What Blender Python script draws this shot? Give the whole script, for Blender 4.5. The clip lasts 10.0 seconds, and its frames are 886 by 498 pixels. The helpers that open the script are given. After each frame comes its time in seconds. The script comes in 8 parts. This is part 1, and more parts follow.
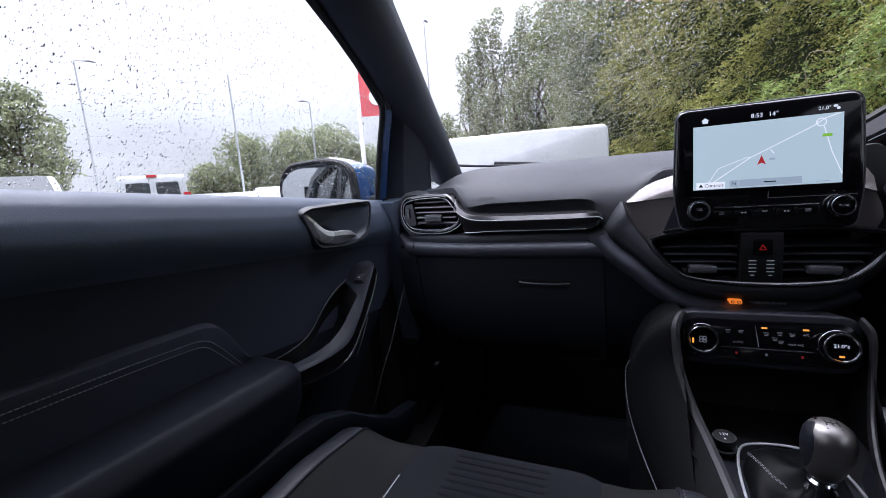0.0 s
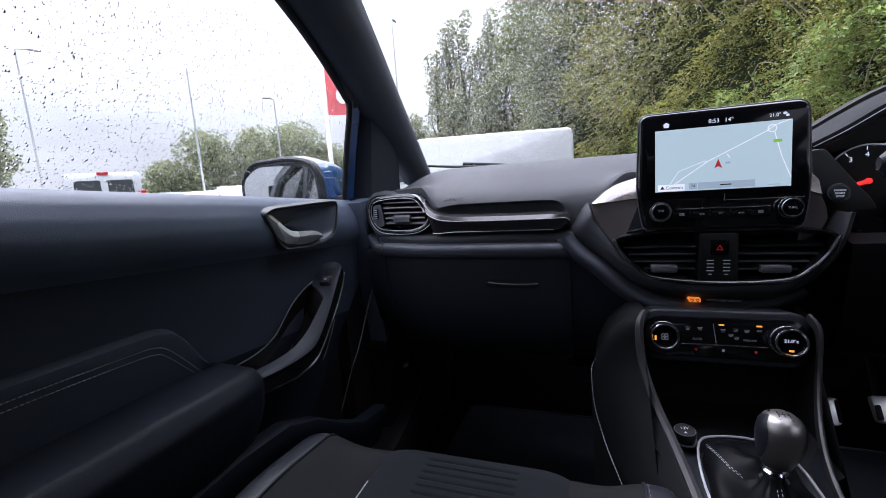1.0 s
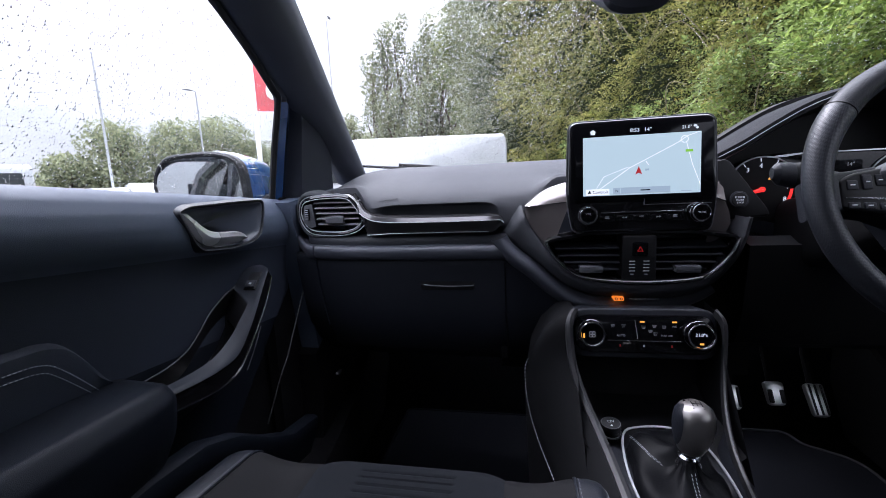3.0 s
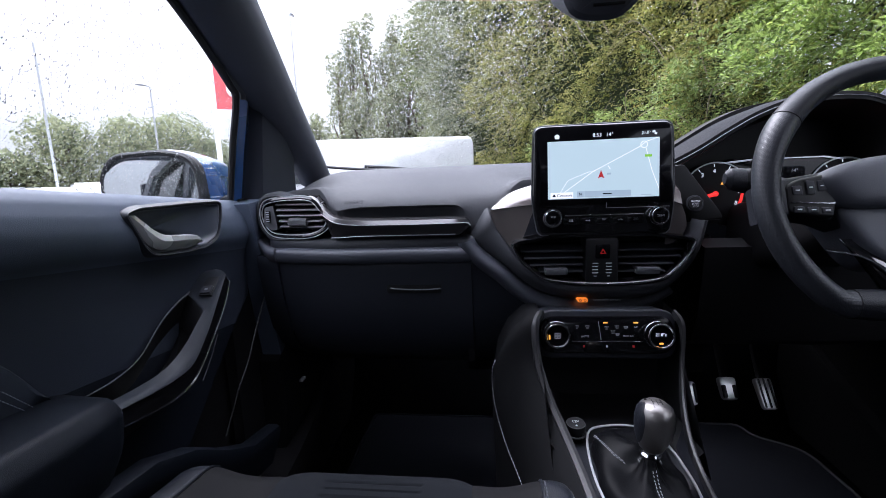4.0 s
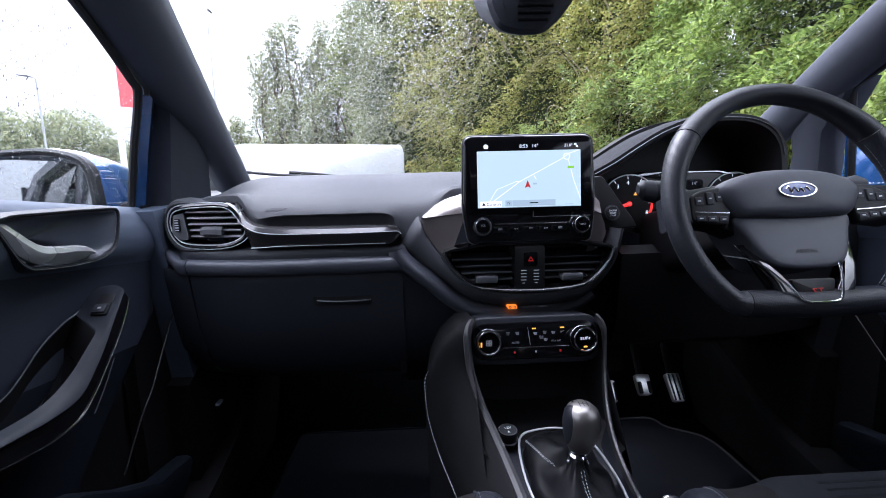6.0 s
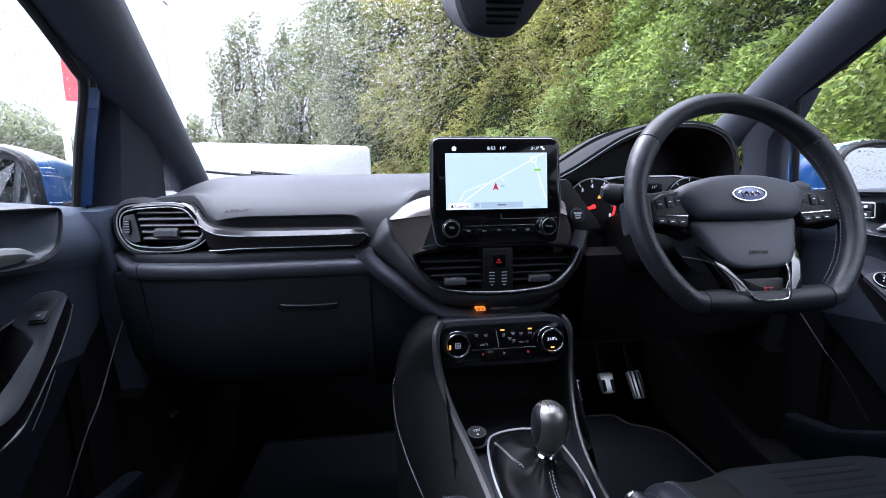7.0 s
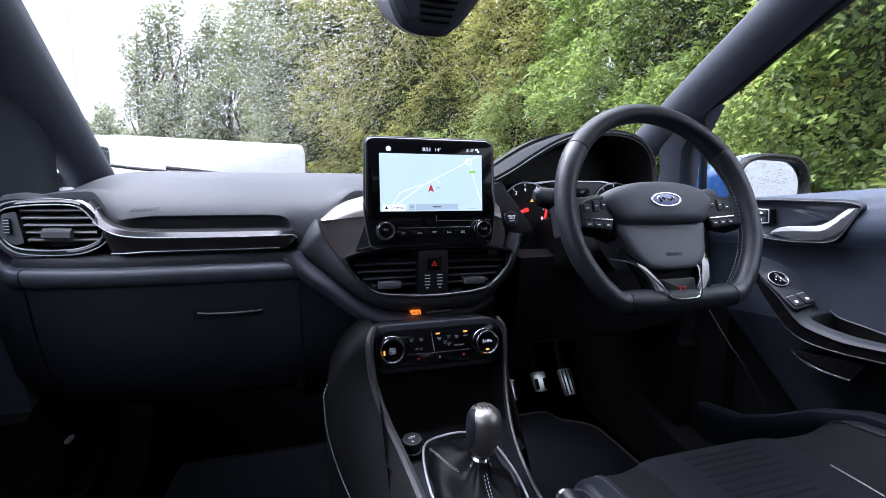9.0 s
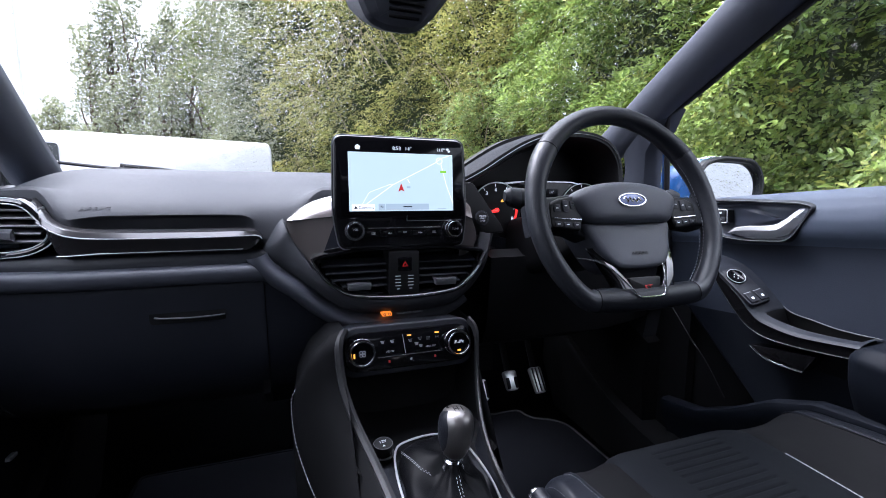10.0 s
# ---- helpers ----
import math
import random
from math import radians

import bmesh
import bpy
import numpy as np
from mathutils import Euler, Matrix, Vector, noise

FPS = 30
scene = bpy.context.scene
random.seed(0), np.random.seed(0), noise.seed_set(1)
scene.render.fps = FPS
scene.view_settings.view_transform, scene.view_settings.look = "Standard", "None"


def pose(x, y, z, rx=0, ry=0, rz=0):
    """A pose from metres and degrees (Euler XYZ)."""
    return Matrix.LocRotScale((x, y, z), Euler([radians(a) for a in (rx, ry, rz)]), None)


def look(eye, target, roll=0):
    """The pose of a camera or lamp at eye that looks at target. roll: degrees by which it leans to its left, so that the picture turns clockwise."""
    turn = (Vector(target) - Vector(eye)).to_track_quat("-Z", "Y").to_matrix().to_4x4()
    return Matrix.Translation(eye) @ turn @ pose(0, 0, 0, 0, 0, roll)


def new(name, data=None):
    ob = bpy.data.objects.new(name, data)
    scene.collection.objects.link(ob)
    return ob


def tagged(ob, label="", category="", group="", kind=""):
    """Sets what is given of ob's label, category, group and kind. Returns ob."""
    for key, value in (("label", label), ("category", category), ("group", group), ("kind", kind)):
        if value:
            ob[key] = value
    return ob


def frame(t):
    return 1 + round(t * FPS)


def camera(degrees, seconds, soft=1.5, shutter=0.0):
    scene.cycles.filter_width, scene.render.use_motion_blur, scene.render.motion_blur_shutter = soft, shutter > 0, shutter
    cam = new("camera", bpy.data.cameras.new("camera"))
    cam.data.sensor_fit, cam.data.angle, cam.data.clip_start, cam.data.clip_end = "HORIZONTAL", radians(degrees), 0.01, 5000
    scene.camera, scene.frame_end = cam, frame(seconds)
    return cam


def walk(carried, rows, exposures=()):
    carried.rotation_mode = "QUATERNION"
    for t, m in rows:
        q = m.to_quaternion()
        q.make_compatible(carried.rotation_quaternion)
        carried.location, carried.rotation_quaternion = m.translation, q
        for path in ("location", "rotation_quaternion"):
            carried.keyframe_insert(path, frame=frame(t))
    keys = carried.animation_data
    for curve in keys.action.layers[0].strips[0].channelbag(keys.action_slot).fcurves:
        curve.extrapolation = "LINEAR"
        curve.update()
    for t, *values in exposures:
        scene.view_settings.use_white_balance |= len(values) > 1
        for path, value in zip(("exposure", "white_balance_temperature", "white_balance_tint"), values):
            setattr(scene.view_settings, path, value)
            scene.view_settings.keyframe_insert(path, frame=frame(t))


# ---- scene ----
cam = camera(92.6, 10.0, 0.5)
PATH = [
    (0, (-0.177, -0.099, 1.003), (-0.989, 1.705, 0.711), -4.4),
    (0.5, (-0.179, -0.098, 1.002), (-0.93, 1.732, 0.709), -4.2),
    (1, (-0.18, -0.093, 1.002), (-0.855, 1.765, 0.703), -3.9),
    (1.5, (-0.179, -0.089, 1.0), (-0.783, 1.793, 0.698), -3.6),
    (2, (-0.18, -0.086, 1.0), (-0.711, 1.818, 0.694), -3.3),
    (3.5, (-0.182, -0.076, 0.998), (-0.496, 1.876, 0.696), -2.4),
    (4, (-0.181, -0.072, 0.999), (-0.418, 1.891, 0.698), -2.2),
    (4.5, (-0.181, -0.07, 0.999), (-0.344, 1.902, 0.707), -2.0),
    (5, (-0.18, -0.065, 0.998), (-0.261, 1.913, 0.714), -1.9),
    (5.5, (-0.18, -0.061, 0.998), (-0.177, 1.919, 0.721), -1.7),
    (7, (-0.182, -0.052, 0.997), (0.058, 1.916, 0.732), -1.0),
    (7.5, (-0.179, -0.047, 0.996), (0.133, 1.911, 0.733), -0.7),
    (8, (-0.178, -0.043, 0.996), (0.208, 1.902, 0.734), -0.5),
    (8.5, (-0.175, -0.041, 0.996), (0.278, 1.89, 0.737), -0.2),
    (9, (-0.173, -0.039, 0.995), (0.35, 1.875, 0.739), -0.0),
    (9.5, (-0.172, -0.037, 0.996), (0.419, 1.856, 0.74), 0.0),
    (10, (-0.171, -0.032, 0.994), (0.483, 1.841, 0.74), 0.2),
]
EXPOSURES = [(0, 0.72, 5780, 20), (2, 0.88, 5760, 20), (5, 1.18, 5700, 19), (7.5, 1.45, 5560, 19), (10, 1.42, 5680, 18)]
walk(cam, [(t, look(eye, at, roll)) for t, eye, at, roll in PATH], EXPOSURES)
SKY = 1.0

# ---- world and light ----
world = bpy.data.worlds.new("overcast_sky")
scene.world = world
world.use_nodes = True
wn, wl = world.node_tree.nodes, world.node_tree.links
wn.clear()
sky = wn.new("ShaderNodeTexSky")
sky.sky_type = "NISHITA"
sky.sun_disc = False
sky.sun_elevation, sky.sun_rotation = radians(57), radians(-40)
sky.air_density, sky.dust_density = 1.0, 3.0
sky_gain = wn.new("ShaderNodeMix")
sky_gain.data_type, sky_gain.blend_type = "RGBA", "MULTIPLY"
sky_gain.inputs["Factor"].default_value = 1.0
sky_gain.inputs["B"].default_value = (0.10, 0.10, 0.10, 1)
coords = wn.new("ShaderNodeTexCoord")
stretch = wn.new("ShaderNodeMapping")
stretch.inputs["Scale"].default_value = (1.0, 1.0, 3.2)
clouds = wn.new("ShaderNodeTexNoise")
clouds.inputs["Scale"].default_value, clouds.inputs["Detail"].default_value = 1.7, 6.0
clouds.inputs["Roughness"].default_value = 0.52
cloud_tone = wn.new("ShaderNodeValToRGB")
cloud_tone.color_ramp.elements[0].position, cloud_tone.color_ramp.elements[0].color = 0.36, (0.71, 0.705, 0.705, 1)
cloud_tone.color_ramp.elements[1].position, cloud_tone.color_ramp.elements[1].color = 0.62, (1.0, 1.0, 1.0, 1)
cover = wn.new("ShaderNodeMix")
cover.data_type = "RGBA"
cover.inputs["Factor"].default_value = 0.92
background = wn.new("ShaderNodeBackground")
background.inputs["Strength"].default_value = SKY
out = wn.new("ShaderNodeOutputWorld")
wl.new(sky.outputs["Color"], sky_gain.inputs["A"])
wl.new(coords.outputs["Generated"], stretch.inputs["Vector"])
wl.new(stretch.outputs["Vector"], clouds.inputs["Vector"])
wl.new(clouds.outputs["Fac"], cloud_tone.inputs["Fac"])
wl.new(sky_gain.outputs["Result"], cover.inputs["A"])
wl.new(cloud_tone.outputs["Color"], cover.inputs["B"])
# an overcast sky is much brighter overhead than at the horizon
split = wn.new("ShaderNodeSeparateXYZ")
height = wn.new("ShaderNodeMapRange")
height.inputs["From Min"].default_value, height.inputs["From Max"].default_value = 0.0, 1.0
height.inputs["To Min"].default_value, height.inputs["To Max"].default_value = 0.56, 6.0
dome = wn.new("ShaderNodeVectorMath")
dome.operation = "SCALE"
wl.new(coords.outputs["Generated"], split.inputs["Vector"])
rise = wn.new("ShaderNodeMath")
rise.operation, rise.use_clamp = "POWER", True
rise.inputs[1].default_value = 2.0
wl.new(split.outputs["Z"], rise.inputs[0])
wl.new(rise.outputs[0], height.inputs["Value"])
wl.new(cover.outputs["Result"], dome.inputs[0])
wl.new(height.outputs["Result"], dome.inputs["Scale"])
wl.new(dome.outputs["Vector"], background.inputs["Color"])
wl.new(background.outputs["Background"], out.inputs["Surface"])

sun_data = bpy.data.lights.new("sun", "SUN")
sun_data.energy, sun_data.angle, sun_data.color = 2.0, radians(18), (1.0, 0.97, 0.92)
sun = new("sun", sun_data)
sun.matrix_world = look((-8.5, 10.2, 20.5), (0, 0, 0))

# ---- helpers of the build ----


def thing(name, at, label, category, group="", kind=""):
    """An Empty that parents the parts of one thing."""
    ob = new(name)
    ob.empty_display_size = 0.05
    ob.matrix_world = Matrix.Translation(at)
    ob["at"] = list(at)
    return tagged(ob, label, category, group, kind)


def origin(ob):
    """Where the frame of ob lies in the world."""
    p = Vector((0, 0, 0))
    while ob is not None:
        p = p + Vector(ob.location)
        ob = ob.parent
    return p


def finish(bm, material, smooth=True, angle=35):
    bmesh.ops.remove_doubles(bm, verts=bm.verts, dist=1e-6)
    bmesh.ops.recalc_face_normals(bm, faces=bm.faces)
    for f in bm.faces:
        f.smooth = smooth
    if smooth:
        limit = radians(angle)
        for e in bm.edges:
            if len(e.link_faces) == 2 and e.calc_face_angle(0) > limit:
                e.smooth = False
    me = bpy.data.meshes.new("mesh")
    bm.to_mesh(me)
    bm.free()
    for m in material if isinstance(material, (list, tuple)) else [material]:
        me.materials.append(m)
    return me


def part(name, bm, material, parent=None, label="", smooth=True, angle=35):
    """One mesh object, built in world metres, under a thing or a part."""
    me = finish(bm, material, smooth, angle)
    me.name = name
    ob = new(name, me)
    if parent is not None:
        ob.parent = parent
        me.transform(Matrix.Translation(-origin(parent)))
    if label:
        ob["label"] = label
    return ob


def solo(name, bm, material, label, category, kind="", smooth=True, group=""):
    return tagged(part(name, bm, material, None, "", smooth), label, category, group, kind)


def curve(points, n=8, closed=False):
    """A smooth line through the points (Catmull-Rom)."""
    p = [Vector(q) for q in points]
    k = len(p)
    out = []
    for i in range(k if closed else k - 1):
        a = p[(i - 1) % k] if closed or i else p[0]
        b, c = p[i], p[(i + 1) % k]
        d = p[(i + 2) % k] if closed or i + 2 < k else p[-1]
        for j in range(n):
            t = j / n
            out.append(0.5 * (2 * b + (c - a) * t + (2 * a - 5 * b + 4 * c - d) * t * t + (3 * b - a - 3 * c + d) * t ** 3))
    if not closed:
        out.append(p[-1])
    return out


def rounded(points, r, n=4):
    """A closed outline of 2D points with its corners rounded by r (one number, or one for each corner)."""
    k, out = len(points), []
    for i in range(k):
        a, b, c = (Vector(points[j % k]) for j in (i - 1, i, i + 1))
        q = r[i] if isinstance(r, (list, tuple)) else r
        u, v = a - b, c - b
        q = min(q, u.length * 0.49, v.length * 0.49)
        s, e = b + u.normalized() * q, b + v.normalized() * q
        for j in range(n + 1):
            t = j / n
            out.append((1 - t) ** 2 * s + 2 * t * (1 - t) * b + t * t * e)
    return out


def oval(cx, cy, rx, ry, n=24, a0=0.0):
    return [Vector((cx + rx * math.cos(a0 + 2 * math.pi * i / n), cy + ry * math.sin(a0 + 2 * math.pi * i / n))) for i in range(n)]


def rect(x0, y0, x1, y1):
    return [(x0, y0), (x1, y0), (x1, y1), (x0, y1)]


def lift(axis, p, h):
    """A 2D outline point and a height along the axis, as 3D."""
    if axis == "x":
        return Vector((h, p[0], p[1]))
    if axis == "y":
        return Vector((p[0], h, p[1]))
    return Vector((p[0], p[1], h))


def shrink(outline, d):
    """The outline moved inwards by d."""
    k = len(outline)
    area = sum(outline[i][0] * outline[(i + 1) % k][1] - outline[(i + 1) % k][0] * outline[i][1] for i in range(k))
    s = 1 if area > 0 else -1
    out = []
    for i in range(k):
        a, b, c = (Vector(outline[j % k][:2]) for j in (i - 1, i, i + 1))
        t = (b - a).normalized() + (c - b).normalized()
        if t.length < 1e-6:
            t = b - a
        t.normalize()
        out.append(b + Vector((-t.y, t.x)) * s * d)
    return out


def loft(bm, rings, closed=True, caps=True, m=None):
    """Skin over rings of equally many points."""
    rows = []
    for ring in rings:
        rows.append([bm.verts.new(m @ Vector(p) if m else Vector(p)) for p in ring])
    k = len(rows[0])
    for a, b in zip(rows, rows[1:]):
        for i in range(k if closed else k - 1):
            j = (i + 1) % k
            bm.faces.new((a[i], a[j], b[j], b[i]))
    if caps and closed:
        bm.faces.new(rows[0])
        bm.faces.new(rows[-1][::-1])
    return bm


def slab(bm, outline, axis, lo, hi, bevel=0.0, steps=2, m=None, back=False):
    """A plate of the outline from lo to hi along the axis, its edges rounded at hi (and at lo with back)."""
    sign = 1 if hi > lo else -1
    rings = []
    if back and bevel:
        for i in range(steps + 1):
            a = math.pi / 2 * i / steps
            rings.append((bevel * (1 - math.sin(a)), lo + sign * bevel * (1 - math.cos(a))))
    else:
        rings.append((0, lo))
    if bevel:
        for i in range(steps + 1):
            a = math.pi / 2 * i / steps
            rings.append((bevel * (1 - math.cos(a)), hi - sign * bevel * (1 - math.sin(a))))
    else:
        rings.append((0, hi))
    out = []
    for d, h in rings:
        o = shrink(outline, d) if d > 1e-9 else outline
        out.append([lift(axis, p, h) for p in o])
    return loft(bm, out, m=m)


def ring_slab(bm, outer, inner, axis, lo, hi, bevel=0.0, m=None):
    """A frame between two outlines of equally many points, from lo to hi."""
    sign = 1 if hi > lo else -1
    o2, i2 = (shrink(outer, bevel), shrink(inner, -bevel)) if bevel else (outer, inner)
    rows = [[lift(axis, p, lo) for p in outer], [lift(axis, p, hi - sign * bevel) for p in outer]]
    if bevel:
        rows.append([lift(axis, p, hi) for p in o2])
        rows.append([lift(axis, p, hi) for p in i2])
    else:
        rows.append([lift(axis, p, hi) for p in outer])
        rows.append([lift(axis, p, hi) for p in inner])
    rows += [[lift(axis, p, hi - sign * bevel) for p in inner], [lift(axis, p, lo) for p in inner]]
    return loft(bm, rows, caps=False, m=m)


def tube(bm, pts, r, n=8, closed=False, flat=1.0, m=None):
    """A round bar along the points; r is one radius or one for each point."""
    pts = [Vector(p) for p in pts]
    k = len(pts)
    rings, up = [], None
    for i, p in enumerate(pts):
        a = pts[(i - 1) % k] if closed or i else p
        b = pts[(i + 1) % k] if closed or i + 1 < k else p
        t = (b - a).normalized()
        if up is None:
            up = Vector((0, 0, 1)) if abs(t.z) < 0.9 else Vector((0, 1, 0))
        side = t.cross(up).normalized()
        up = side.cross(t).normalized()
        q = r[i] if isinstance(r, (list, tuple)) else r
        rings.append([p + side * q * math.cos(2 * math.pi * j / n) + up * q * flat * math.sin(2 * math.pi * j / n) for j in range(n)])
    if closed:
        return loft(bm, rings + [rings[0]], caps=False, m=m)
    return loft(bm, rings, m=m)


def lathe(bm, profile, m=None, n=24):
    """A turned shape; profile of (radius, height) along local z."""
    rings = [[Vector((max(r, 1e-5) * math.cos(2 * math.pi * j / n), max(r, 1e-5) * math.sin(2 * math.pi * j / n), h)) for j in range(n)] for r, h in profile]
    return loft(bm, rings, m=m)


def box(bm, x0, y0, z0, x1, y1, z1, bevel=0.0, m=None):
    b = min(bevel, abs(x1 - x0) * 0.45, abs(y1 - y0) * 0.45)
    outline = rounded(rect(x0, y0, x1, y1), b, 2) if b else [Vector(p) for p in rect(x0, y0, x1, y1)]
    return slab(bm, outline, "z", z0, z1, min(bevel, abs(z1 - z0) * 0.4) * 0.7, 2, m, back=True)


def B():
    return bmesh.new()


def lettering(words, size, m, material, parent, name="lettering", label="", depth=0.0004, align="CENTER"):
    """Raised words in the built-in font, in the plane that m gives (x along the words, y up)."""
    cu = bpy.data.curves.new("words", "FONT")
    cu.body, cu.size, cu.align_x, cu.align_y, cu.extrude = words, size, align, "CENTER", depth
    cu.resolution_u = 3
    ob = bpy.data.objects.new("words", cu)
    me = bpy.data.meshes.new_from_object(ob)
    bpy.data.objects.remove(ob)
    me.transform(m)
    me.materials.append(material)
    made = new(name, me)
    if parent is not None:
        made.parent = parent
        me.transform(Matrix.Translation(-origin(parent)))
    if label:
        made["label"] = label
    return made


def facing(x, y, z, tilt=0, turn=0, spin=0):
    """A pose whose x runs to the right, y up and z towards the seats; tilt leans its top away."""
    return pose(x, y, z, 90, 0, 0) @ pose(0, 0, 0, -tilt, turn, spin)


def smoothstep(a, b, x):
    t = min(1.0, max(0.0, (x - a) / (b - a)))
    return t * t * (3 - 2 * t)


def lerp_table(rows, x):
    """Straight-line reading from rows of (x, value)."""
    if x <= rows[0][0]:
        return rows[0][1]
    for (a, va), (b, vb) in zip(rows, rows[1:]):
        if x <= b:
            return va + (vb - va) * (x - a) / (b - a)
    return rows[-1][1]


def stitches(path, step, length, r, material, parent, name="stitching", label=""):
    """A row of short threads along a line."""
    bm = B()
    pts = [Vector(p) for p in path]
    d, acc = 0.0, 0.0
    for a, b in zip(pts, pts[1:]):
        seg = (b - a).length
        if seg < 1e-6:
            continue
        u = (b - a) / seg
        while acc <= d + seg:
            s = a + u * (acc - d)
            tube(bm, [s, s + u * length * 0.5, s + u * length], [r * 0.6, r, r * 0.6], 5)
            acc += step
        d += seg
    ob = part(name, bm, material, parent, label)
    ob["kind"] = "stuff"
    return ob

# ---- materials ----
def nodes_of(name):
    m = bpy.data.materials.new(name)
    m.use_nodes = True
    n, l = m.node_tree.nodes, m.node_tree.links
    return m, n, l, n["Principled BSDF"]


def surface(name, base, rough, metal=0.0, grain=900.0, bump=0.0, cell=False, vary=0.15, wear=6.0, rough_vary=0.08, coat=0.0, sheen=0.0, spec=0.5, dist=0.0006):
    """A procedural surface: colour and gloss vary at two scales, with a fine relief."""
    m, n, l, p = nodes_of(name)
    co = n.new("ShaderNodeTexCoord")
    big = n.new("ShaderNodeTexNoise")
    big.inputs["Scale"].default_value, big.inputs["Detail"].default_value = wear, 5.0
    small = n.new("ShaderNodeTexVoronoi" if cell else "ShaderNodeTexNoise")
    small.inputs["Scale"].default_value = grain
    l.new(co.outputs["Object"], big.inputs["Vector"])
    l.new(co.outputs["Object"], small.inputs["Vector"])
    small_out = small.outputs["Distance" if cell else "Fac"]
    both = n.new("ShaderNodeMath")
    both.operation = "MULTIPLY_ADD"
    l.new(big.outputs["Fac"], both.inputs[0])
    both.inputs[1].default_value = 0.7
    sc = n.new("ShaderNodeMath")
    sc.operation = "MULTIPLY"
    l.new(small_out, sc.inputs[0])
    sc.inputs[1].default_value = 0.3
    l.new(sc.outputs[0], both.inputs[2])
    tone = n.new("ShaderNodeMix")
    tone.data_type = "RGBA"
    tone.inputs["A"].default_value = (*[c * (1 - vary) for c in base], 1)
    tone.inputs["B"].default_value = (*[min(1, c * (1 + vary)) for c in base], 1)
    l.new(both.outputs[0], tone.inputs["Factor"])
    l.new(tone.outputs["Result"], p.inputs["Base Color"])
    gloss = n.new("ShaderNodeMapRange")
    gloss.inputs["From Min"].default_value, gloss.inputs["From Max"].default_value = 0.25, 0.75
    gloss.inputs["To Min"].default_value, gloss.inputs["To Max"].default_value = max(0.01, rough - rough_vary), min(1, rough + rough_vary)
    l.new(big.outputs["Fac"], gloss.inputs["Value"])
    l.new(gloss.outputs["Result"], p.inputs["Roughness"])
    p.inputs["Metallic"].default_value = metal
    p.inputs["Specular IOR Level"].default_value = spec
    p.inputs["Coat Weight"].default_value = coat
    p.inputs["Coat Roughness"].default_value = 0.04
    p.inputs["Sheen Weight"].default_value = sheen
    if bump:
        b = n.new("ShaderNodeBump")
        b.inputs["Strength"].default_value, b.inputs["Distance"].default_value = bump, dist
        l.new(small_out, b.inputs["Height"])
        l.new(b.outputs["Normal"], p.inputs["Normal"])
    return m


def glow(name, colour, strength):
    m, n, l, p = nodes_of(name)
    p.inputs["Base Color"].default_value = (*[c * 0.3 for c in colour], 1)
    p.inputs["Roughness"].default_value = 0.25
    p.inputs["Emission Color"].default_value = (*colour, 1)
    p.inputs["Emission Strength"].default_value = strength
    return m


def pane_glass(name, tint=(0.97, 0.985, 0.98), gloss=1.0):
    """A thin pane: straight through, with a mirror coat by Fresnel."""
    m, n, l, p = nodes_of(name)
    n.remove(p)
    clear = n.new("ShaderNodeBsdfTransparent")
    clear.inputs["Color"].default_value = (*tint, 1)
    shine = n.new("ShaderNodeBsdfGlossy")
    shine.inputs["Roughness"].default_value = 0.01
    slant = n.new("ShaderNodeLayerWeight")
    slant.inputs["Blend"].default_value = 0.5
    steep = n.new("ShaderNodeMath")
    steep.operation = "POWER"
    steep.inputs[1].default_value = 5.0
    l.new(slant.outputs["Facing"], steep.inputs[0])
    share = n.new("ShaderNodeMath")
    share.operation = "MULTIPLY_ADD"
    share.inputs[1].default_value, share.inputs[2].default_value = 0.6 * gloss, 0.02 * gloss
    l.new(steep.outputs[0], share.inputs[0])
    mix = n.new("ShaderNodeMixShader")
    l.new(share.outputs[0], mix.inputs["Fac"])
    l.new(clear.outputs["BSDF"], mix.inputs[1])
    l.new(shine.outputs["BSDF"], mix.inputs[2])
    l.new(mix.outputs["Shader"], n["Material Output"].inputs["Surface"])
    return m


def water(name):
    m, n, l, p = nodes_of(name)
    p.inputs["Base Color"].default_value = (1, 1, 1, 1)
    p.inputs["Roughness"].default_value = 0.02
    p.inputs["IOR"].default_value = 1.33
    p.inputs["Transmission Weight"].default_value = 1.0
    return m


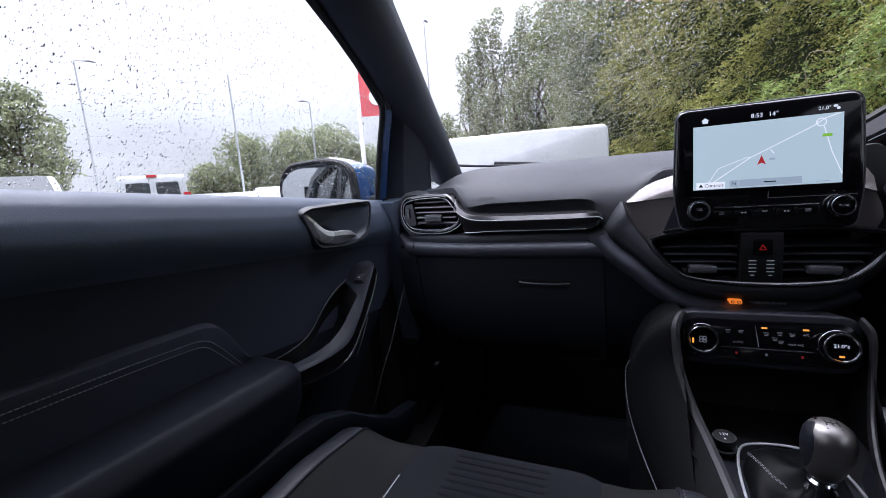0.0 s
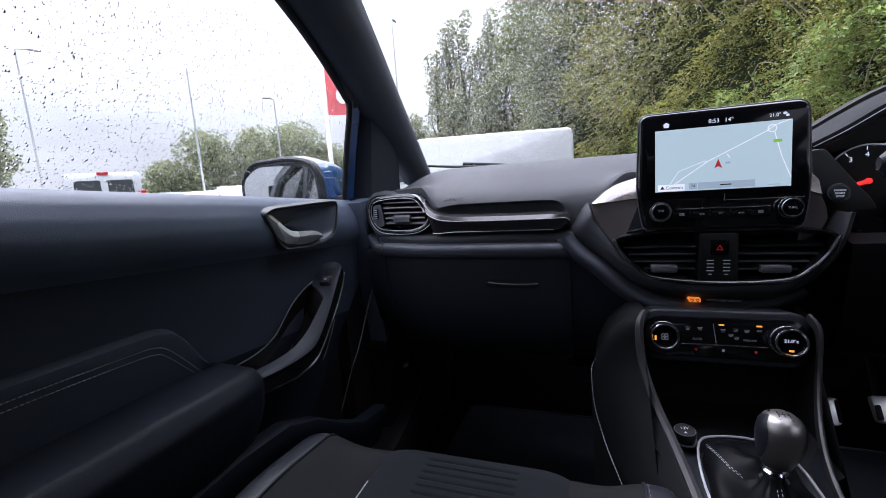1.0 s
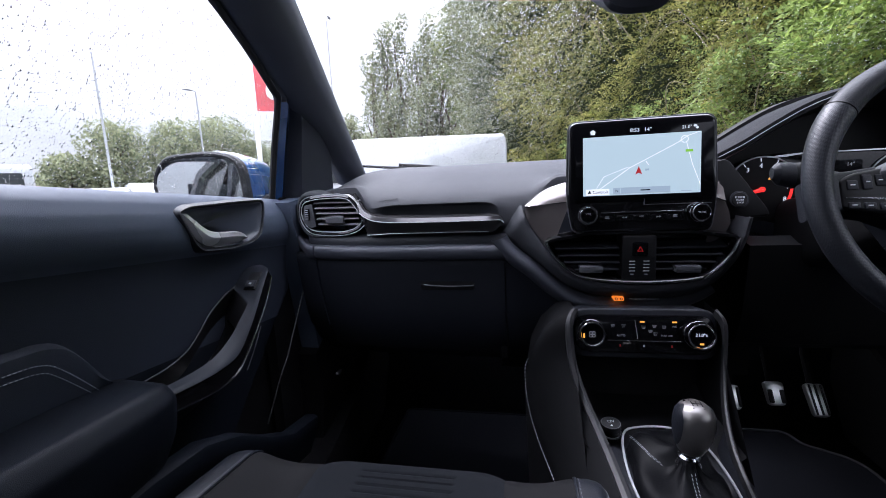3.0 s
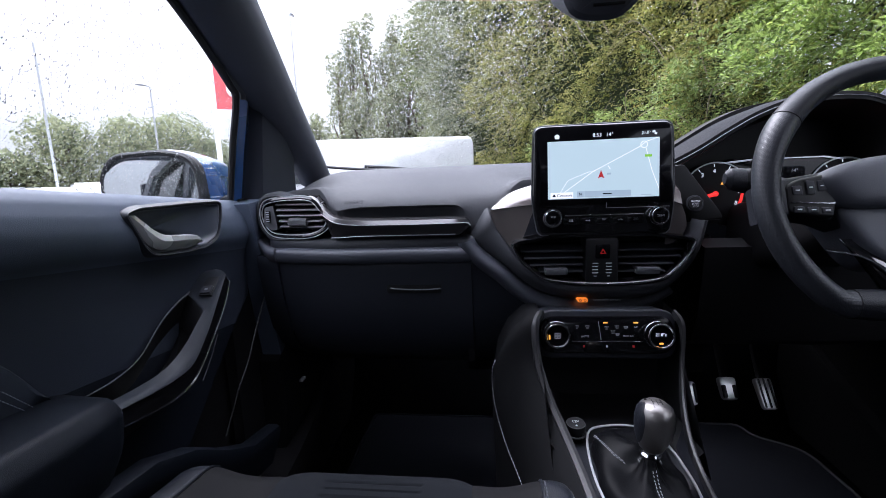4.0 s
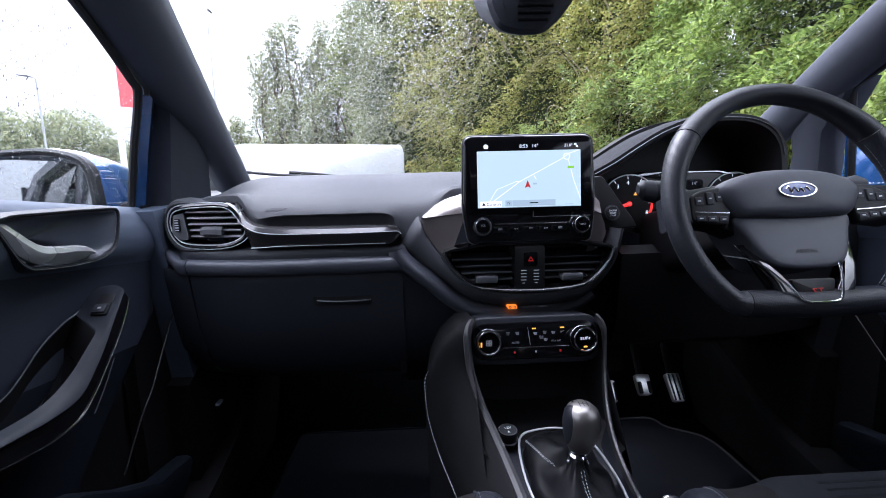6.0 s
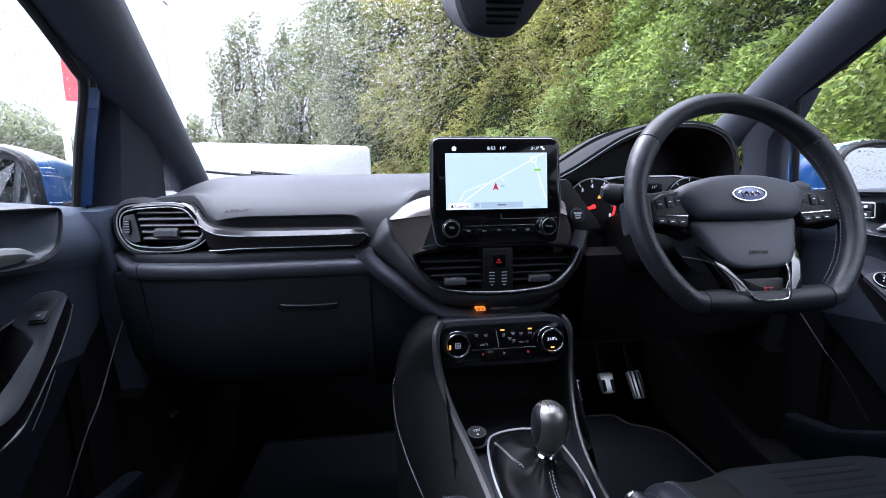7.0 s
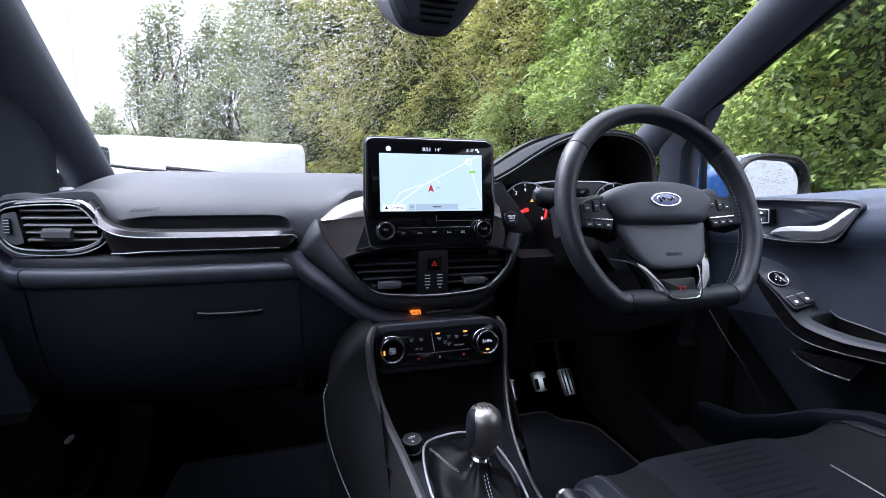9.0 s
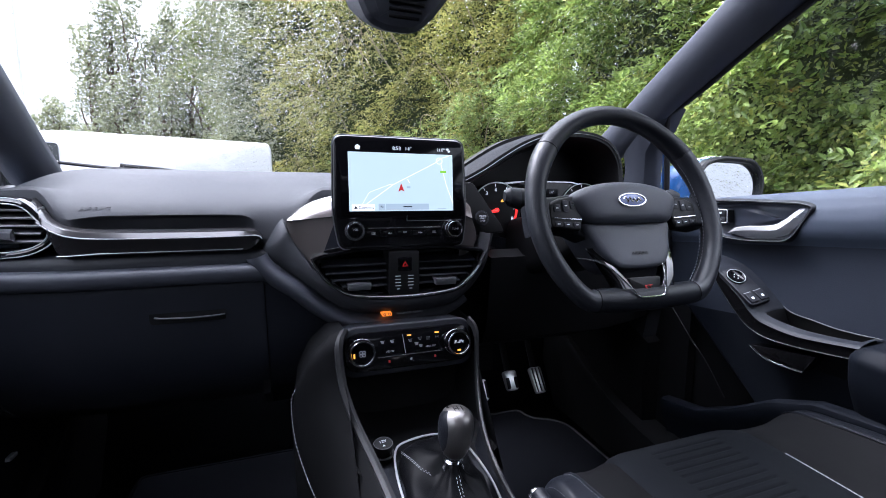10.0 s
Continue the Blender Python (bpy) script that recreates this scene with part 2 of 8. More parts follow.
def foliage(name, dark, light, yellow=None, trans=0.50, rough=0.5):
    """Leaves: each its own green, some turning yellow, light passing through."""
    m, n, l, p = nodes_of(name)
    geo = n.new("ShaderNodeNewGeometry")
    ramp = n.new("ShaderNodeValToRGB")
    e = ramp.color_ramp.elements
    e[0].position, e[0].color = 0.0, (*dark, 1)
    e[1].position, e[1].color = 0.85, (*light, 1)
    if yellow:
        x = e.new(0.97)
        x.color = (*yellow, 1)
    co = n.new("ShaderNodeTexCoord")
    patch = n.new("ShaderNodeTexNoise")
    patch.inputs["Scale"].default_value, patch.inputs["Detail"].default_value = 0.9, 4.0
    l.new(co.outputs["Object"], patch.inputs["Vector"])
    add = n.new("ShaderNodeMath")
    add.operation = "MULTIPLY_ADD"
    l.new(geo.outputs["Random Per Island"], add.inputs[0])
    add.inputs[1].default_value = 0.65
    off = n.new("ShaderNodeMapRange")
    off.inputs["From Min"].default_value, off.inputs["From Max"].default_value = 0.3, 0.7
    off.inputs["To Min"].default_value, off.inputs["To Max"].default_value = -0.05, 0.4
    l.new(patch.outputs["Fac"], off.inputs["Value"])
    l.new(off.outputs["Result"], add.inputs[2])
    l.new(add.outputs[0], ramp.inputs["Fac"])
    l.new(ramp.outputs["Color"], p.inputs["Base Color"])
    p.inputs["Roughness"].default_value = rough
    p.inputs["Specular IOR Level"].default_value = 0.4
    tr = n.new("ShaderNodeBsdfTranslucent")
    l.new(ramp.outputs["Color"], tr.inputs["Color"])
    mix = n.new("ShaderNodeMixShader")
    mix.inputs["Fac"].default_value = trans
    l.new(p.outputs["BSDF"], mix.inputs[1])
    l.new(tr.outputs["BSDF"], mix.inputs[2])
    l.new(mix.outputs["Shader"], n["Material Output"].inputs["Surface"])
    return m


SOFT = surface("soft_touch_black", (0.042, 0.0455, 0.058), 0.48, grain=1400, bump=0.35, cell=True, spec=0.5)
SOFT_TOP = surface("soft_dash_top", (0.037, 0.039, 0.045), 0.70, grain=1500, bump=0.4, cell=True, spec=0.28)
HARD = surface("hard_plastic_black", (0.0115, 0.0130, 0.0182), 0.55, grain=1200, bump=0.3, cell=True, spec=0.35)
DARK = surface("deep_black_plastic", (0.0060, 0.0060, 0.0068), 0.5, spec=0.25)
SATIN = surface("satin_grey_trim", (0.075, 0.078, 0.085), 0.36, rough_vary=0.05)
PALEMETAL = surface("pale_satin_metal", (0.70, 0.71, 0.73), 0.34, 0.55, rough_vary=0.06)
# door colours step from lit top to shaded foot; the shade is in them
DOORSOFT_LIT = surface("lit_soft_door_top", (0.064, 0.081, 0.117), 0.58, grain=1400, bump=0.35, cell=True)
SHELF = surface("satin_black_shelf", (0.017, 0.0195, 0.026), 0.50, rough_vary=0.05, spec=0.22)
PANELLOW_SHADE = surface("shaded_door_vinyl", (0.0225, 0.0285, 0.0430), 0.55, grain=1200, bump=0.35, cell=True, spec=0.4)
DISH = surface("satin_recess", (0.050, 0.058, 0.080), 0.34, rough_vary=0.05)
HANDLEMETAL = surface("satin_chrome_handle", (0.68, 0.69, 0.71), 0.26, 0.55, rough_vary=0.05)
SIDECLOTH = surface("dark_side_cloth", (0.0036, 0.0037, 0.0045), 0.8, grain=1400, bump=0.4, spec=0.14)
SILVERTRIM = surface("satin_silver_trim", (0.46, 0.47, 0.49), 0.32, 0.45, rough_vary=0.05)
BRONZE = surface("dark_metallic_trim", (0.190, 0.168, 0.163), 0.20, 0.40, grain=2500, vary=0.12, rough_vary=0.04, coat=0.5)
STRIPTRIM = surface("dark_gloss_strip", (0.030, 0.029, 0.031), 0.20, 0.35, grain=2500, vary=0.12, rough_vary=0.04, coat=0.25)
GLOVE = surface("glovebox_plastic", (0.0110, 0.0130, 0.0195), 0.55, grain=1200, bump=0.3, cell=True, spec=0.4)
RAILGREY = surface("dark_satin_rail", (0.026, 0.026, 0.028), 0.38, rough_vary=0.05)
LOWPLASTIC_SHADE = surface("shaded_lower_door_plastic", (0.0048, 0.0066, 0.0108), 0.55, grain=1200, bump=0.3, cell=True, spec=0.16)
PIANO = surface("piano_black", (0.006, 0.006, 0.007), 0.06, coat=0.6, rough_vary=0.02, vary=0.05)
SCREENBLACK = surface("screen_glass_black", (0.004, 0.004, 0.005), 0.10, rough_vary=0.02, vary=0.05, spec=0.35)
CHROME = surface("satin_chrome", (0.72, 0.73, 0.75), 0.18, 1.0, rough_vary=0.05)
ALLOY = surface("brushed_alloy", (0.66, 0.66, 0.66), 0.32, 1.0, rough_vary=0.1, grain=300, bump=0.05)
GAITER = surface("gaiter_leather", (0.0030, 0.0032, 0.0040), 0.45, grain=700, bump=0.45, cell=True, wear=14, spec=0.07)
KNOBMETAL = surface("gunmetal_knob", (0.20, 0.190, 0.183), 0.40, 0.9, grain=1500, bump=0.25, vary=0.3, rough_vary=0.12)
LEATHER = surface("black_leather", (0.0095, 0.0108, 0.0148), 0.40, grain=700, bump=0.40, cell=True, wear=14, spec=0.26)
PERF = surface("perforated_leather", (0.022, 0.024, 0.030), 0.40, grain=650, bump=0.45, vary=0.3, cell=True, spec=0.4)
PERF.node_tree.nodes["Voronoi Texture"].inputs["Randomness"].default_value = 0.15
SUEDE = surface("charcoal_suede", (0.0062, 0.0072, 0.0092), 0.9, grain=1600, bump=0.5, vary=0.35, wear=18, sheen=0.0, spec=0.10)
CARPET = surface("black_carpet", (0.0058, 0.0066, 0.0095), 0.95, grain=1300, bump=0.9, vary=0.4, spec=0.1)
BINDING = surface("mat_binding", (0.022, 0.023, 0.026), 0.8, grain=1500, bump=0.4)
THREAD = surface("grey_thread", (0.34, 0.35, 0.37), 0.7, grain=2000, bump=0.2)
THREAD_DIM = surface("dim_grey_thread", (0.16, 0.165, 0.18), 0.75, grain=2000, bump=0.2)
RUBBER = surface("black_rubber", (0.012, 0.012, 0.013), 0.6, spec=0.3)
PILLAR = surface("pillar_trim", (0.046, 0.051, 0.067), 0.62, grain=1100, bump=0.35, cell=True)
GARNISH = surface("window_garnish", (0.055, 0.058, 0.068), 0.40, rough_vary=0.05)
HOODBLACK = surface("hood_plastic", (0.014, 0.0145, 0.017), 0.75, grain=1200, bump=0.3, cell=True, spec=0.12)
# darker copy of the pillar trim, shade of the upright in its colour
PILLAR_SHADE = surface("shaded_pillar_trim", (0.032, 0.036, 0.048), 0.65, grain=1100, bump=0.35, cell=True, spec=0.3)
HEADLINER = surface("grey_headlining", (0.10, 0.10, 0.105), 0.9, grain=900, bump=0.4)
BLUE = surface("blue_car_paint", (0.009, 0.060, 0.20), 0.28, 0.25, coat=1.0, grain=3000, vary=0.2)
WHITE = surface("white_van_paint", (0.47, 0.48, 0.49), 0.25, coat=0.5, vary=0.14, wear=2.0)
SILVER = surface("silver_car_paint", (0.45, 0.46, 0.48), 0.3, 0.5, coat=0.6)
DARKCAR = surface("dark_car_paint", (0.02, 0.022, 0.026), 0.25, coat=0.8)
CARGLASS = surface("dark_vehicle_glass", (0.02, 0.024, 0.026), 0.05, spec=0.7, rough_vary=0.02)
TAILRED = surface("red_tail_lens", (0.45, 0.01, 0.01), 0.15)
ASPHALT = surface("wet_asphalt", (0.05, 0.05, 0.052), 0.5, grain=90, bump=0.6, wear=0.6, vary=0.35, rough_vary=0.25, dist=0.004)
POSTGREY = surface("galvanised_post", (0.42, 0.43, 0.44), 0.45, 0.6, wear=2)
POSTDARK = surface("dark_lamp_post", (0.16, 0.17, 0.18), 0.5, 0.3, wear=2)
SIGNRED = surface("red_flag_cloth", (0.66, 0.11, 0.12), 0.7, grain=200, bump=0.2)
SIGNWHITE = surface("white_flag_cloth", (0.8, 0.8, 0.8), 0.7, grain=200, bump=0.2)
BARK = surface("grey_brown_bark", (0.11, 0.085, 0.06), 0.9, grain=40, bump=0.9, wear=6, vary=0.4, dist=0.01)
LINEWHITE = surface("white_print", (0.75, 0.76, 0.78), 0.5)
PRINT = surface("grey_print", (0.30, 0.31, 0.33), 0.5)
REDPRINT = surface("red_print", (0.55, 0.02, 0.02), 0.45)
EMBOSS = surface("embossed_mark", (0.020, 0.020, 0.022), 0.45)
MIRROR = surface("mirror_glass", (0.55, 0.57, 0.59), 0.012, 1.0, rough_vary=0.008, vary=0.01)
GLASS = pane_glass("window_glass")
PRIVACY = pane_glass("privacy_glass", (0.20, 0.21, 0.21))
WATER = water("rain_water")
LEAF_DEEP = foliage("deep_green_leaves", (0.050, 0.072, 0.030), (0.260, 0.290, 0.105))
LEAF_GREY = foliage("grey_green_leaves", (0.085, 0.105, 0.062), (0.370, 0.390, 0.230))
LEAF_OLIVE = foliage("olive_leaves", (0.100, 0.112, 0.032), (0.560, 0.530, 0.160), (0.60, 0.46, 0.10))
LEAF_MID = foliage("hedge_leaves", (0.085, 0.115, 0.030), (0.480, 0.510, 0.130), (0.56, 0.48, 0.10))
LEAF_LIME = foliage("fresh_green_leaves", (0.070, 0.110, 0.030), (0.350, 0.440, 0.130), (0.52, 0.48, 0.12))
LEAF_SHADE = surface("shaded_inner_foliage", (0.034, 0.044, 0.018), 0.95, grain=9, bump=0.9, wear=2.5, vary=0.6, dist=0.1, spec=0.1)
LAUREL = foliage("broad_hedge_leaves", (0.064, 0.114, 0.027), (0.425, 0.545, 0.145), (0.52, 0.58, 0.15), rough=0.36)
TWIG = surface("pale_twig", (0.30, 0.25, 0.16), 0.8, grain=200, bump=0.4)
MAPBLUE = glow("lit_map", (0.62, 0.78, 0.80), 0.36)
MAPWHITE = glow("lit_map_roads", (0.95, 0.98, 1.0), 0.46)
MAPGREY = glow("lit_map_bar", (0.44, 0.55, 0.61), 0.36)
MAPDARK = glow("lit_map_ink", (0.03, 0.04, 0.05), 0.2)
MAPGREEN = glow("lit_road_badge", (0.25, 0.60, 0.05), 0.4)
MAPARROW = glow("lit_red_arrow", (0.60, 0.04, 0.04), 0.3)
LITWHITE = glow("lit_white_symbols", (0.85, 0.9, 0.95), 0.42)
LITDIM = glow("lit_dim_symbols", (0.5, 0.52, 0.55), 0.12)
LITORANGE = glow("lit_orange", (1.0, 0.24, 0.02), 0.45)
LITAMBER = glow("lit_amber", (1.0, 0.42, 0.06), 0.5)
LITRED = glow("lit_red", (0.9, 0.04, 0.04), 0.05)
NEEDLE = glow("lit_red_needle", (1.0, 0.04, 0.03), 0.5)

# ---- car shell ----
bm = B()
box(bm, -0.74, -1.7, 0.24, 0.74, 1.14, 0.28)
loft(bm, [[(-0.74, 1.14, 0.24), (-0.74, 1.14, 0.28), (-0.74, 1.31, 0.56), (-0.74, 1.32, 0.95), (-0.74, 1.36, 0.95), (-0.74, 1.36, 0.24)],
          [(0.74, 1.14, 0.24), (0.74, 1.14, 0.28), (0.74, 1.31, 0.56), (0.74, 1.32, 0.95), (0.74, 1.36, 0.95), (0.74, 1.36, 0.24)]])
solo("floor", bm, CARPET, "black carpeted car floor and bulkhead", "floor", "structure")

bm = B()
rows = []
for i in range(13):
    y = 0.46 - 2.1 * i / 12
    rows.append([(x, y, 1.415 + 0.05 * math.sin(math.pi * min(1, i / 6) / 2) - 0.13 * (abs(x) / 0.58) ** 4) for x in np.linspace(-0.56, 0.56, 15)]
                + [(x, y, 1.46 + 0.05 * math.sin(math.pi * min(1, i / 6) / 2) - 0.10 * (abs(x) / 0.58) ** 4) for x in np.linspace(0.60, -0.60, 15)])
loft(bm, rows)
solo("ceiling", bm, HEADLINER, "pale grey cloth headlining of the car roof", "ceiling", "structure")

# body behind the seats: sides with window openings, tailgate with window
bm = B()
for s in (-1, 1):
    def side(y, z):
        return (s * (0.74 - max(0, z - 1.0) * 0.36), y, z)
    for y0, y1, z0, z1 in ((-1.7, -0.40, 0.24, 1.02), (-0.40, -0.28, 0.24, 1.42), (-1.7, -1.35, 1.02, 1.42), (-1.35, -0.40, 1.34, 1.42)):
        a = [side(y0, z0), side(y1, z0), side(y1, z1), side(y0, z1)]
        loft(bm, [a, [(p[0] + s * 0.05, p[1], p[2]) for p in a]])
for x0, x1, z0, z1 in ((-0.74, 0.74, 0.24, 1.0), (-0.62, 0.62, 1.34, 1.44), (-0.70, -0.52, 1.0, 1.34), (0.52, 0.70, 1.0, 1.34)):
    box(bm, x0, -1.75, z0, x1, -1.70, z1)
solo("wall_rear", bm, HARD, "dark plastic trim of the rear cabin", "wall", "structure", smooth=False)

for name, box_ in (("rear_quarter_window", None), ("tailgate_window", None)):
    if name == "tailgate_window":
        bm = B()
        box(bm, -0.53, -1.73, 0.99, 0.53, -1.726, 1.35)
        panes = [bm]
    else:
        panes = []
        for s in (-1, 1):
            bm = B()
            a = [(s * (0.755 - max(0, z - 1.0) * 0.36), y, z) for y, z in ((-1.36, 1.01), (-0.39, 1.01), (-0.39, 1.35), (-1.36, 1.35))]
            loft(bm, [a, [(p[0] + s * 0.004, p[1], p[2]) for p in a]])
            panes.append(bm)
    for bm in panes:
        ob = solo(name, bm, PRIVACY, "dark tinted rear window glass", "window", "structure", smooth=False)
        ob.visible_shadow = True


def sill_and_kick(s, side_name):
    """Lower side of the cabin: kick panel in the footwell, sill trim with its scuff edge."""
    bm = B()
    path = curve([(s * 0.66, 1.22, 0.62), (s * 0.655, 1.02, 0.50), (s * 0.645, 0.86, 0.43), (s * 0.635, 0.68, 0.40), (s * 0.63, 0.45, 0.40), (s * 0.63, -0.3, 0.40)], 6)
    rings = [[(p.x - s * 0.014, p.y, 0.27), (p.x - s * 0.013, p.y, p.z - 0.02), (p.x - s * 0.008, p.y, p.z - 0.004), (p.x + s * 0.012, p.y, p.z), (p.x + s * 0.10, p.y, p.z - 0.01), (p.x + s * 0.10, p.y, 0.27)] for p in path]
    loft(bm, rings)
    th = thing("sill_trim", (s * 0.64, 0.5, 0.28), "black plastic door sill and kick panel trim", "sill trim", "sill trims")
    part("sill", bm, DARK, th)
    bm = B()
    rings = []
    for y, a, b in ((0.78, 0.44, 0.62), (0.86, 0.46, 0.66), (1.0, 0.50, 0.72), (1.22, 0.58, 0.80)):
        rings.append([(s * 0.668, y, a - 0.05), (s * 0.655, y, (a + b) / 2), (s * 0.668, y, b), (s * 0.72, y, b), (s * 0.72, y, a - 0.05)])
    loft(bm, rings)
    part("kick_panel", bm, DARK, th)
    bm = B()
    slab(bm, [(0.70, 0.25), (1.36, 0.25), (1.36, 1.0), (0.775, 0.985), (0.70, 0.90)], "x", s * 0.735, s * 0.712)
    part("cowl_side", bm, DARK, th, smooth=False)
    if s < 0:
        bm = B()
        box(bm, s * 0.655 - 0.006, 0.850, 0.536, s * 0.655 + 0.006, 0.872, 0.543, 0.002)
        part("clip", bm, PRINT, th, "small pale clip")
    bm = B()
    tube(bm, curve([(s * 0.672, 0.76, 0.775), (s * 0.662, 0.70, 0.722), (s * 0.650, 0.643, 0.677), (s * 0.648, 0.605, 0.644), (s * 0.648, 0.556, 0.582)], 6), 0.0014, 8)
    part("door_seal", bm, RUBBER if s < 0 else DARK, th, "black rubber door seal")


for s in (-1, 1):
    sill_and_kick(s, "")


def a_pillar(s):
    th = thing("pillar_trim", (s * 0.66, 1.0, 1.0), "dark grey plastic trim of the windscreen pillar", "pillar trim", "windscreen pillars")
    lower, upper = ((0.612, 0.86, 1.218), (0.562, 0.616, 1.338)) if s < 0 else ((0.612, 0.83, 1.222), (0.562, 0.57, 1.335))
    swell = 1.0 if s < 0 else 0.62
    front = curve([(0.675, 1.22, 1.012), (0.662, 1.15, 1.05), lower, upper, (0.53, 0.43 if s < 0 else 0.40, 1.425)], 6)
    rear = curve([(0.690, 1.06, 1.005), (0.676, 0.96, 1.065), (0.650, 0.735, 1.172), (0.603, 0.44, 1.297), (0.565, 0.20, 1.385)], 6)
    if s > 0:
        rear = [p + Vector((0, 0.009, 0.002)) for p in rear]
        front = [p + Vector((0, -0.010, 0)) * smoothstep(1.1, 0.8, p.y) for p in front]
    bm = B()
    rings = []
    for f, r in zip(front, rear):
        m = (f + r) / 2
        inward = Vector((-1, -0.25, -0.45)).normalized()
        q = [f, f + inward * 0.012 * swell + (r - f) * 0.05, f + (r - f) * 0.28 + inward * 0.034 * swell, m + inward * 0.040 * swell, f + (r - f) * 0.74 + inward * 0.032 * swell,
             r + inward * 0.012 - (r - f) * 0.05, r, r - inward * 0.02, f - inward * 0.02]
        rings.append([(s * p.x, p.y, p.z) for p in q])
    loft(bm, rings)
    part("upper_trim", bm, PILLAR, th, angle=50)
    # upright bar between the quarter glass and the door
    bm = B()
    rings = []
    slim = -0.036 if s < 0 else 0.020
    for z, y0, y1, x in ((0.955, 0.775, 0.935, 0.700), (1.00, 0.770, 0.928, 0.694), (1.03, 0.764, 0.915, 0.688), (1.06, 0.758, 0.903, 0.682), (1.10, 0.748, 0.900, 0.672), (1.15, 0.735, 0.86, 0.660), (1.19, 0.725, 0.84, 0.648)):
        y0, y1 = (y0 + 0.030 * smoothstep(1.20, 1.15, z), y1 - slim * 1.3) if s < 0 else (y0 + 0.058 * smoothstep(1.19, 1.10, z), max(y1 - 0.004, y0 + 0.10))
        rings.append([(s * x, y0, z), (s * (x - 0.016), y0 + 0.010, z), (s * (x - 0.026), (y0 + y1) / 2, z), (s * (x - 0.018), y1 - 0.010, z), (s * (x + 0.004), y1, z), (s * (x + 0.03), y1, z), (s * (x + 0.03), y0, z)])
    loft(bm, rings)
    part("upright_bar", bm, PILLAR_SHADE, th)
    # body-colour flange that shows in front of the door glass
    bm = B()
    rings = []
    for z, y, x in ((0.93, 0.765, 0.728), (0.985, 0.760, 0.720), (1.08, 0.735, 0.688), (1.185, 0.708, 0.650)):
        w, o_ = (0.048, 0.006) if s < 0 else (0.022, 0.006)
        y += 0.0 if s < 0 else 0.040
        rings.append([(s * x, y, z), (s * (x - 0.006), y + w * 0.5, z), (s * (x + 0.004), y + w, z), (s * (x + o_), y + w, z), (s * (x + o_), y, z)])
    loft(bm, rings)
    part("painted_flange", bm, BLUE, th, "blue painted door flange")
    # black seal round the glass
    bm = B()
    seal = curve([(s * 0.722, 0.756, 0.95), (s * 0.718, 0.753, 0.99), (s * 0.685, 0.728, 1.09), (s * 0.653, 0.703, 1.170), (s * 0.645, 0.675, 1.190), (s * 0.623, 0.56, 1.246), (s * 0.604, 0.437, 1.292), (s * 0.575, 0.22, 1.372), (s * 0.565, -0.28, 1.40)], 6)
    if s > 0:
        seal = [p + Vector((0, 0.010, 0.003)) * smoothstep(1.18, 1.22, p.z) + Vector((0, 0.048, 0)) * smoothstep(1.225, 1.17, p.z) for p in seal]
    tube(bm, seal, 0.0065, 8)
    part("glass_seal", bm, RUBBER, th, "black rubber glass seal")
    # ridged garnish that runs up beside the seal
    run = [p for p in seal if p.z > 1.168]
    for off, up_, r, mt, lab in ((0.013, 0.003, 0.0050, GARNISH, "satin grey window garnish"), (0.0235, 0.005, 0.0013, SATIN, "fine grey ridge")):
        bm = B()
        tube(bm, [p + Vector((-s * 0.006, off, up_)) for p in run], r, 8, flat=0.6)
        part("window_garnish", bm, mt, th, lab)
    # quarter glass
    bm = B()
    slab(bm, [(1.06, 1.01), (0.85, 1.0), (0.80, 1.16), (0.90, 1.115)], "x", s * 0.702, s * 0.706)
    q = part("quarter_glass", bm, GLASS, th, "small clear quarter window", smooth=False)
    q.visible_shadow = False


for s in (-1, 1):
    a_pillar(s)


def drops(place, n, r0, r1, material, name, label, seed, streak=1.0, crowd=None, tall=1.0):
    """Rain on a pane: place(u, v) gives the point and the outward normal; many flattened beads, no two alike."""
    rng = random.Random(seed)
    verts, faces = [], []
    segs = 6
    for _ in range(n):
        u, v = rng.random(), rng.random()
        if crowd and rng.random() > crowd(u, v):
            continue
        p, nrm, tang = place(u, v)
        r = r0 * (r1 / r0) ** (rng.random() ** 2.6)
        side = nrm.cross(tang).normalized()
        length = 1 + (streak - 1) * rng.random()
        ang = [rng.uniform(0.8, 1.2) for _ in range(segs)]
        k = len(verts)
        for h, q in ((0.0, 1.0), (0.13, 0.80)):
            for j in range(segs):
                a = 2 * math.pi * j / segs
                verts.append(p + side * (r * q * ang[j] * math.cos(a)) + tang * (r * q * ang[j] * length * math.sin(a)) + nrm * (r * h * tall))
        verts.append(p + nrm * (r * 0.20 * tall))
        for j in range(segs):
            i = (j + 1) % segs
            faces.append((k + j, k + i, k + segs + i, k + segs + j))
            faces.append((k + segs + j, k + segs + i, k + 2 * segs))
        faces.append(tuple(k + j for j in reversed(range(segs))))
    me = bpy.data.meshes.new(name)
    me.from_pydata([tuple(v) for v in verts], [], faces)
    me.polygons.foreach_set("use_smooth", [True] * len(me.polygons))
    me.materials.append(material)
    ob = new(name, me)
    ob.visible_shadow = False
    return tagged(ob, label, "raindrops", "", "stuff")


# windscreen: a bowed pane between the pillars
def screen_at(u, v):
    x = (2 * u - 1) * (0.665 - 0.13 * v)
    bow = 0.16 * (1 - (2 * u - 1) ** 2)
    y = 1.17 + bow - (0.74 - 0.02 * v) * v
    z = 1.035 + 0.395 * v + 0.01 * (1 - (2 * u - 1) ** 2) + 0.03 * v * (1 - v)
    return Vector((x, y, z))


bm = B()
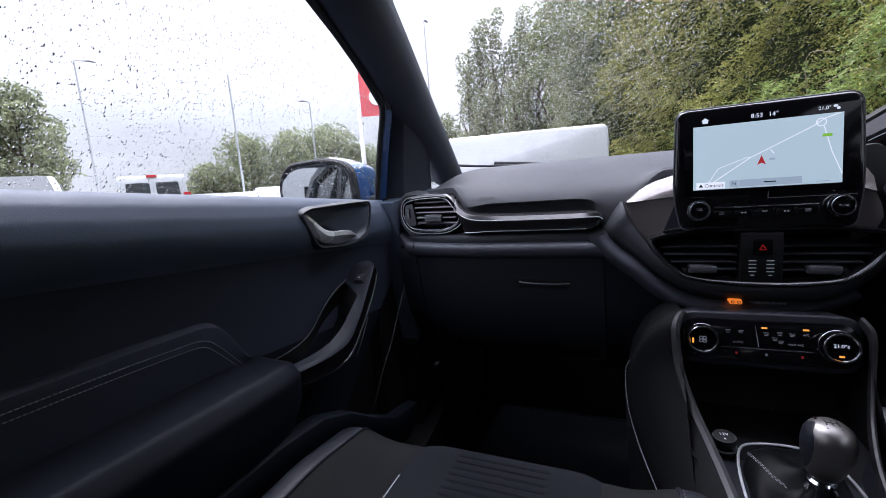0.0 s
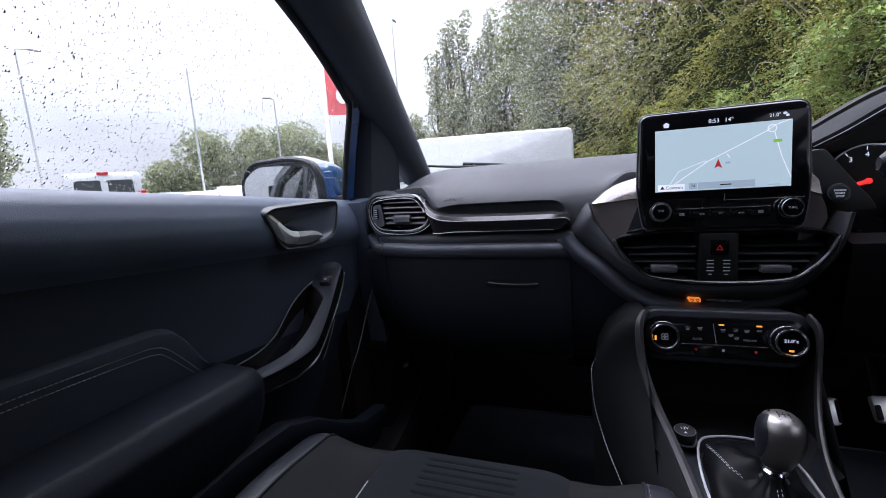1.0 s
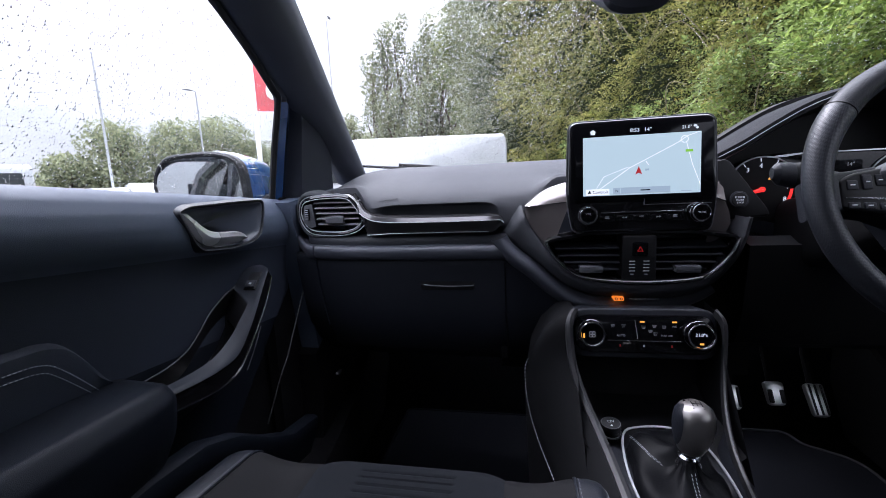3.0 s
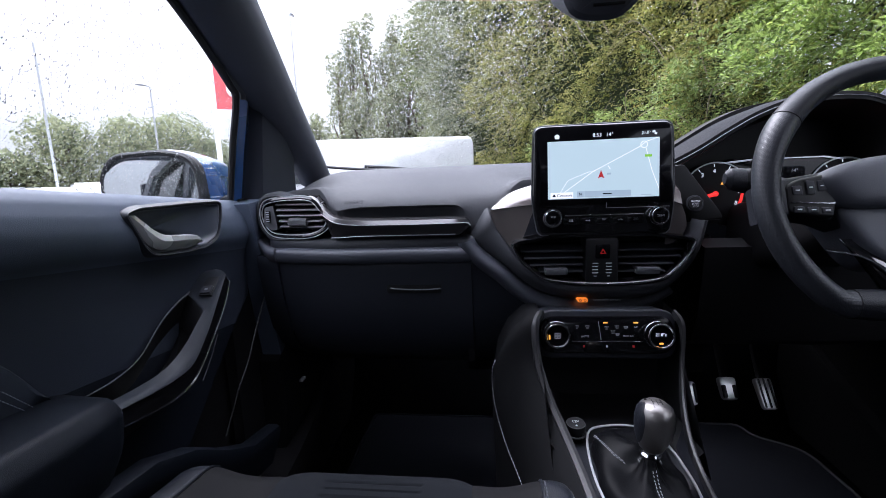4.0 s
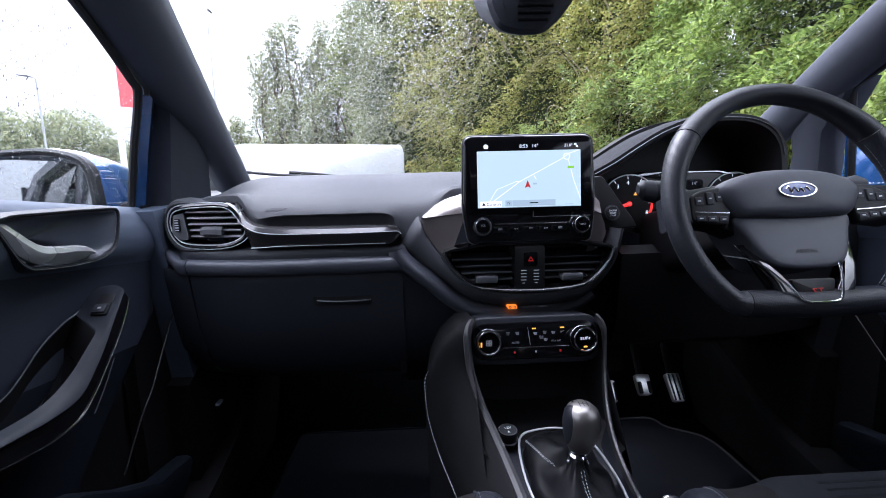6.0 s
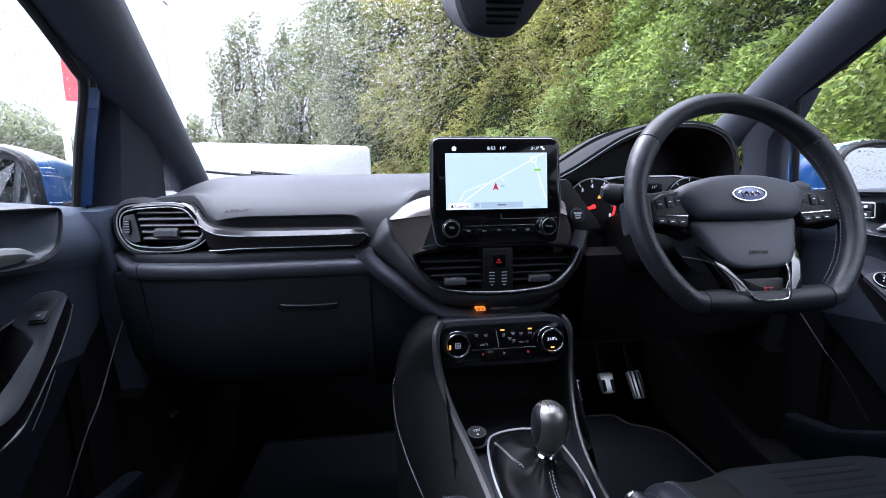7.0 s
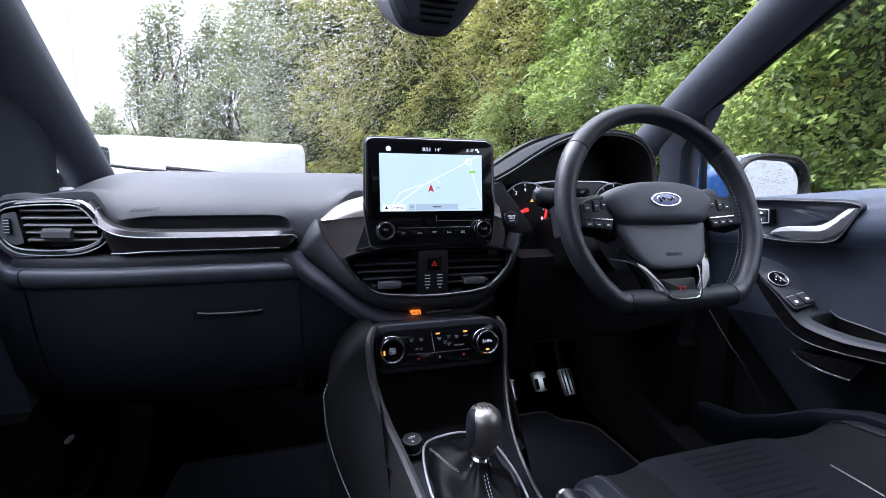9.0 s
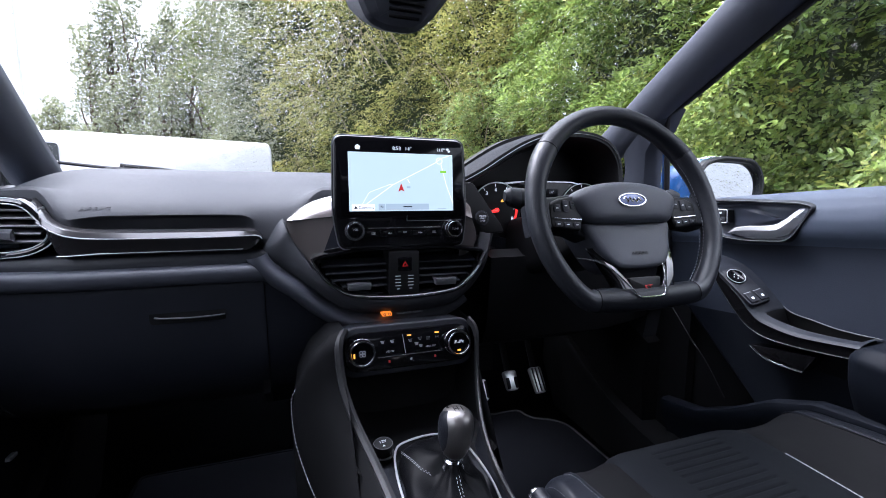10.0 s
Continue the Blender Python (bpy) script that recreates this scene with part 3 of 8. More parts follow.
loft(bm, [[screen_at(i / 24, j / 12) for i in range(25)] for j in range(13)], closed=False, caps=False)
ws = solo("windscreen", bm, GLASS, "wet clear laminated windscreen covered in rain", "windscreen", "structure")
ws.visible_shadow = False


def screen_place(u, v):
    v = v * 0.97
    p = screen_at(u, v)
    du, dv = screen_at(min(1, u + 0.01), v) - screen_at(max(0, u - 0.01), v), screen_at(u, min(1, v + 0.01)) - screen_at(u, max(0, v - 0.01))
    nrm = du.cross(dv).normalized()
    if nrm.z < 0:
        nrm = -nrm
    return p + nrm * 0.001, nrm, dv.normalized()


def screen_crowd(u, v):
    left = 1.0 - 0.90 * smoothstep(0.37, 0.53, u)
    right = 0.5 * smoothstep(0.74, 0.86, u) * smoothstep(0.25, 0.5, v)
    return max(left * (0.45 + 0.55 * smoothstep(0.05, 0.35, v)), right * 0.8, 0.07)


drops(screen_place, 44000, 0.0006, 0.0015, WATER, "windscreen_raindrops", "rain beads spread over the windscreen", 11, 1.5, screen_crowd, 0.6)


def door_glass(s):
    bm = B()

    def g(y, z):
        return (s * (0.722 - (z - 0.99) * 0.36), y, z)
    outline = [(0.76, 0.94), (0.758, 0.99), (0.735, 1.08), (0.705, 1.17), (0.44, 1.30), (0.20, 1.385), (-0.28, 1.40), (-0.28, 0.94)]
    a = [g(y, z) for y, z in outline]
    loft(bm, [a, [(p[0] + s * 0.004, p[1], p[2]) for p in a]])
    ob = solo("door_window", bm, GLASS, "wet clear side window glass covered in rain", "window", "structure", smooth=False)
    ob.visible_shadow = False

    def place(u, v):
        z = 1.0 + 0.38 * v
        y1 = 0.75 - 0.12 * max(0, (z - 1.0)) if z < 1.17 else 0.705 - (z - 1.17) * 2.1
        y = -0.2 + (y1 + 0.2) * u
        return Vector((s * (0.7275 - (z - 0.99) * 0.36), y, z)), Vector((s * 0.94, 0, 0.34)), Vector((-s * 0.34, 0, 0.94))
    drops(place, 17000 if s < 0 else 9000, 0.0005, 0.0014, WATER, "window_raindrops", "rain beads scattered over the side window", 21 + s, 1.3, None, 0.09)


for s in (-1, 1):
    door_glass(s)

# ---- dashboard ----
dash = thing("dashboard", (0, 0.9, 0.6), "black soft-touch car dashboard with gloss trim", "dashboard")


def dash_back(x):
    """How far the face of the dashboard bows forwards towards its ends."""
    return 0.95 * max(0, abs(x) - 0.43) ** 2


def ridge_drop(x):
    return 0.05 * smoothstep(0.50, 0.70, abs(x)) ** 1.5


bm = B()
rows = []
PAD = ((1.20, 0.990), (1.17, 1.012), (1.08, 1.036), (0.98, 1.043), (0.91, 1.038), (0.85, 1.027), (0.80, 1.012), (0.76, 0.996), (0.733, 0.981), (0.716, 0.967), (0.708, 0.955), (0.7055, 0.947), (0.7055, 0.942), (0.71, 0.939), (0.76, 0.936), (0.85, 0.90))
for x in np.linspace(-0.685, 0.145, 96):
    d, b = ridge_drop(x), dash_back(x)
    up = max(smoothstep(-0.190, -0.12, x), 0.95 * smoothstep(-0.475, -0.525, x))
    # past the end of the strip the front face runs on down to the ledge
    down = 0.048 * smoothstep(-0.246, -0.222, x) * smoothstep(-0.150, -0.190, x)
    # a crease along the lower front, with a hollow under it above the strip
    hollow = smoothstep(-0.190, -0.275, x) * smoothstep(-0.500, -0.425, x)
    row = []
    for i, (y, z) in enumerate(PAD):
        k = smoothstep(1.0, 0.8, y)
        if 10 <= i <= 13:
            y, z = y + hollow * (0.005, 0.021, 0.026, 0.024)[i - 10], z + hollow * (0.007, 0.010, 0.005, 0.0)[i - 10]
        zz = z - d * (0.25 + 0.75 * smoothstep(0.94, 1.0, z))
        if i >= 7:
            zz = zz + up * 0.047 * smoothstep(6, 10, i) - down * smoothstep(9, 12, i)
        row.append((x, y + b * k + (0.025 * up if i >= 7 else 0), zz))
    rows.append(row)
loft(bm, rows, closed=False, caps=False)
part("top_pad", bm, SOFT_TOP, dash, "soft-touch black dash top")

# right half of the top, behind the cluster hood
bm = B()
rows = []
for x in np.linspace(0.145, 0.685, 26):
    d = ridge_drop(x)
    back = 0.085 * smoothstep(0.545, 0.515, x)
    rows.append([(x, y + dash_back(x) * smoothstep(1.0, 0.8, y) + back * smoothstep(1.03, 0.98, z), z - d) for y, z in ((1.20, 0.99), (1.17, 1.012), (1.08, 1.036), (0.98, 1.043), (0.90, 1.040), (0.84, 1.02), (0.80, 0.99), (0.78, 0.95), (0.80, 0.90))])
loft(bm, rows, closed=False, caps=False)
part("top_pad", bm, SOFT_TOP, dash)

# recess under the pad, shade coloured in, the ledge with its seams, and the glovebox
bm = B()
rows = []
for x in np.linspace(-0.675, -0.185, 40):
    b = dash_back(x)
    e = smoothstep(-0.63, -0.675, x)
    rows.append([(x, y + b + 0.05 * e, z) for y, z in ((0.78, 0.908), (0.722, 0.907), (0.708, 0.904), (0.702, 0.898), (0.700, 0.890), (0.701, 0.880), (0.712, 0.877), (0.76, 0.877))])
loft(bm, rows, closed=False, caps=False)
part("under_pad", bm, HARD, dash, "recess under the pad, coloured dark for shade")
# ledge lighter than the lid below: the light it catches is coloured in
LEDGE = ((0.73, 0.8840), (0.705, 0.8850), (0.691, 0.8845), (0.6845, 0.8825), (0.6815, 0.8785), (0.6810, 0.8730), (0.6825, 0.8660), (0.6855, 0.8595), (0.6900, 0.8560), (0.70, 0.8545))
for x0, x1, n_ in ((-0.674, -0.6135, 12), (-0.6115, -0.2195, 30)):
    bm = B()
    rows = []
    for x in np.linspace(x0, x1, n_):
        e = smoothstep(-0.625, -0.680, x)
        rows.append([(x, y + dash_back(x) + 0.02 * e, z + 0.02 * e) for y, z in LEDGE])
    loft(bm, rows)
    part("ledge", bm, SOFT, dash, "soft ledge above the glovebox, lightened where light falls", angle=60)

glove_rows = ((0.76, 0.866), (0.712, 0.867), (0.694, 0.866), (0.692, 0.860), (0.694, 0.842), (0.697, 0.83), (0.703, 0.79), (0.712, 0.75), (0.728, 0.70), (0.755, 0.655), (0.79, 0.625), (0.90, 0.61), (1.1, 0.66))


def glove_panel(x0, x1, n):
    bm = B()
    rows = [[(x, y + dash_back(x), z) for y, z in glove_rows] for x in np.linspace(x0, x1, n)]
    loft(bm, rows, closed=False, caps=False)
    return bm


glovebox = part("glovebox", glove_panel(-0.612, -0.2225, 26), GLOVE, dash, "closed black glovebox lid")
# flat plate on the lid; its near-black stands for a shaded hollow
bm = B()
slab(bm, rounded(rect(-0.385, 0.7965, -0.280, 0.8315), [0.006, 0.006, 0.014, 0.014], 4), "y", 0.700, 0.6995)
part("handle_recess", bm, DARK, glovebox, "flat dark plate for the shade behind the handle")
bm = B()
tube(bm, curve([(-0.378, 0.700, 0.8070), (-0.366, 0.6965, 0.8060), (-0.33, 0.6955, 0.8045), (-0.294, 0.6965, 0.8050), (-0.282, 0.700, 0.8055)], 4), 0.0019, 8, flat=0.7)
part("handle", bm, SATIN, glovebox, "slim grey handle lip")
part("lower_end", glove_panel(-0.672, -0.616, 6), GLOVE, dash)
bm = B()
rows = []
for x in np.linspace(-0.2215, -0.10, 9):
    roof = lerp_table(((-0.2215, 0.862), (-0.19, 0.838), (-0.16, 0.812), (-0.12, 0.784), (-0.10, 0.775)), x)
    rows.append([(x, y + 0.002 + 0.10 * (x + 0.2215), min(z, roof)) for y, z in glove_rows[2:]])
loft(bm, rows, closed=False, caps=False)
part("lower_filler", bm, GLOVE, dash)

# centre arch: soft band that sweeps round the middle vents
ARCH_OUT = ((-0.214, 0.962), (-0.217, 0.945), (-0.219, 0.923), (-0.216, 0.895), (-0.196, 0.872), (-0.160, 0.845), (-0.119, 0.810), (-0.076, 0.789), (0.0, 0.781), (0.076, 0.786), (0.118, 0.804), (0.148, 0.836), (0.168, 0.872), (0.182, 0.922))
ARCH_IN = ((-0.194, 0.978), (-0.192, 0.966), (-0.187, 0.950), (-0.178, 0.928), (-0.165, 0.905), (-0.135, 0.862), (-0.110, 0.840), (-0.080, 0.826), (0.0, 0.818), (0.090, 0.825), (0.120, 0.842), (0.143, 0.870), (0.153, 0.893), (0.160, 0.925))
outer, inner = curve(ARCH_OUT, 5), curve(ARCH_IN, 5)
bm = B()
rows = []
for q, (o, i) in enumerate(zip(outer, inner)):
    row = []
    # towards its upper end the band widens into the corner of the pad
    w = smoothstep(29, 15, q) if q < 35 else 0.0
    for k, y in ((-0.12 - 1.3 * w, 0.76 - 0.036 * w), (-0.6 * w, 0.712 + 0.004 * w), (0.05 - 0.2 * w, 0.698 + 0.010 * w), (0.15, 0.685 + 0.014 * w), (0.35, 0.671 + 0.020 * w), (0.60, 0.662 + 0.024 * w), (0.80, 0.658 + 0.026 * w), (0.94, 0.658 + 0.028 * w), (1.0, 0.667 + 0.028 * w), (1.0, 0.74)):
        p = o + (i - o) * k
        side = smoothstep(0.15, 0.24, abs(p.x)) * (1 - w)
        row.append((p.x, y + side * 0.035 + 0.05 * smoothstep(15, 2, q), p.y))
    rows.append(row)
loft(bm, rows, closed=False, caps=False)
part("centre_arch", bm, SOFT_TOP, dash, "soft curved surround of the middle vents", angle=60)

# dark wall that closes the dash between the glovebox and the console
bm = B()
slab(bm, [(-0.24, 0.885), (-0.19, 0.870), (-0.12, 0.81), (0.12, 0.80), (0.20, 0.87), (0.24, 0.88), (0.24, 0.60), (-0.24, 0.60)], "y", 0.86, 0.80)
part("dash_core", bm, DARK, dash, smooth=False)
bm = B()
slab(bm, [(0.735, 0.884), (0.80, 0.884), (0.80, 0.60), (0.75, 0.64)], "x", -0.236, -0.2235)
part("glovebox_side", bm, DARK, dash, smooth=False)
bm = B()
slab(bm, [(0.73, 0.975), (0.95, 1.0), (1.2, 0.98), (1.2, 0.60), (0.80, 0.62), (0.755, 0.88)], "x", -0.72, -0.668)
# lighter colour than the other end, to offset the shadow it stands in
part("dash_end", bm, DOORSOFT_LIT, dash)
bm = B()
slab(bm, [(0.73, 0.975), (0.95, 1.0), (1.2, 0.98), (1.2, 0.60), (0.80, 0.62), (0.755, 0.88)], "x", 0.72, 0.668)
part("dash_end", bm, SOFT_TOP, dash)

# chin: a second soft roll that carries the glovebox ledge on round the arch
bm = B()
rows = []
line = outer[14:52]
for q, p in enumerate(line):
    a, b = line[max(0, q - 1)], line[min(len(line) - 1, q + 1)]
    t = (b - a).normalized()
    n_ = Vector((t.y, -t.x))
    side = smoothstep(0.10, 0.23, abs(p.x))
    fade = 0.035 * smoothstep(0.0, 0.10, p.x)
    row = []
    for d, y in ((-0.002, 0.74), (-0.002, 0.690), (0.001, 0.680), (0.006, 0.672), (0.012, 0.669), (0.018, 0.671), (0.024, 0.678), (0.030, 0.692), (0.040, 0.74)):
        row.append((p.x + n_.x * d, y + 0.006 * side + fade, p.y + n_.y * d))
    rows.append(row)
loft(bm, rows, closed=False, caps=False)
part("chin", bm, SOFT, dash, angle=60)
bm = B()
slab(bm, rounded(rect(-0.0370, 0.7870, -0.0200, 0.7935), 0.002, 3), "y", 0.69, 0.6655)
part("airbag_lamp", bm, LITORANGE, dash, "lit orange airbag-off symbol")
for cx in (-0.0327, -0.0245):
    bm = B()
    ring_slab(bm, oval(cx, 0.7903, 0.0024, 0.0024, 12), oval(cx, 0.7903, 0.0014, 0.0014, 12), "y", 0.6656, 0.6650)
    part("symbol", bm, MAPDARK, dash)
lettering("PASSENGER AIRBAG", 0.0052, facing(0.0115, 0.6660, 0.7903), PRINT, dash)
lettering("AIRBAG", 0.0112, facing(-0.446, 0.7205, 0.9715, 38), SOFT_TOP, dash, label="moulded lettering", depth=0.0004)

# gloss strip with bright edges, from the side vent towards the middle
bm = B()
STRIP_TOP = curve([(-0.520, 0.988), (-0.505, 0.969), (-0.487, 0.953), (-0.462, 0.945), (-0.42, 0.942), (-0.32, 0.9405), (-0.245, 0.940), (-0.228, 0.936), (-0.222, 0.927)], 5)
STRIP_MID = curve([(-0.514, 0.968), (-0.500, 0.953), (-0.484, 0.941), (-0.462, 0.934), (-0.42, 0.931), (-0.32, 0.9300), (-0.245, 0.9305), (-0.228, 0.930), (-0.222, 0.925)], 5)
rows = []
for a, b in zip(STRIP_TOP, STRIP_MID):
    e = smoothstep(-0.26, -0.222, a.x)
    # its first end tucks in behind the ring of the vent
    c = dash_back(a.x) + 0.016 * smoothstep(-0.500, -0.518, a.x)
    low = lerp_table(((-0.520, 0.983), (-0.507, 0.962), (-0.495, 0.931), (-0.488, 0.909), (-0.478, 0.9035)), a.x) + 0.016 * e ** 3
    rows.append([(a.x, 0.735 + c, a.y), (a.x, 0.7045 + c, a.y), ((a.x + b.x) / 2, 0.692 + c + 0.004 * e, (a.y + b.y) / 2 + 0.0015), (b.x, 0.6865 + c + 0.008 * e, b.y),
                 (b.x, 0.687 + c + 0.008 * e, b.y - 0.003), (b.x * 0.5 + a.x * 0.5, 0.694 + c + 0.004 * e, (b.y + low) / 2), (a.x, 0.696 + c, low + 0.003), (a.x, 0.70 + c, low), (a.x, 0.735 + c, low)])
loft(bm, rows)
strip = part("trim_strip", bm, STRIPTRIM, dash, "gloss dark metallic dash strip", angle=30)
bm = B()
tube(bm, [(b.x, 0.6862 + dash_back(b.x) + 0.008 * smoothstep(-0.26, -0.222, b.x), b.y - 0.001) for b in STRIP_MID if b.x > -0.505], 0.0009, 6)
part("bright_edge", bm, SILVERTRIM, strip, "fine bright edge")
bm = B()
tube(bm, [(x, 0.6945 + dash_back(x), 0.9085 - 0.002 * smoothstep(-0.44, -0.47, x)) for x in np.linspace(-0.487, -0.250, 16)], 0.0008, 6)
part("bright_line", bm, SILVERTRIM, strip, "thin chrome line")


def louvre(x0, x1, z, y, depth, tilt=0.004, bow=0.0, base=0.0):
    bm = B()
    rows = []
    for x in np.linspace(x0, x1, 7):
        b = base + dash_back(x)
        dz = bow * (1 - ((x - x0) / (x1 - x0) * 2 - 1) ** 2)
        rows.append([(x, y + b, z + dz), (x, y + b - 0.001, z + dz - 0.002), (x, y + b + 0.002, z + dz - 0.0042), (x, y + b + depth, z + dz - 0.004 + tilt), (x, y + b + depth, z + dz + tilt)])
    return loft(bm, rows)


# side vent
VENT = [(x, z - 0.0055) for x, z in ((-0.652, 0.966), (-0.634, 0.984), (-0.575, 0.990), (-0.528, 0.987), (-0.506, 0.966), (-0.493, 0.946), (-0.502, 0.928), (-0.535, 0.915), (-0.592, 0.913), (-0.630, 0.919), (-0.650, 0.940))]
V0 = curve(VENT, 4, True)
vent = part("side_vent", loft(B(), [[(p.x, y + dash_back(p.x), p.y) for p in shrink(V0, d)] for d, y in ((-0.005, 0.76), (-0.005, 0.708), (-0.0030, 0.7015), (0.0010, 0.6990), (0.0045, 0.7005), (0.006, 0.706), (0.007, 0.735), (0.03, 0.737))], caps=False), PIANO, dash, "gloss black side air vent")
bm = B()
tube(bm, [(p.x, 0.7015 + dash_back(p.x), p.y) for p in shrink(V0, -0.0032)], 0.0011, 6, True)
part("chrome_ring", bm, SILVERTRIM, vent, "fine silver line round the gloss band")
bm = B()
tube(bm, [(p.x, 0.7000 + dash_back(p.x), p.y) for p in shrink(V0, 0.0046)], 0.0011, 6, True)
part("chrome_ring", bm, SILVERTRIM, vent, "fine silver line inside the gloss band")
for k, z in enumerate((0.9725, 0.9615, 0.9505, 0.9395, 0.9285)):
    part("slat", louvre(-0.616 + 0.002 * k, -0.508 + 0.003 * (k % 3), z, 0.706, 0.022), SATIN, vent)
bm = B()
loft(bm, [[(x, 0.704 + dash_back(x), 0.9445 - dz), (x, 0.697 + dash_back(x), 0.9395 - dz), (x, 0.697 + dash_back(x), 0.9305 - dz), (x, 0.706 + dash_back(x), 0.9275 - dz), (x, 0.712 + dash_back(x), 0.9345)] for x, dz in ((-0.583, 0.0), (-0.574, -0.001), (-0.552, -0.001), (-0.541, 0.0))])
part("tab", bm, SATIN, vent, "grey vent tab")
bm = B()
slab(bm, rounded([(-0.643, 0.932), (-0.626, 0.919), (-0.614, 0.922), (-0.620, 0.970), (-0.638, 0.966)], 0.004, 3), "y", 0.76, 0.738)
part("wheel_plate", bm, SATIN, vent)
bm = B()
slab(bm, rounded(rect(-0.6350, 0.936, -0.6265, 0.960), 0.003, 3), "y", 0.755, 0.7335, 0.001)
wheel_v = part("thumb_wheel", bm, DARK, vent)
bm = B()
for i in range(5):
    slab(bm, rect(-0.6340, 0.938 + 0.0045 * i, -0.6275, 0.940 + 0.0045 * i), "y", 0.7345, 0.7325)
part("tread", bm, PRINT, wheel_v)
# soft roll that wraps the outer end of the vent
bm = B()
rolls = [shrink(V0, -d) for d in (0.0045, 0.008, 0.013, 0.017, 0.019)]
ring = list(range(29, len(V0))) + list(range(0, 10))
rows = []
for j, i in enumerate(ring):
    w = smoothstep(-1, 6, j) * smoothstep(len(ring), len(ring) - 6, j)
    rows.append([(V0[i].x + (r[i].x - V0[i].x) * w, y + dash_back(r[i].x), V0[i].y + (r[i].y - V0[i].y) * w) for r, y in zip(rolls, (0.704, 0.7005, 0.7025, 0.712, 0.74))])
loft(bm, rows, closed=False, caps=False)
part("vent_roll", bm, SOFT_TOP, dash, "soft roll round the side vent")
# demister slots at the dash end
for k in range(5):
    bm = B()
    x = -0.665 + 0.024 * k
    slab(bm, rounded(rect(x, 0.885 + 0.004 * k, x + 0.019, 0.905 + 0.004 * k), 0.003, 2), "z", 1.010 - ridge_drop(x), 1.0335 - ridge_drop(x) - 0.0015 * (x > -0.62))
    part("demister_slot", bm, DARK, dash)

# wings beside the screen
for s in (-1, 1):
    bm = B()
    if s < 0:
        top = curve([(-0.183, 0.953), (-0.168, 0.968), (-0.142, 0.983), (-0.108, 0.993)], 5)
        mid = curve([(-0.183, 0.953), (-0.165, 0.954), (-0.140, 0.957), (-0.108, 0.960)], 5)
        low = curve([(-0.187, 0.951), (-0.180, 0.928), (-0.166, 0.903), (-0.140, 0.872)], 5)
    else:
        top = curve([(0.128, 0.985), (0.124, 0.990), (0.118, 0.995), (0.108, 0.997)], 5)
        mid = curve([(0.130, 0.953), (0.125, 0.954), (0.118, 0.957), (0.108, 0.960)], 5)
        low = curve([(0.145, 0.915), (0.138, 0.900), (0.125, 0.888), (0.108, 0.880)], 5)
    rows = []
    for t, m_, l_ in zip(top, mid, low):
        k = (abs(t.x) - 0.108) / 0.075
        y = 0.667 + 0.012 * k
        rows.append([(t.x, y + 0.045, t.y), (t.x, y + 0.028, t.y), ((t.x + m_.x) / 2, y + 0.008, (t.y + m_.y) / 2 + 0.003), (m_.x, y, m_.y), (m_.x, y + 0.0025, m_.y - 0.0015), ((l_.x + m_.x) / 2, y + 0.004, (l_.y + m_.y) / 2), (l_.x, y + 0.014, l_.y), (l_.x, y + 0.04, l_.y)])
    loft(bm, rows, closed=False, caps=False)
    part("wing", bm, BRONZE, dash, "gloss dark metallic wing beside the screen", angle=50)
    bm = B()
    tube(bm, [(m_.x, 0.6655 + 0.012 * (abs(m_.x) - 0.108) / 0.075, m_.y - 0.001) for m_ in mid], 0.0011, 6)
    part("wing_line", bm, DARK, dash)

# middle vents
VENT_IN = ((-0.150, 0.893), (-0.136, 0.866), (-0.116, 0.845), (-0.084, 0.829), (0.0, 0.823), (0.088, 0.828), (0.119, 0.846), (0.137, 0.868), (0.150, 0.895), (0.08, 0.905), (-0.08, 0.905))
M0 = rounded(VENT_IN, 0.012, 4)
middle = part("middle_vent", loft(B(), [[(p.x, y, p.y) for p in shrink(M0, d)] for d, y in ((-0.004, 0.70), (-0.004, 0.662), (-0.002, 0.6565), (0.002, 0.6565), (0.005, 0.665), (0.006, 0.70), (0.035, 0.702))], caps=False), PIANO, dash, "gloss black pair of middle air vents")
bm = B()
slab(bm, shrink(M0, 0.004), "y", 0.712, 0.7115)
part("vent_back", bm, DARK, middle)
bm = B()
tube(bm, curve([(-0.150, 0.6555, 0.894), (-0.136, 0.6545, 0.8655), (-0.114, 0.654, 0.8435), (-0.083, 0.654, 0.828), (0.0, 0.654, 0.8215), (0.087, 0.654, 0.827), (0.118, 0.654, 0.8445), (0.137, 0.6545, 0.867), (0.150, 0.6555, 0.895)], 5), 0.0017, 6)
part("chrome_line", bm, CHROME, middle, "thin chrome edge")
for s in (-1, 1):
    for k, (z, w) in enumerate(((0.880, 0.134), (0.868, 0.128), (0.856, 0.118), (0.844, 0.104))):
        part("slat", louvre(*sorted((s * 0.029, s * w)), z, 0.664, 0.026, 0.006, -0.0), HARD, middle)
    bm = B()
    box(bm, s * 0.075 - 0.019, 0.653, 0.838, s * 0.075 + 0.019, 0.68, 0.850, 0.003)
    part("tab", bm, SATIN, middle, "grey vent tab")
bm = B()
slab(bm, rounded(rect(-0.0265, 0.824, 0.0265, 0.900), 0.004, 3), "y", 0.70, 0.655, 0.002)
panel = part("hazard_panel", bm, DARK, middle, "black panel with the hazard button")
bm = B()
slab(bm, rounded(rect(-0.011, 0.866, 0.013, 0.890), 0.003, 3), "y", 0.66, 0.6535, 0.001)
part("hazard_button", bm, SCREENBLACK, panel)
bm = B()
tri = rounded([(-0.0045, 0.8740), (0.0065, 0.8740), (0.001, 0.8835)], 0.001, 2)
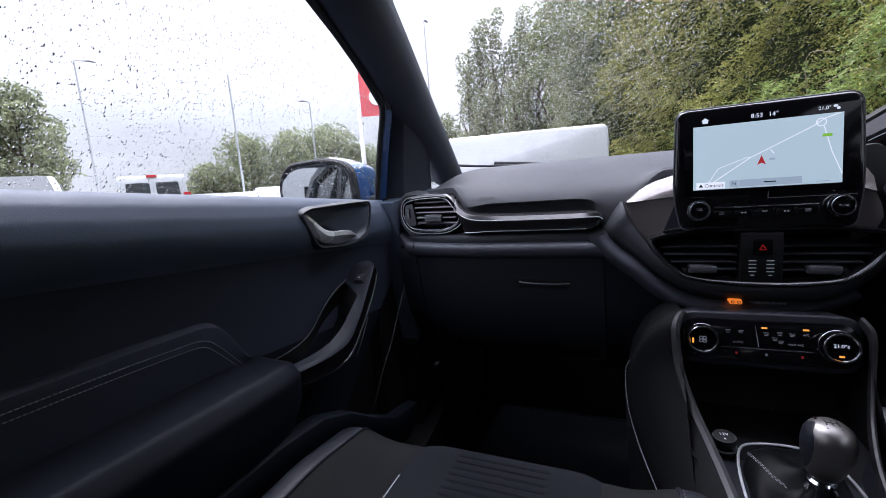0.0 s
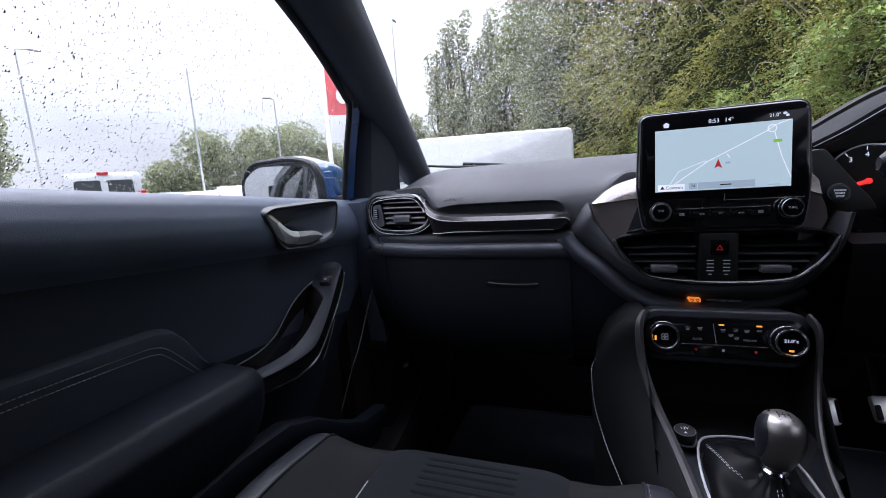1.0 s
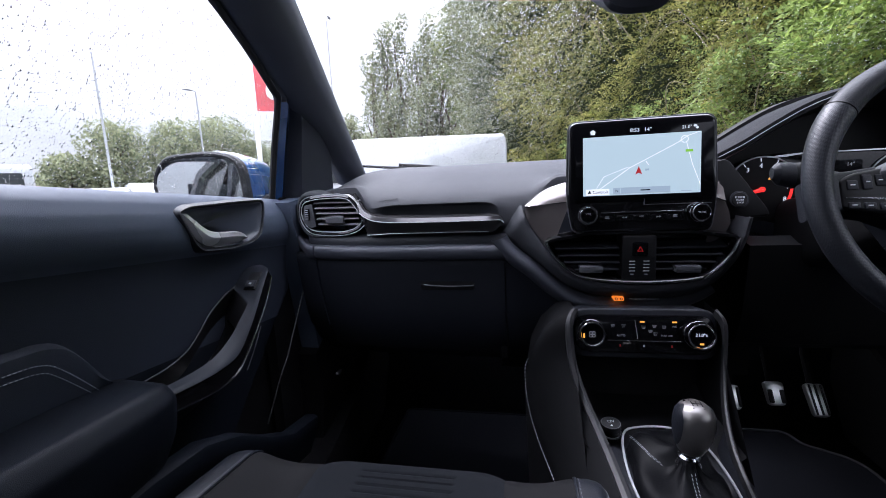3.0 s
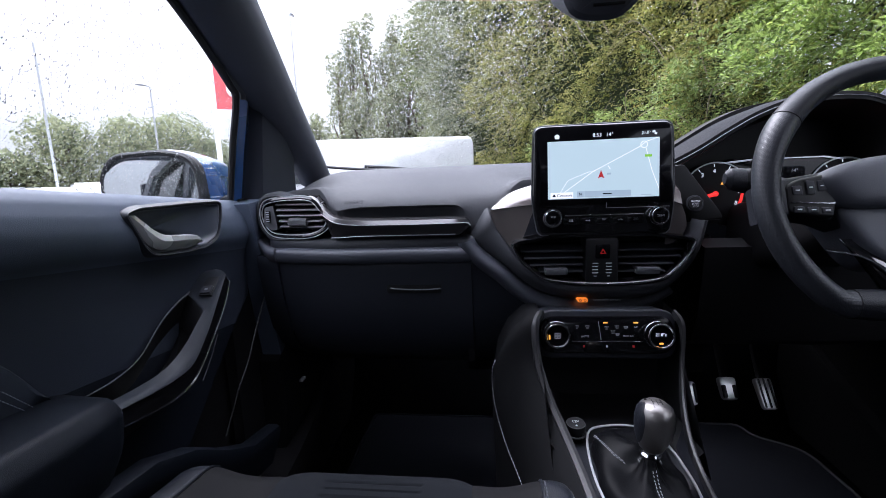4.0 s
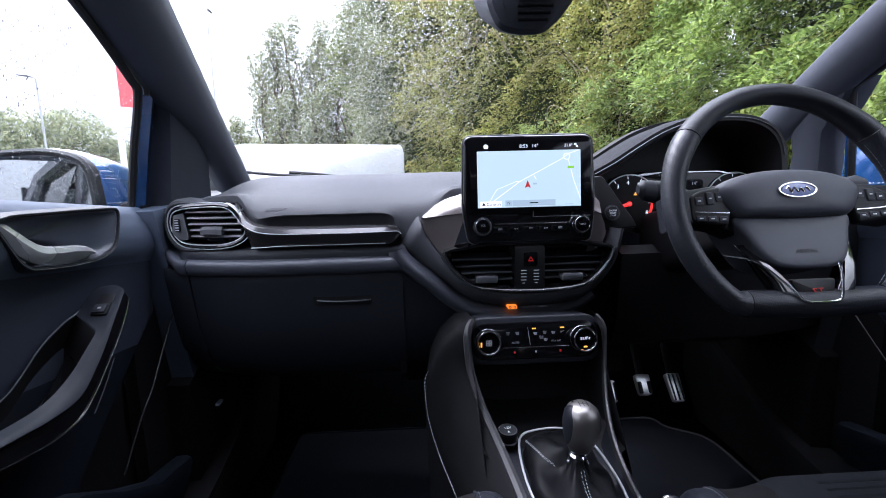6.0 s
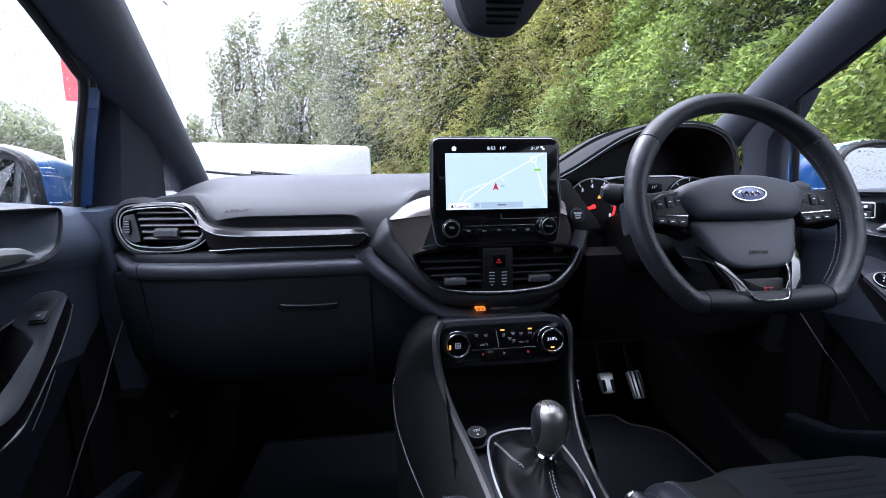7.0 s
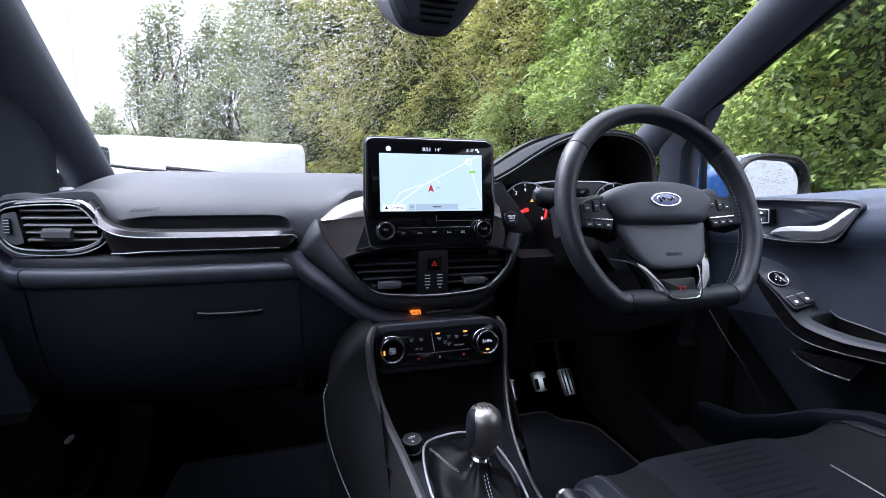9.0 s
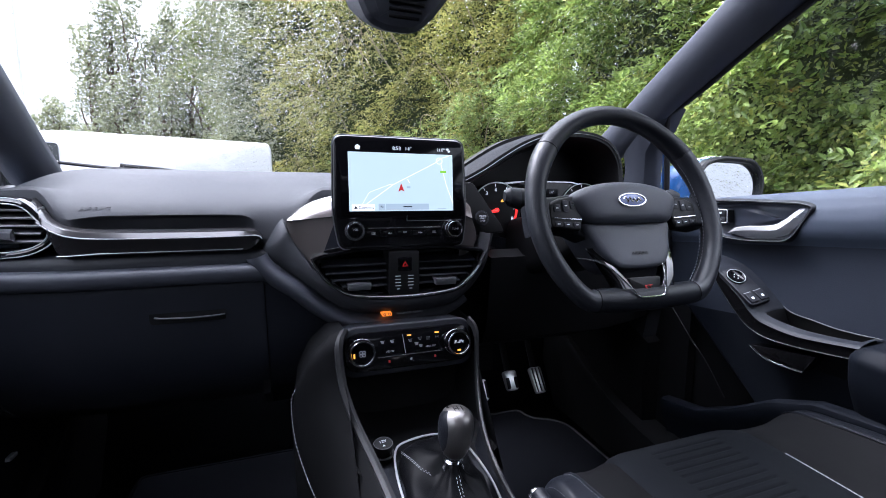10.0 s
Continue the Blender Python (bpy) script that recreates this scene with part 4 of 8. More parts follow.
ring_slab(bm, tri, shrink(tri, 0.0017), "y", 0.6545, 0.6532)
part("hazard_triangle", bm, LITRED, panel, "red triangle")
for s in (-1, 1):
    for k in range(5):
        bm = B()
        w = 0.0048 - (0.0006 * k if k == 4 else 0)
        slab(bm, rounded(rect(s * 0.011 - w, 0.8352 + 0.0055 * (4 - k), s * 0.011 + w, 0.8366 + 0.0055 * (4 - k)), 0.0005, 2), "y", 0.656, 0.6546)
        part("vent_mark", bm, LINEWHITE, panel)

# ---- screen ----
screen = thing("touchscreen", (0.0, 0.69, 0.91), "gloss black freestanding touchscreen showing a lit map", "touchscreen")
TILT = 4.0
SC = pose(0.002, 0.668, 1.0, -TILT, 0, 0)
tablet = rounded([(-0.117, -0.040), (-0.107, -0.094), (0.104, -0.094), (0.112, -0.040), (0.108, 0.088), (-0.113, 0.088)], [0.03, 0.012, 0.012, 0.03, 0.016, 0.016], 6)
bm = B()
slab(bm, tablet, "y", 0.024, -0.006, 0.004, 3, SC, back=True)
housing = part("housing", bm, PIANO, screen, "gloss black screen housing")
bm = B()
slab(bm, rounded([(-0.1125, -0.045), (0.1075, -0.045), (0.104, 0.083), (-0.109, 0.083)], 0.012, 6), "y", -0.005, -0.0072, 0.001, 2, SC)
part("cover_glass", bm, SCREENBLACK, screen, "black cover glass")
bm = B()
tube(bm, [SC @ Vector((p.x, -0.002, p.y)) for p in shrink(tablet, -0.0006)], 0.0012, 6, True)
part("edge_trim", bm, SATIN, screen, "slim grey rim")


def flat(outline, lo, hi, material, name, parent=screen, label="", m=SC):
    bm = B()
    slab(bm, outline, "y", lo, hi, 0, 2, m)
    return part(name, bm, material, parent, label, smooth=False)


flat(rect(-0.0905, -0.0335, 0.0865, 0.0615), -0.0070, -0.0076, MAPBLUE, "map_display", label="lit pale blue map")


def road(pts, w, material=MAPWHITE, name="map_road", h=0.0080):
    bm = B()
    for a, b in zip(pts, pts[1:]):
        a, b = Vector(a), Vector(b)
        n_ = Vector((-(b - a).y, (b - a).x)).normalized() * w
        slab(bm, [a + n_, a - n_, b - n_, b + n_], "y", -0.0074, -h, 0, 2, SC)
    part(name, bm, material, screen, smooth=False)


road([(-0.071, -0.024), (-0.058, -0.003), (-0.024, 0.010), (-0.018, 0.010), (-0.060, -0.0195)], 0.00045)
road([(-0.066, -0.024), (-0.018, 0.010), (0.003, 0.0205), (0.055, 0.047), (0.066, 0.055), (0.084, 0.061)], 0.0006)
road([(0.006, 0.019), (0.010, 0.013)], 0.0006)
road([(0.0655, 0.045), (0.0745, 0.010), (0.086, -0.021)], 0.0005)
bm = B()
ring_slab(bm, oval(0.0625, 0.0505, 0.0058, 0.0058, 20), oval(0.0625, 0.0505, 0.0046, 0.0046, 20), "y", -0.0074, -0.0081, 0, SC)
part("roundabout", bm, MAPWHITE, screen, smooth=False)
flat([(-0.0100, -0.0015), (-0.0048, 0.0012), (0.0004, -0.0015), (-0.0048, 0.0120)], -0.0074, -0.0082, MAPARROW, "position_arrow", label="red arrow")
flat(rect(0.064, 0.0305, 0.0745, 0.0343), -0.0074, -0.0081, MAPGREEN, "road_badge", label="green road badge")
flat(rect(0.0046, 0.0042, 0.0108, 0.0072), -0.0074, -0.0081, MAPGREY, "place_mark")
flat(rect(-0.0865, -0.0325, -0.0495, -0.0225), -0.0074, -0.0079, MAPWHITE, "controls_button")
flat([(-0.0835, -0.0295), (-0.0775, -0.0295), (-0.0805, -0.0245)], -0.0078, -0.0083, MAPDARK, "controls_mark")
flat(rect(-0.0435, -0.0315, -0.0325, -0.0215), -0.0074, -0.0080, MAPGREY, "compass_box")
flat(rect(-0.0315, -0.0315, 0.0425, -0.0215), -0.0074, -0.0080, MAPGREY, "street_bar")
flat(rect(-0.002, -0.0273, 0.0125, -0.0257), -0.0079, -0.0083, MAPDARK, "street_mark")
flat(rect(0.0585, -0.0306, 0.0735, -0.0296), -0.0074, -0.0080, MAPGREY, "scale_mark")
ON = SC @ pose(0, -0.0082, 0, 90, 0, 0)


def shown(words, x, z, size, material=LITWHITE, turn=0):
    lettering(words, size, ON @ pose(x, z, 0, 0, 0, turn), material, screen, depth=0.0001)


shown("8:53", -0.011, 0.0688, 0.0085)
shown("14°", 0.0085, 0.0688, 0.0085)
shown("21.0°", 0.0655, 0.0688, 0.0068)
shown("Controls", -0.0635, -0.0277, 0.0068, MAPDARK)
shown("N", -0.038, -0.0265, 0.006, MAPDARK)
flat([(-0.0785, 0.0655), (-0.0715, 0.0655), (-0.0715, 0.0695), (-0.0700, 0.0695), (-0.0750, 0.0735), (-0.0800, 0.0695), (-0.0785, 0.0695)], -0.0072, -0.0080, LITWHITE, "home_icon")
for k in range(2):
    bm = B()
    slab(bm, oval(0.0775 + 0.003 * k, 0.0705 - 0.0032 * k, 0.0025 - 0.0005 * k, 0.0018, 10), "y", -0.0072, -0.0080, 0, 2, SC)
    part("signal_icon", bm, LITWHITE, screen, smooth=False)
# radio controls under the screen
bm = B()
slab(bm, rect(-0.0625, -0.0625, 0.0625, -0.0605), "y", -0.004, -0.0085, 0.0005, 2, SC)
part("chrome_bar", bm, CHROME, screen, "thin bright bar")
flat(rect(0.004, -0.0505, 0.1035, -0.0495), -0.004, -0.0066, SATIN, "slot_line")
flat(rect(0.0035, -0.0505, 0.0045, -0.0405), -0.004, -0.0077, SATIN, "slot_line")
for k, x in enumerate((-0.053, -0.026, 0.0, 0.026, 0.0505)):
    bm = B()
    slab(bm, rounded(rect(x - 0.0125, -0.076, x + 0.0125, -0.064), 0.002, 2), "y", -0.004, -0.0075, 0.0008, 2, SC)
    b = part("button", bm, PIANO, screen)
    if k in (1, 3):
        bm = B()
        d = -1 if k == 1 else 1
        for q in (-0.0035, 0.0005):
            slab(bm, [(x + q * d, -0.0715), (x + q * d, -0.0685), (x + (q + 0.0035) * d, -0.07)], "y", -0.0070, -0.0080, 0, 2, SC)
        part("mark", bm, PRINT, b, smooth=False)
    else:
        bm = B()
        for j in range(3 if k != 2 else 2):
            slab(bm, rect(x - 0.0035, -0.0685 - 0.0015 * j, x + 0.0035 - 0.001 * (j % 2), -0.0678 - 0.0015 * j), "y", -0.0070, -0.0080, 0, 2, SC)
        part("mark", bm, PRINT, b, smooth=False)
for x, words in ((-0.0835, "VOL"), (0.0855, "TUNE")):
    m = SC @ pose(x, -0.006, -0.065, 90, 0, 0)
    knob = part("knob", lathe(B(), [(0.0158, -0.003), (0.0158, 0.0), (0.0150, 0.004), (0.0143, 0.010), (0.0130, 0.012), (0.0118, 0.0125), (0.0001, 0.0127)], m, 32), SCREENBLACK, screen, "round black control knob")
    bm = B()
    tube(bm, [m @ Vector((0.0149 * math.cos(a), 0.0149 * math.sin(a), 0.006)) for a in np.linspace(0, 2 * math.pi, 32, endpoint=False)], 0.0009, 6, True)
    tube(bm, [m @ Vector((0.0126 * math.cos(a), 0.0126 * math.sin(a), 0.0124)) for a in np.linspace(0, 2 * math.pi, 32, endpoint=False)], 0.0011, 6, True)
    part("knob_ring", bm, CHROME, knob, "chrome ring")
    lettering(words, 0.0046, m @ pose(0, 0.002 if words == "VOL" else 0, 0.013), PRINT, knob, depth=0.0002)

# ---- instruments ----
cluster = thing("instrument_cluster", (0.36, 0.8, 0.9), "instrument cluster with a lit rev counter under a black hood", "instrument cluster")
HOOD = curve([(0.132, 1.030), (0.170, 1.050), (0.215, 1.078), (0.260, 1.103), (0.310, 1.121), (0.37, 1.129), (0.43, 1.126), (0.475, 1.108), (0.502, 1.075), (0.512, 1.03), (0.515, 0.97)], 5)
bm = B()
rows = []
for i, p in enumerate(HOOD):
    d = (HOOD[min(i + 1, len(HOOD) - 1)] - HOOD[max(i - 1, 0)]).normalized()
    n_ = Vector((d.y, -d.x))
    q = p + n_ * 0.016
    b = p + n_ * 0.030
    rows.append([(p.x + 0.15 * (p.x - 0.35), 0.96, max(1.0, p.y - 0.055)), (p.x + 0.04 * (p.x - 0.35), 0.86, p.y - 0.006), (p.x, 0.775, p.y), (p.x, 0.735, p.y - 0.001), (p.x + n_.x * 0.004, 0.722, p.y + n_.y * 0.004), (q.x, 0.722, q.y), (q.x + n_.x * 0.003, 0.728, q.y + n_.y * 0.003), (b.x, 0.80, b.y), (b.x, 0.83, b.y)])
loft(bm, rows, closed=False, caps=False)
bm.faces.ensure_lookup_table()
for i, f in enumerate(bm.faces):
    f.material_index = 1 if i % 8 in (4, 5, 6, 7) else 0
hood = part("hood", bm, [HOODBLACK, DARK], cluster, "black cluster hood", angle=40)
bm = B()
rim_line = []
for i, p in enumerate(HOOD[:44]):
    d = (HOOD[min(i + 1, len(HOOD) - 1)] - HOOD[max(i - 1, 0)]).normalized()
    n_ = Vector((d.y, -d.x))
    rim_line.append((p.x + n_.x * 0.010, 0.7205, p.y + n_.y * 0.010))
tube(bm, rim_line, 0.0013, 6, flat=0.6)
part("hood_trim", bm, SATIN, hood, "satin grey line along the hood")
bm = B()
face = [(p.x, p.y) for p in shrink(HOOD + [Vector((0.49, 0.91)), Vector((0.30, 0.895)), Vector((0.17, 0.93))], -0.004)]
slab(bm, face, "y", 0.87, 0.832)
part("cowl", bm, DARK, cluster, "matt black cowl behind the dials")
# dial binnacle
bm = B()
slab(bm, rounded([(0.176, 0.925), (0.50, 0.925), (0.505, 0.99), (0.455, 1.026), (0.255, 1.026), (0.200, 1.010)], 0.02, 5), "y", 0.832, 0.792, 0.004)
binnacle = part("binnacle", bm, SCREENBLACK, cluster, "black dial panel")
for cx, name in ((0.237, "rev_counter"), (0.455, "speedometer")):
    bm = B()
    slab(bm, oval(cx, 0.962, 0.058, 0.058, 40), "y", 0.80, 0.7900)
    dial = part(name, bm, DARK, cluster, "black round dial")
    bm = B()
    tube(bm, [(cx + 0.0585 * math.cos(a), 0.789, 0.962 + 0.0585 * math.sin(a)) for a in np.linspace(radians(20), radians(250), 40)], 0.0014, 6)
    part("dial_ring", bm, PALEMETAL, dial, "slim silver ring")
    for k in range(9):
        a = radians(214 - 30 * k)
        if k < 7:
            bm = B()
            u = Vector((math.cos(a), 0, math.sin(a)))
            tube(bm, [Vector((cx, 0.7894, 0.962)) + u * 0.0500, Vector((cx, 0.7894, 0.962)) + u * 0.0560], 0.0007, 4)
            part("tick", bm, LITWHITE, dial)
        lettering(str(k) if cx < 0.3 else str(k * 20), 0.0112 if cx < 0.3 else 0.008, facing(cx + 0.0425 * math.cos(a), 0.7893, 0.962 + 0.0425 * math.sin(a)), LITWHITE, dial, depth=0.0002, name="number")
    if cx < 0.3:
        bm = B()
        rows = []
        for a in np.linspace(radians(8), radians(-38), 12):
            rows.append([(cx + r * math.cos(a), y, 0.962 + r * math.sin(a)) for r, y in ((0.0455, 0.7893), (0.0505, 0.7893), (0.0505, 0.7886), (0.0455, 0.7886))])
        loft(bm, rows)
        part("red_band", bm, NEEDLE, dial, "lit red rev band")
    bm = B()
    a = radians(196 if cx < 0.3 else 222)
    u = Vector((math.cos(a), 0, math.sin(a)))
    c = Vector((cx, 0.786, 0.962))
    tube(bm, [c, c + u * 0.024, c + u * 0.042], [0.0042, 0.0032, 0.0014], 6)
    lathe(bm, [(0.0048, 0), (0.0048, 0.004), (0.0035, 0.006), (0.0, 0.006)], facing(cx, 0.789, 0.962), 16)
    part("needle", bm, NEEDLE, dial, "lit red needle")
bm = B()
slab(bm, rounded([(0.236, 1.0175), (0.262, 1.0215), (0.30, 1.0245), (0.42, 1.0245), (0.448, 1.0195), (0.476, 1.0160), (0.445, 1.0170), (0.418, 1.0222), (0.302, 1.0222), (0.27, 1.0180)], 0.0006, 2), "y", 0.80, 0.788)
part("silver_arc", bm, CHROME, cluster, "thin silver arc above the dials")
bm = B()
slab(bm, rounded(rect(0.305, 0.93, 0.39, 1.008), 0.006, 4), "y", 0.80, 0.7895)
info = part("info_display", bm, SCREENBLACK, cluster, "dark trip display")
lettering("14°", 0.009, facing(0.372, 0.789, 1.0), LITDIM, info, depth=0.0002)
for k, w in enumerate((0.018, 0.012, 0.02)):
    bm = B()
    slab(bm, rect(0.345 - w / 2, 0.985 - 0.012 * k, 0.345 + w / 2, 0.988 - 0.012 * k), "y", 0.7895, 0.7888)
    part("display_mark", bm, LITDIM, info)
bm = B()
slab(bm, rounded([(0.246, 0.979), (0.254, 0.979), (0.25, 0.986)], 0.001, 2), "y", 0.7895, 0.7885)
part("warning_lamp", bm, LITAMBER, cluster, "amber warning lamp")

# start button
start = thing("start_button", (0.162, 0.70, 0.95), "round black engine start button in the dash", "start button")
m = facing(0.162, 0.702, 0.950, 12)
part("button", lathe(B(), [(0.0122, 0.0), (0.0122, 0.004), (0.0112, 0.0055), (0.001, 0.006)], m, 28), DARK, start)
bm = B()
tube(bm, [m @ Vector((0.0128 * math.cos(a), 0.0128 * math.sin(a), 0.003)) for a in np.linspace(0, 2 * math.pi, 28, endpoint=False)], 0.0016, 6, True)
part("ring", bm, HARD, start, "dark ring")
for k, words in enumerate(("ENGINE", "START", "STOP")):
    lettering(words, 0.0042, m @ pose(0, 0.0034 - 0.0045 * k, 0.0064), LINEWHITE, start, depth=0.0002)
bm = B()
slab(bm, rounded([(0.120, 0.915), (0.214, 0.922), (0.206, 0.938), (0.183, 0.967), (0.160, 0.998), (0.145, 1.018), (0.120, 1.015)], 0.008, 4), "y", 0.74, 0.705, 0.003)
part("button_panel", bm, DARK, dash, "black panel round the start button")

# lower dash on the driver's side and steering column
bm = B()
rows = []
for x in np.linspace(0.185, 0.675, 24):
    b = dash_back(x)
    e = 0.045 * smoothstep(0.42, 0.30, x)
    rows.append([(x, y + b, z) for y, z in ((0.82, 0.905 - e), (0.735, 0.93 - e), (0.715, 0.92 - e), (0.705, 0.90 - e * 0.6), (0.705, 0.86), (0.712, 0.80), (0.72, 0.74), (0.74, 0.69), (0.80, 0.66), (1.0, 0.68))])
loft(bm, rows, closed=False, caps=False)
# near-black carries the shade that column and hood throw on this panel
part("lower_dash", bm, DARK, dash, "lower dash under the steering wheel, near-black for shade")
bm = B()
path = [Vector((0.342, 0.78, 0.885)), Vector((0.342, 0.70, 0.905)), Vector((0.343, 0.62, 0.928)), Vector((0.344, 0.575, 0.942))]
rows = []
for p, w, h in zip(path, (0.085, 0.080, 0.070, 0.058), (0.075, 0.068, 0.058, 0.048)):
    rows.append([(p.x + q.x, p.y, p.z + q.y) for q in rounded(rect(-w, -h, w, h * 0.8), 0.03, 5)])
loft(bm, rows)
part("steering_column_cowl", bm, DARK, dash, "black steering column cowl")
# far side vent
bm = B()
V1 = [Vector((0.645 - (p.x + 0.630) * 0.62, p.y + 0.02)) for p in V0][::-1]
ring_slab(bm, V1, shrink(V1, 0.008), "y", 0.78, 0.735, 0.002)
vent2 = part("side_vent", bm, PIANO, dash, "gloss black side air vent")
for z in (0.99, 0.975, 0.96):
    bm = B()
    box(bm, 0.57, 0.75, z - 0.002, 0.635, 0.775, z + 0.002)
    part("slat", bm, HARD, vent2)

# stalks
stalk = thing("indicator_stalk", (0.28, 0.6, 0.975), "black indicator stalk with a grip end", "indicator stalk")
bm = B()
rows = []
for x, y, z, a, b in ((0.300, 0.600, 0.965, 0.008, 0.007), (0.260, 0.600, 0.973, 0.010, 0.008), (0.222, 0.597, 0.981, 0.013, 0.010), (0.194, 0.594, 0.986, 0.0165, 0.012), (0.172, 0.591, 0.989, 0.0175, 0.013), (0.158, 0.589, 0.991, 0.0155, 0.012), (0.151, 0.588, 0.992, 0.008, 0.006)):
    rows.append([(x, y + q.x, z + q.y) for q in oval(0, 0, b, a, 14)])
loft(bm, rows)
part("lever", bm, HARD, stalk)
bm = B()
rows = [[(x, 0.592 + q.x, 0.9875 + q.y) for q in oval(0, 0, 0.0130, 0.0180, 14)] for x in (0.178, 0.188)]
loft(bm, rows)
part("collar", bm, DARK, stalk)
bm = B()
for k in range(3):
    slab(bm, rect(0.197 + 0.008 * k, 0.984, 0.200 + 0.008 * k, 0.988), "y", 0.590, 0.5825)
part("marks", bm, PRINT, stalk)
stalk2 = thing("wiper_stalk", (0.42, 0.6, 0.97), "black wiper stalk with printed marks", "wiper stalk")
bm = B()
rows = []
for x, y, z, a, b in ((0.388, 0.600, 0.965, 0.008, 0.007), (0.43, 0.600, 0.974, 0.010, 0.008), (0.47, 0.597, 0.984, 0.014, 0.010), (0.505, 0.592, 0.990, 0.016, 0.011), (0.52, 0.59, 0.992, 0.008, 0.006)):
    rows.append([(x, y + q.x, z + q.y) for q in oval(0, 0, b, a, 14)])
loft(bm, rows)
part("lever", bm, HARD, stalk2)
bm = B()
for k in range(3):
    slab(bm, rect(0.472 + 0.010 * k, 0.985, 0.476 + 0.010 * k, 0.991), "y", 0.588, 0.5795)
part("marks", bm, PRINT, stalk2)

# ---- steering wheel ----
wheel = thing("steering_wheel", (0.345, 0.56, 0.955), "black leather flat-bottomed sports steering wheel", "steering wheel")
WM = pose(0.335, 0.512, 0.966, 90 - 19.5, 0, 0)
R, FLAT = 0.1705, -0.1365
# WM: x right, y up along the wheel, z towards the driver


def rim_point(a):
    x, y = R * math.cos(a), R * math.sin(a)
    lim = FLAT + 0.004
    if y < lim:
        k = (lim - y)
        y = lim - k * 0.10
    return x, y


RIM = []
for i in range(96):
    RIM.append(rim_point(2 * math.pi * i / 96))


def rim_section(idx, thick=1.0):
    rows = []
    for i in idx:
        x, y = RIM[i % 96]
        x0, y0 = RIM[(i - 1) % 96]
        x1, y1 = RIM[(i + 1) % 96]
        t = Vector((x1 - x0, y1 - y0, 0)).normalized()
        n_ = Vector((t.y, -t.x, 0))
        a = 360 * (i % 96) / 96
        grip = 1 + 0.16 * max(math.exp(-((a - 35) / 16) ** 2), math.exp(-((a - 145) / 16) ** 2))
        low = 1 + 0.25 * smoothstep(225, 245, a) * smoothstep(315, 295, a)
        ring = []
        for j in range(16):
            b = 2 * math.pi * j / 16
            ring.append(WM @ (Vector((x, y, 0)) + n_ * 0.0150 * grip * low * thick * math.cos(b) + Vector((0, 0, 0.0165 * grip * thick * math.sin(b)))))
        rows.append(ring)
    return rows


for name, a, b, mt, lab in (("rim_top", 38, 142, LEATHER, "smooth black leather"), ("rim_grip", 142, 238, PERF, "perforated black leather"), ("rim_bottom", 238, 302, LEATHER, "smooth black leather"), ("rim_grip", -58, 38, PERF, "perforated black leather")):
    i0, i1 = round(a / 360 * 96), round(b / 360 * 96)
    bm = B()
    loft(bm, rim_section(range(i0, i1 + 1)))
    part(name, bm, mt, wheel, lab, angle=60)
for a in (38, 142, 238, 302):
    i = round(a / 360 * 96)
    bm = B()
    tube(bm, rim_section([i], 1.012)[0], 0.0007, 5, True)
    part("seam", bm, DARK, wheel)
for s, a0, a1 in ((-1, 145, 232), (1, 35, -52)):
    line = []
    for k in range(40):
        a = radians(a0 + (a1 - a0) * k / 39)
        x, y = rim_point(a)
        u = Vector((x, y, 0)).normalized()
        line.append(WM @ (Vector((x, y, 0)) - u * 0.0172 + Vector((0, 0, -0.0040))))
    for off in (0.0035, -0.0035):
        stitches([p + (WM.to_3x3() @ Vector((0, 0, off))) for p in line], 0.0060, 0.0040, 0.0007, THREAD_DIM, wheel)
# hub, set back to the depth of the rim
HM = WM @ pose(0, -0.005, -0.033)


def pad_rings(outline, rows, c):
    bm = B()
    return loft(bm, [[HM @ Vector((c[0] + (p.x - c[0]) * f, c[1] + (p.y - c[1]) * f, h)) for p in outline] for f, h in rows])


UPPER = curve([(-0.104, 0.030), (-0.085, 0.046), (-0.045, 0.056), (0.0, 0.059), (0.045, 0.056), (0.085, 0.046), (0.104, 0.030), (0.098, 0.010), (0.080, -0.010), (0.04, -0.012), (0.0, -0.0125), (-0.04, -0.012), (-0.080, -0.010), (-0.098, 0.010)], 3, True)
part("airbag_cover", pad_rings(UPPER, ((1, -0.03), (1, 0.022), (0.98, 0.030), (0.92, 0.036), (0.8, 0.040), (0.6, 0.0425), (0.3, 0.0432), (0.02, 0.0433)), (0, 0.022)), SOFT, wheel, "soft black airbag cover", angle=60)
LOWER = curve([(-0.084, -0.008), (-0.04, -0.009), (0.0, -0.0095), (0.04, -0.009), (0.084, -0.006), (0.076, -0.034), (0.064, -0.062), (0.048, -0.080), (0.025, -0.085), (0.0, -0.086), (-0.025, -0.085), (-0.048, -0.080), (-0.064, -0.062), (-0.076, -0.034)], 3, True)
bm = B()
c = Vector((0, -0.045))
rings = [[HM @ Vector((c.x + (p.x - c.x) * f, c.y + (p.y - c.y) * f, h + 0.16 * (-(c.y + (p.y - c.y) * f) - 0.05))) for p in LOWER] for f, h in ((1, -0.03), (1, 0.026), (0.985, 0.031), (0.94, 0.034), (0.85, 0.0355), (0.6, 0.0362), (0.3, 0.0365), (0.02, 0.0365))]
loft(bm, rings)
part("airbag_shield", bm, SOFT, wheel, "soft black lower airbag cover", angle=60)
bm = B()
slab(bm, oval(0, 0.0235, 0.0265, 0.0105, 36), "z", 0.030, 0.0450, 0.001, 2, HM)
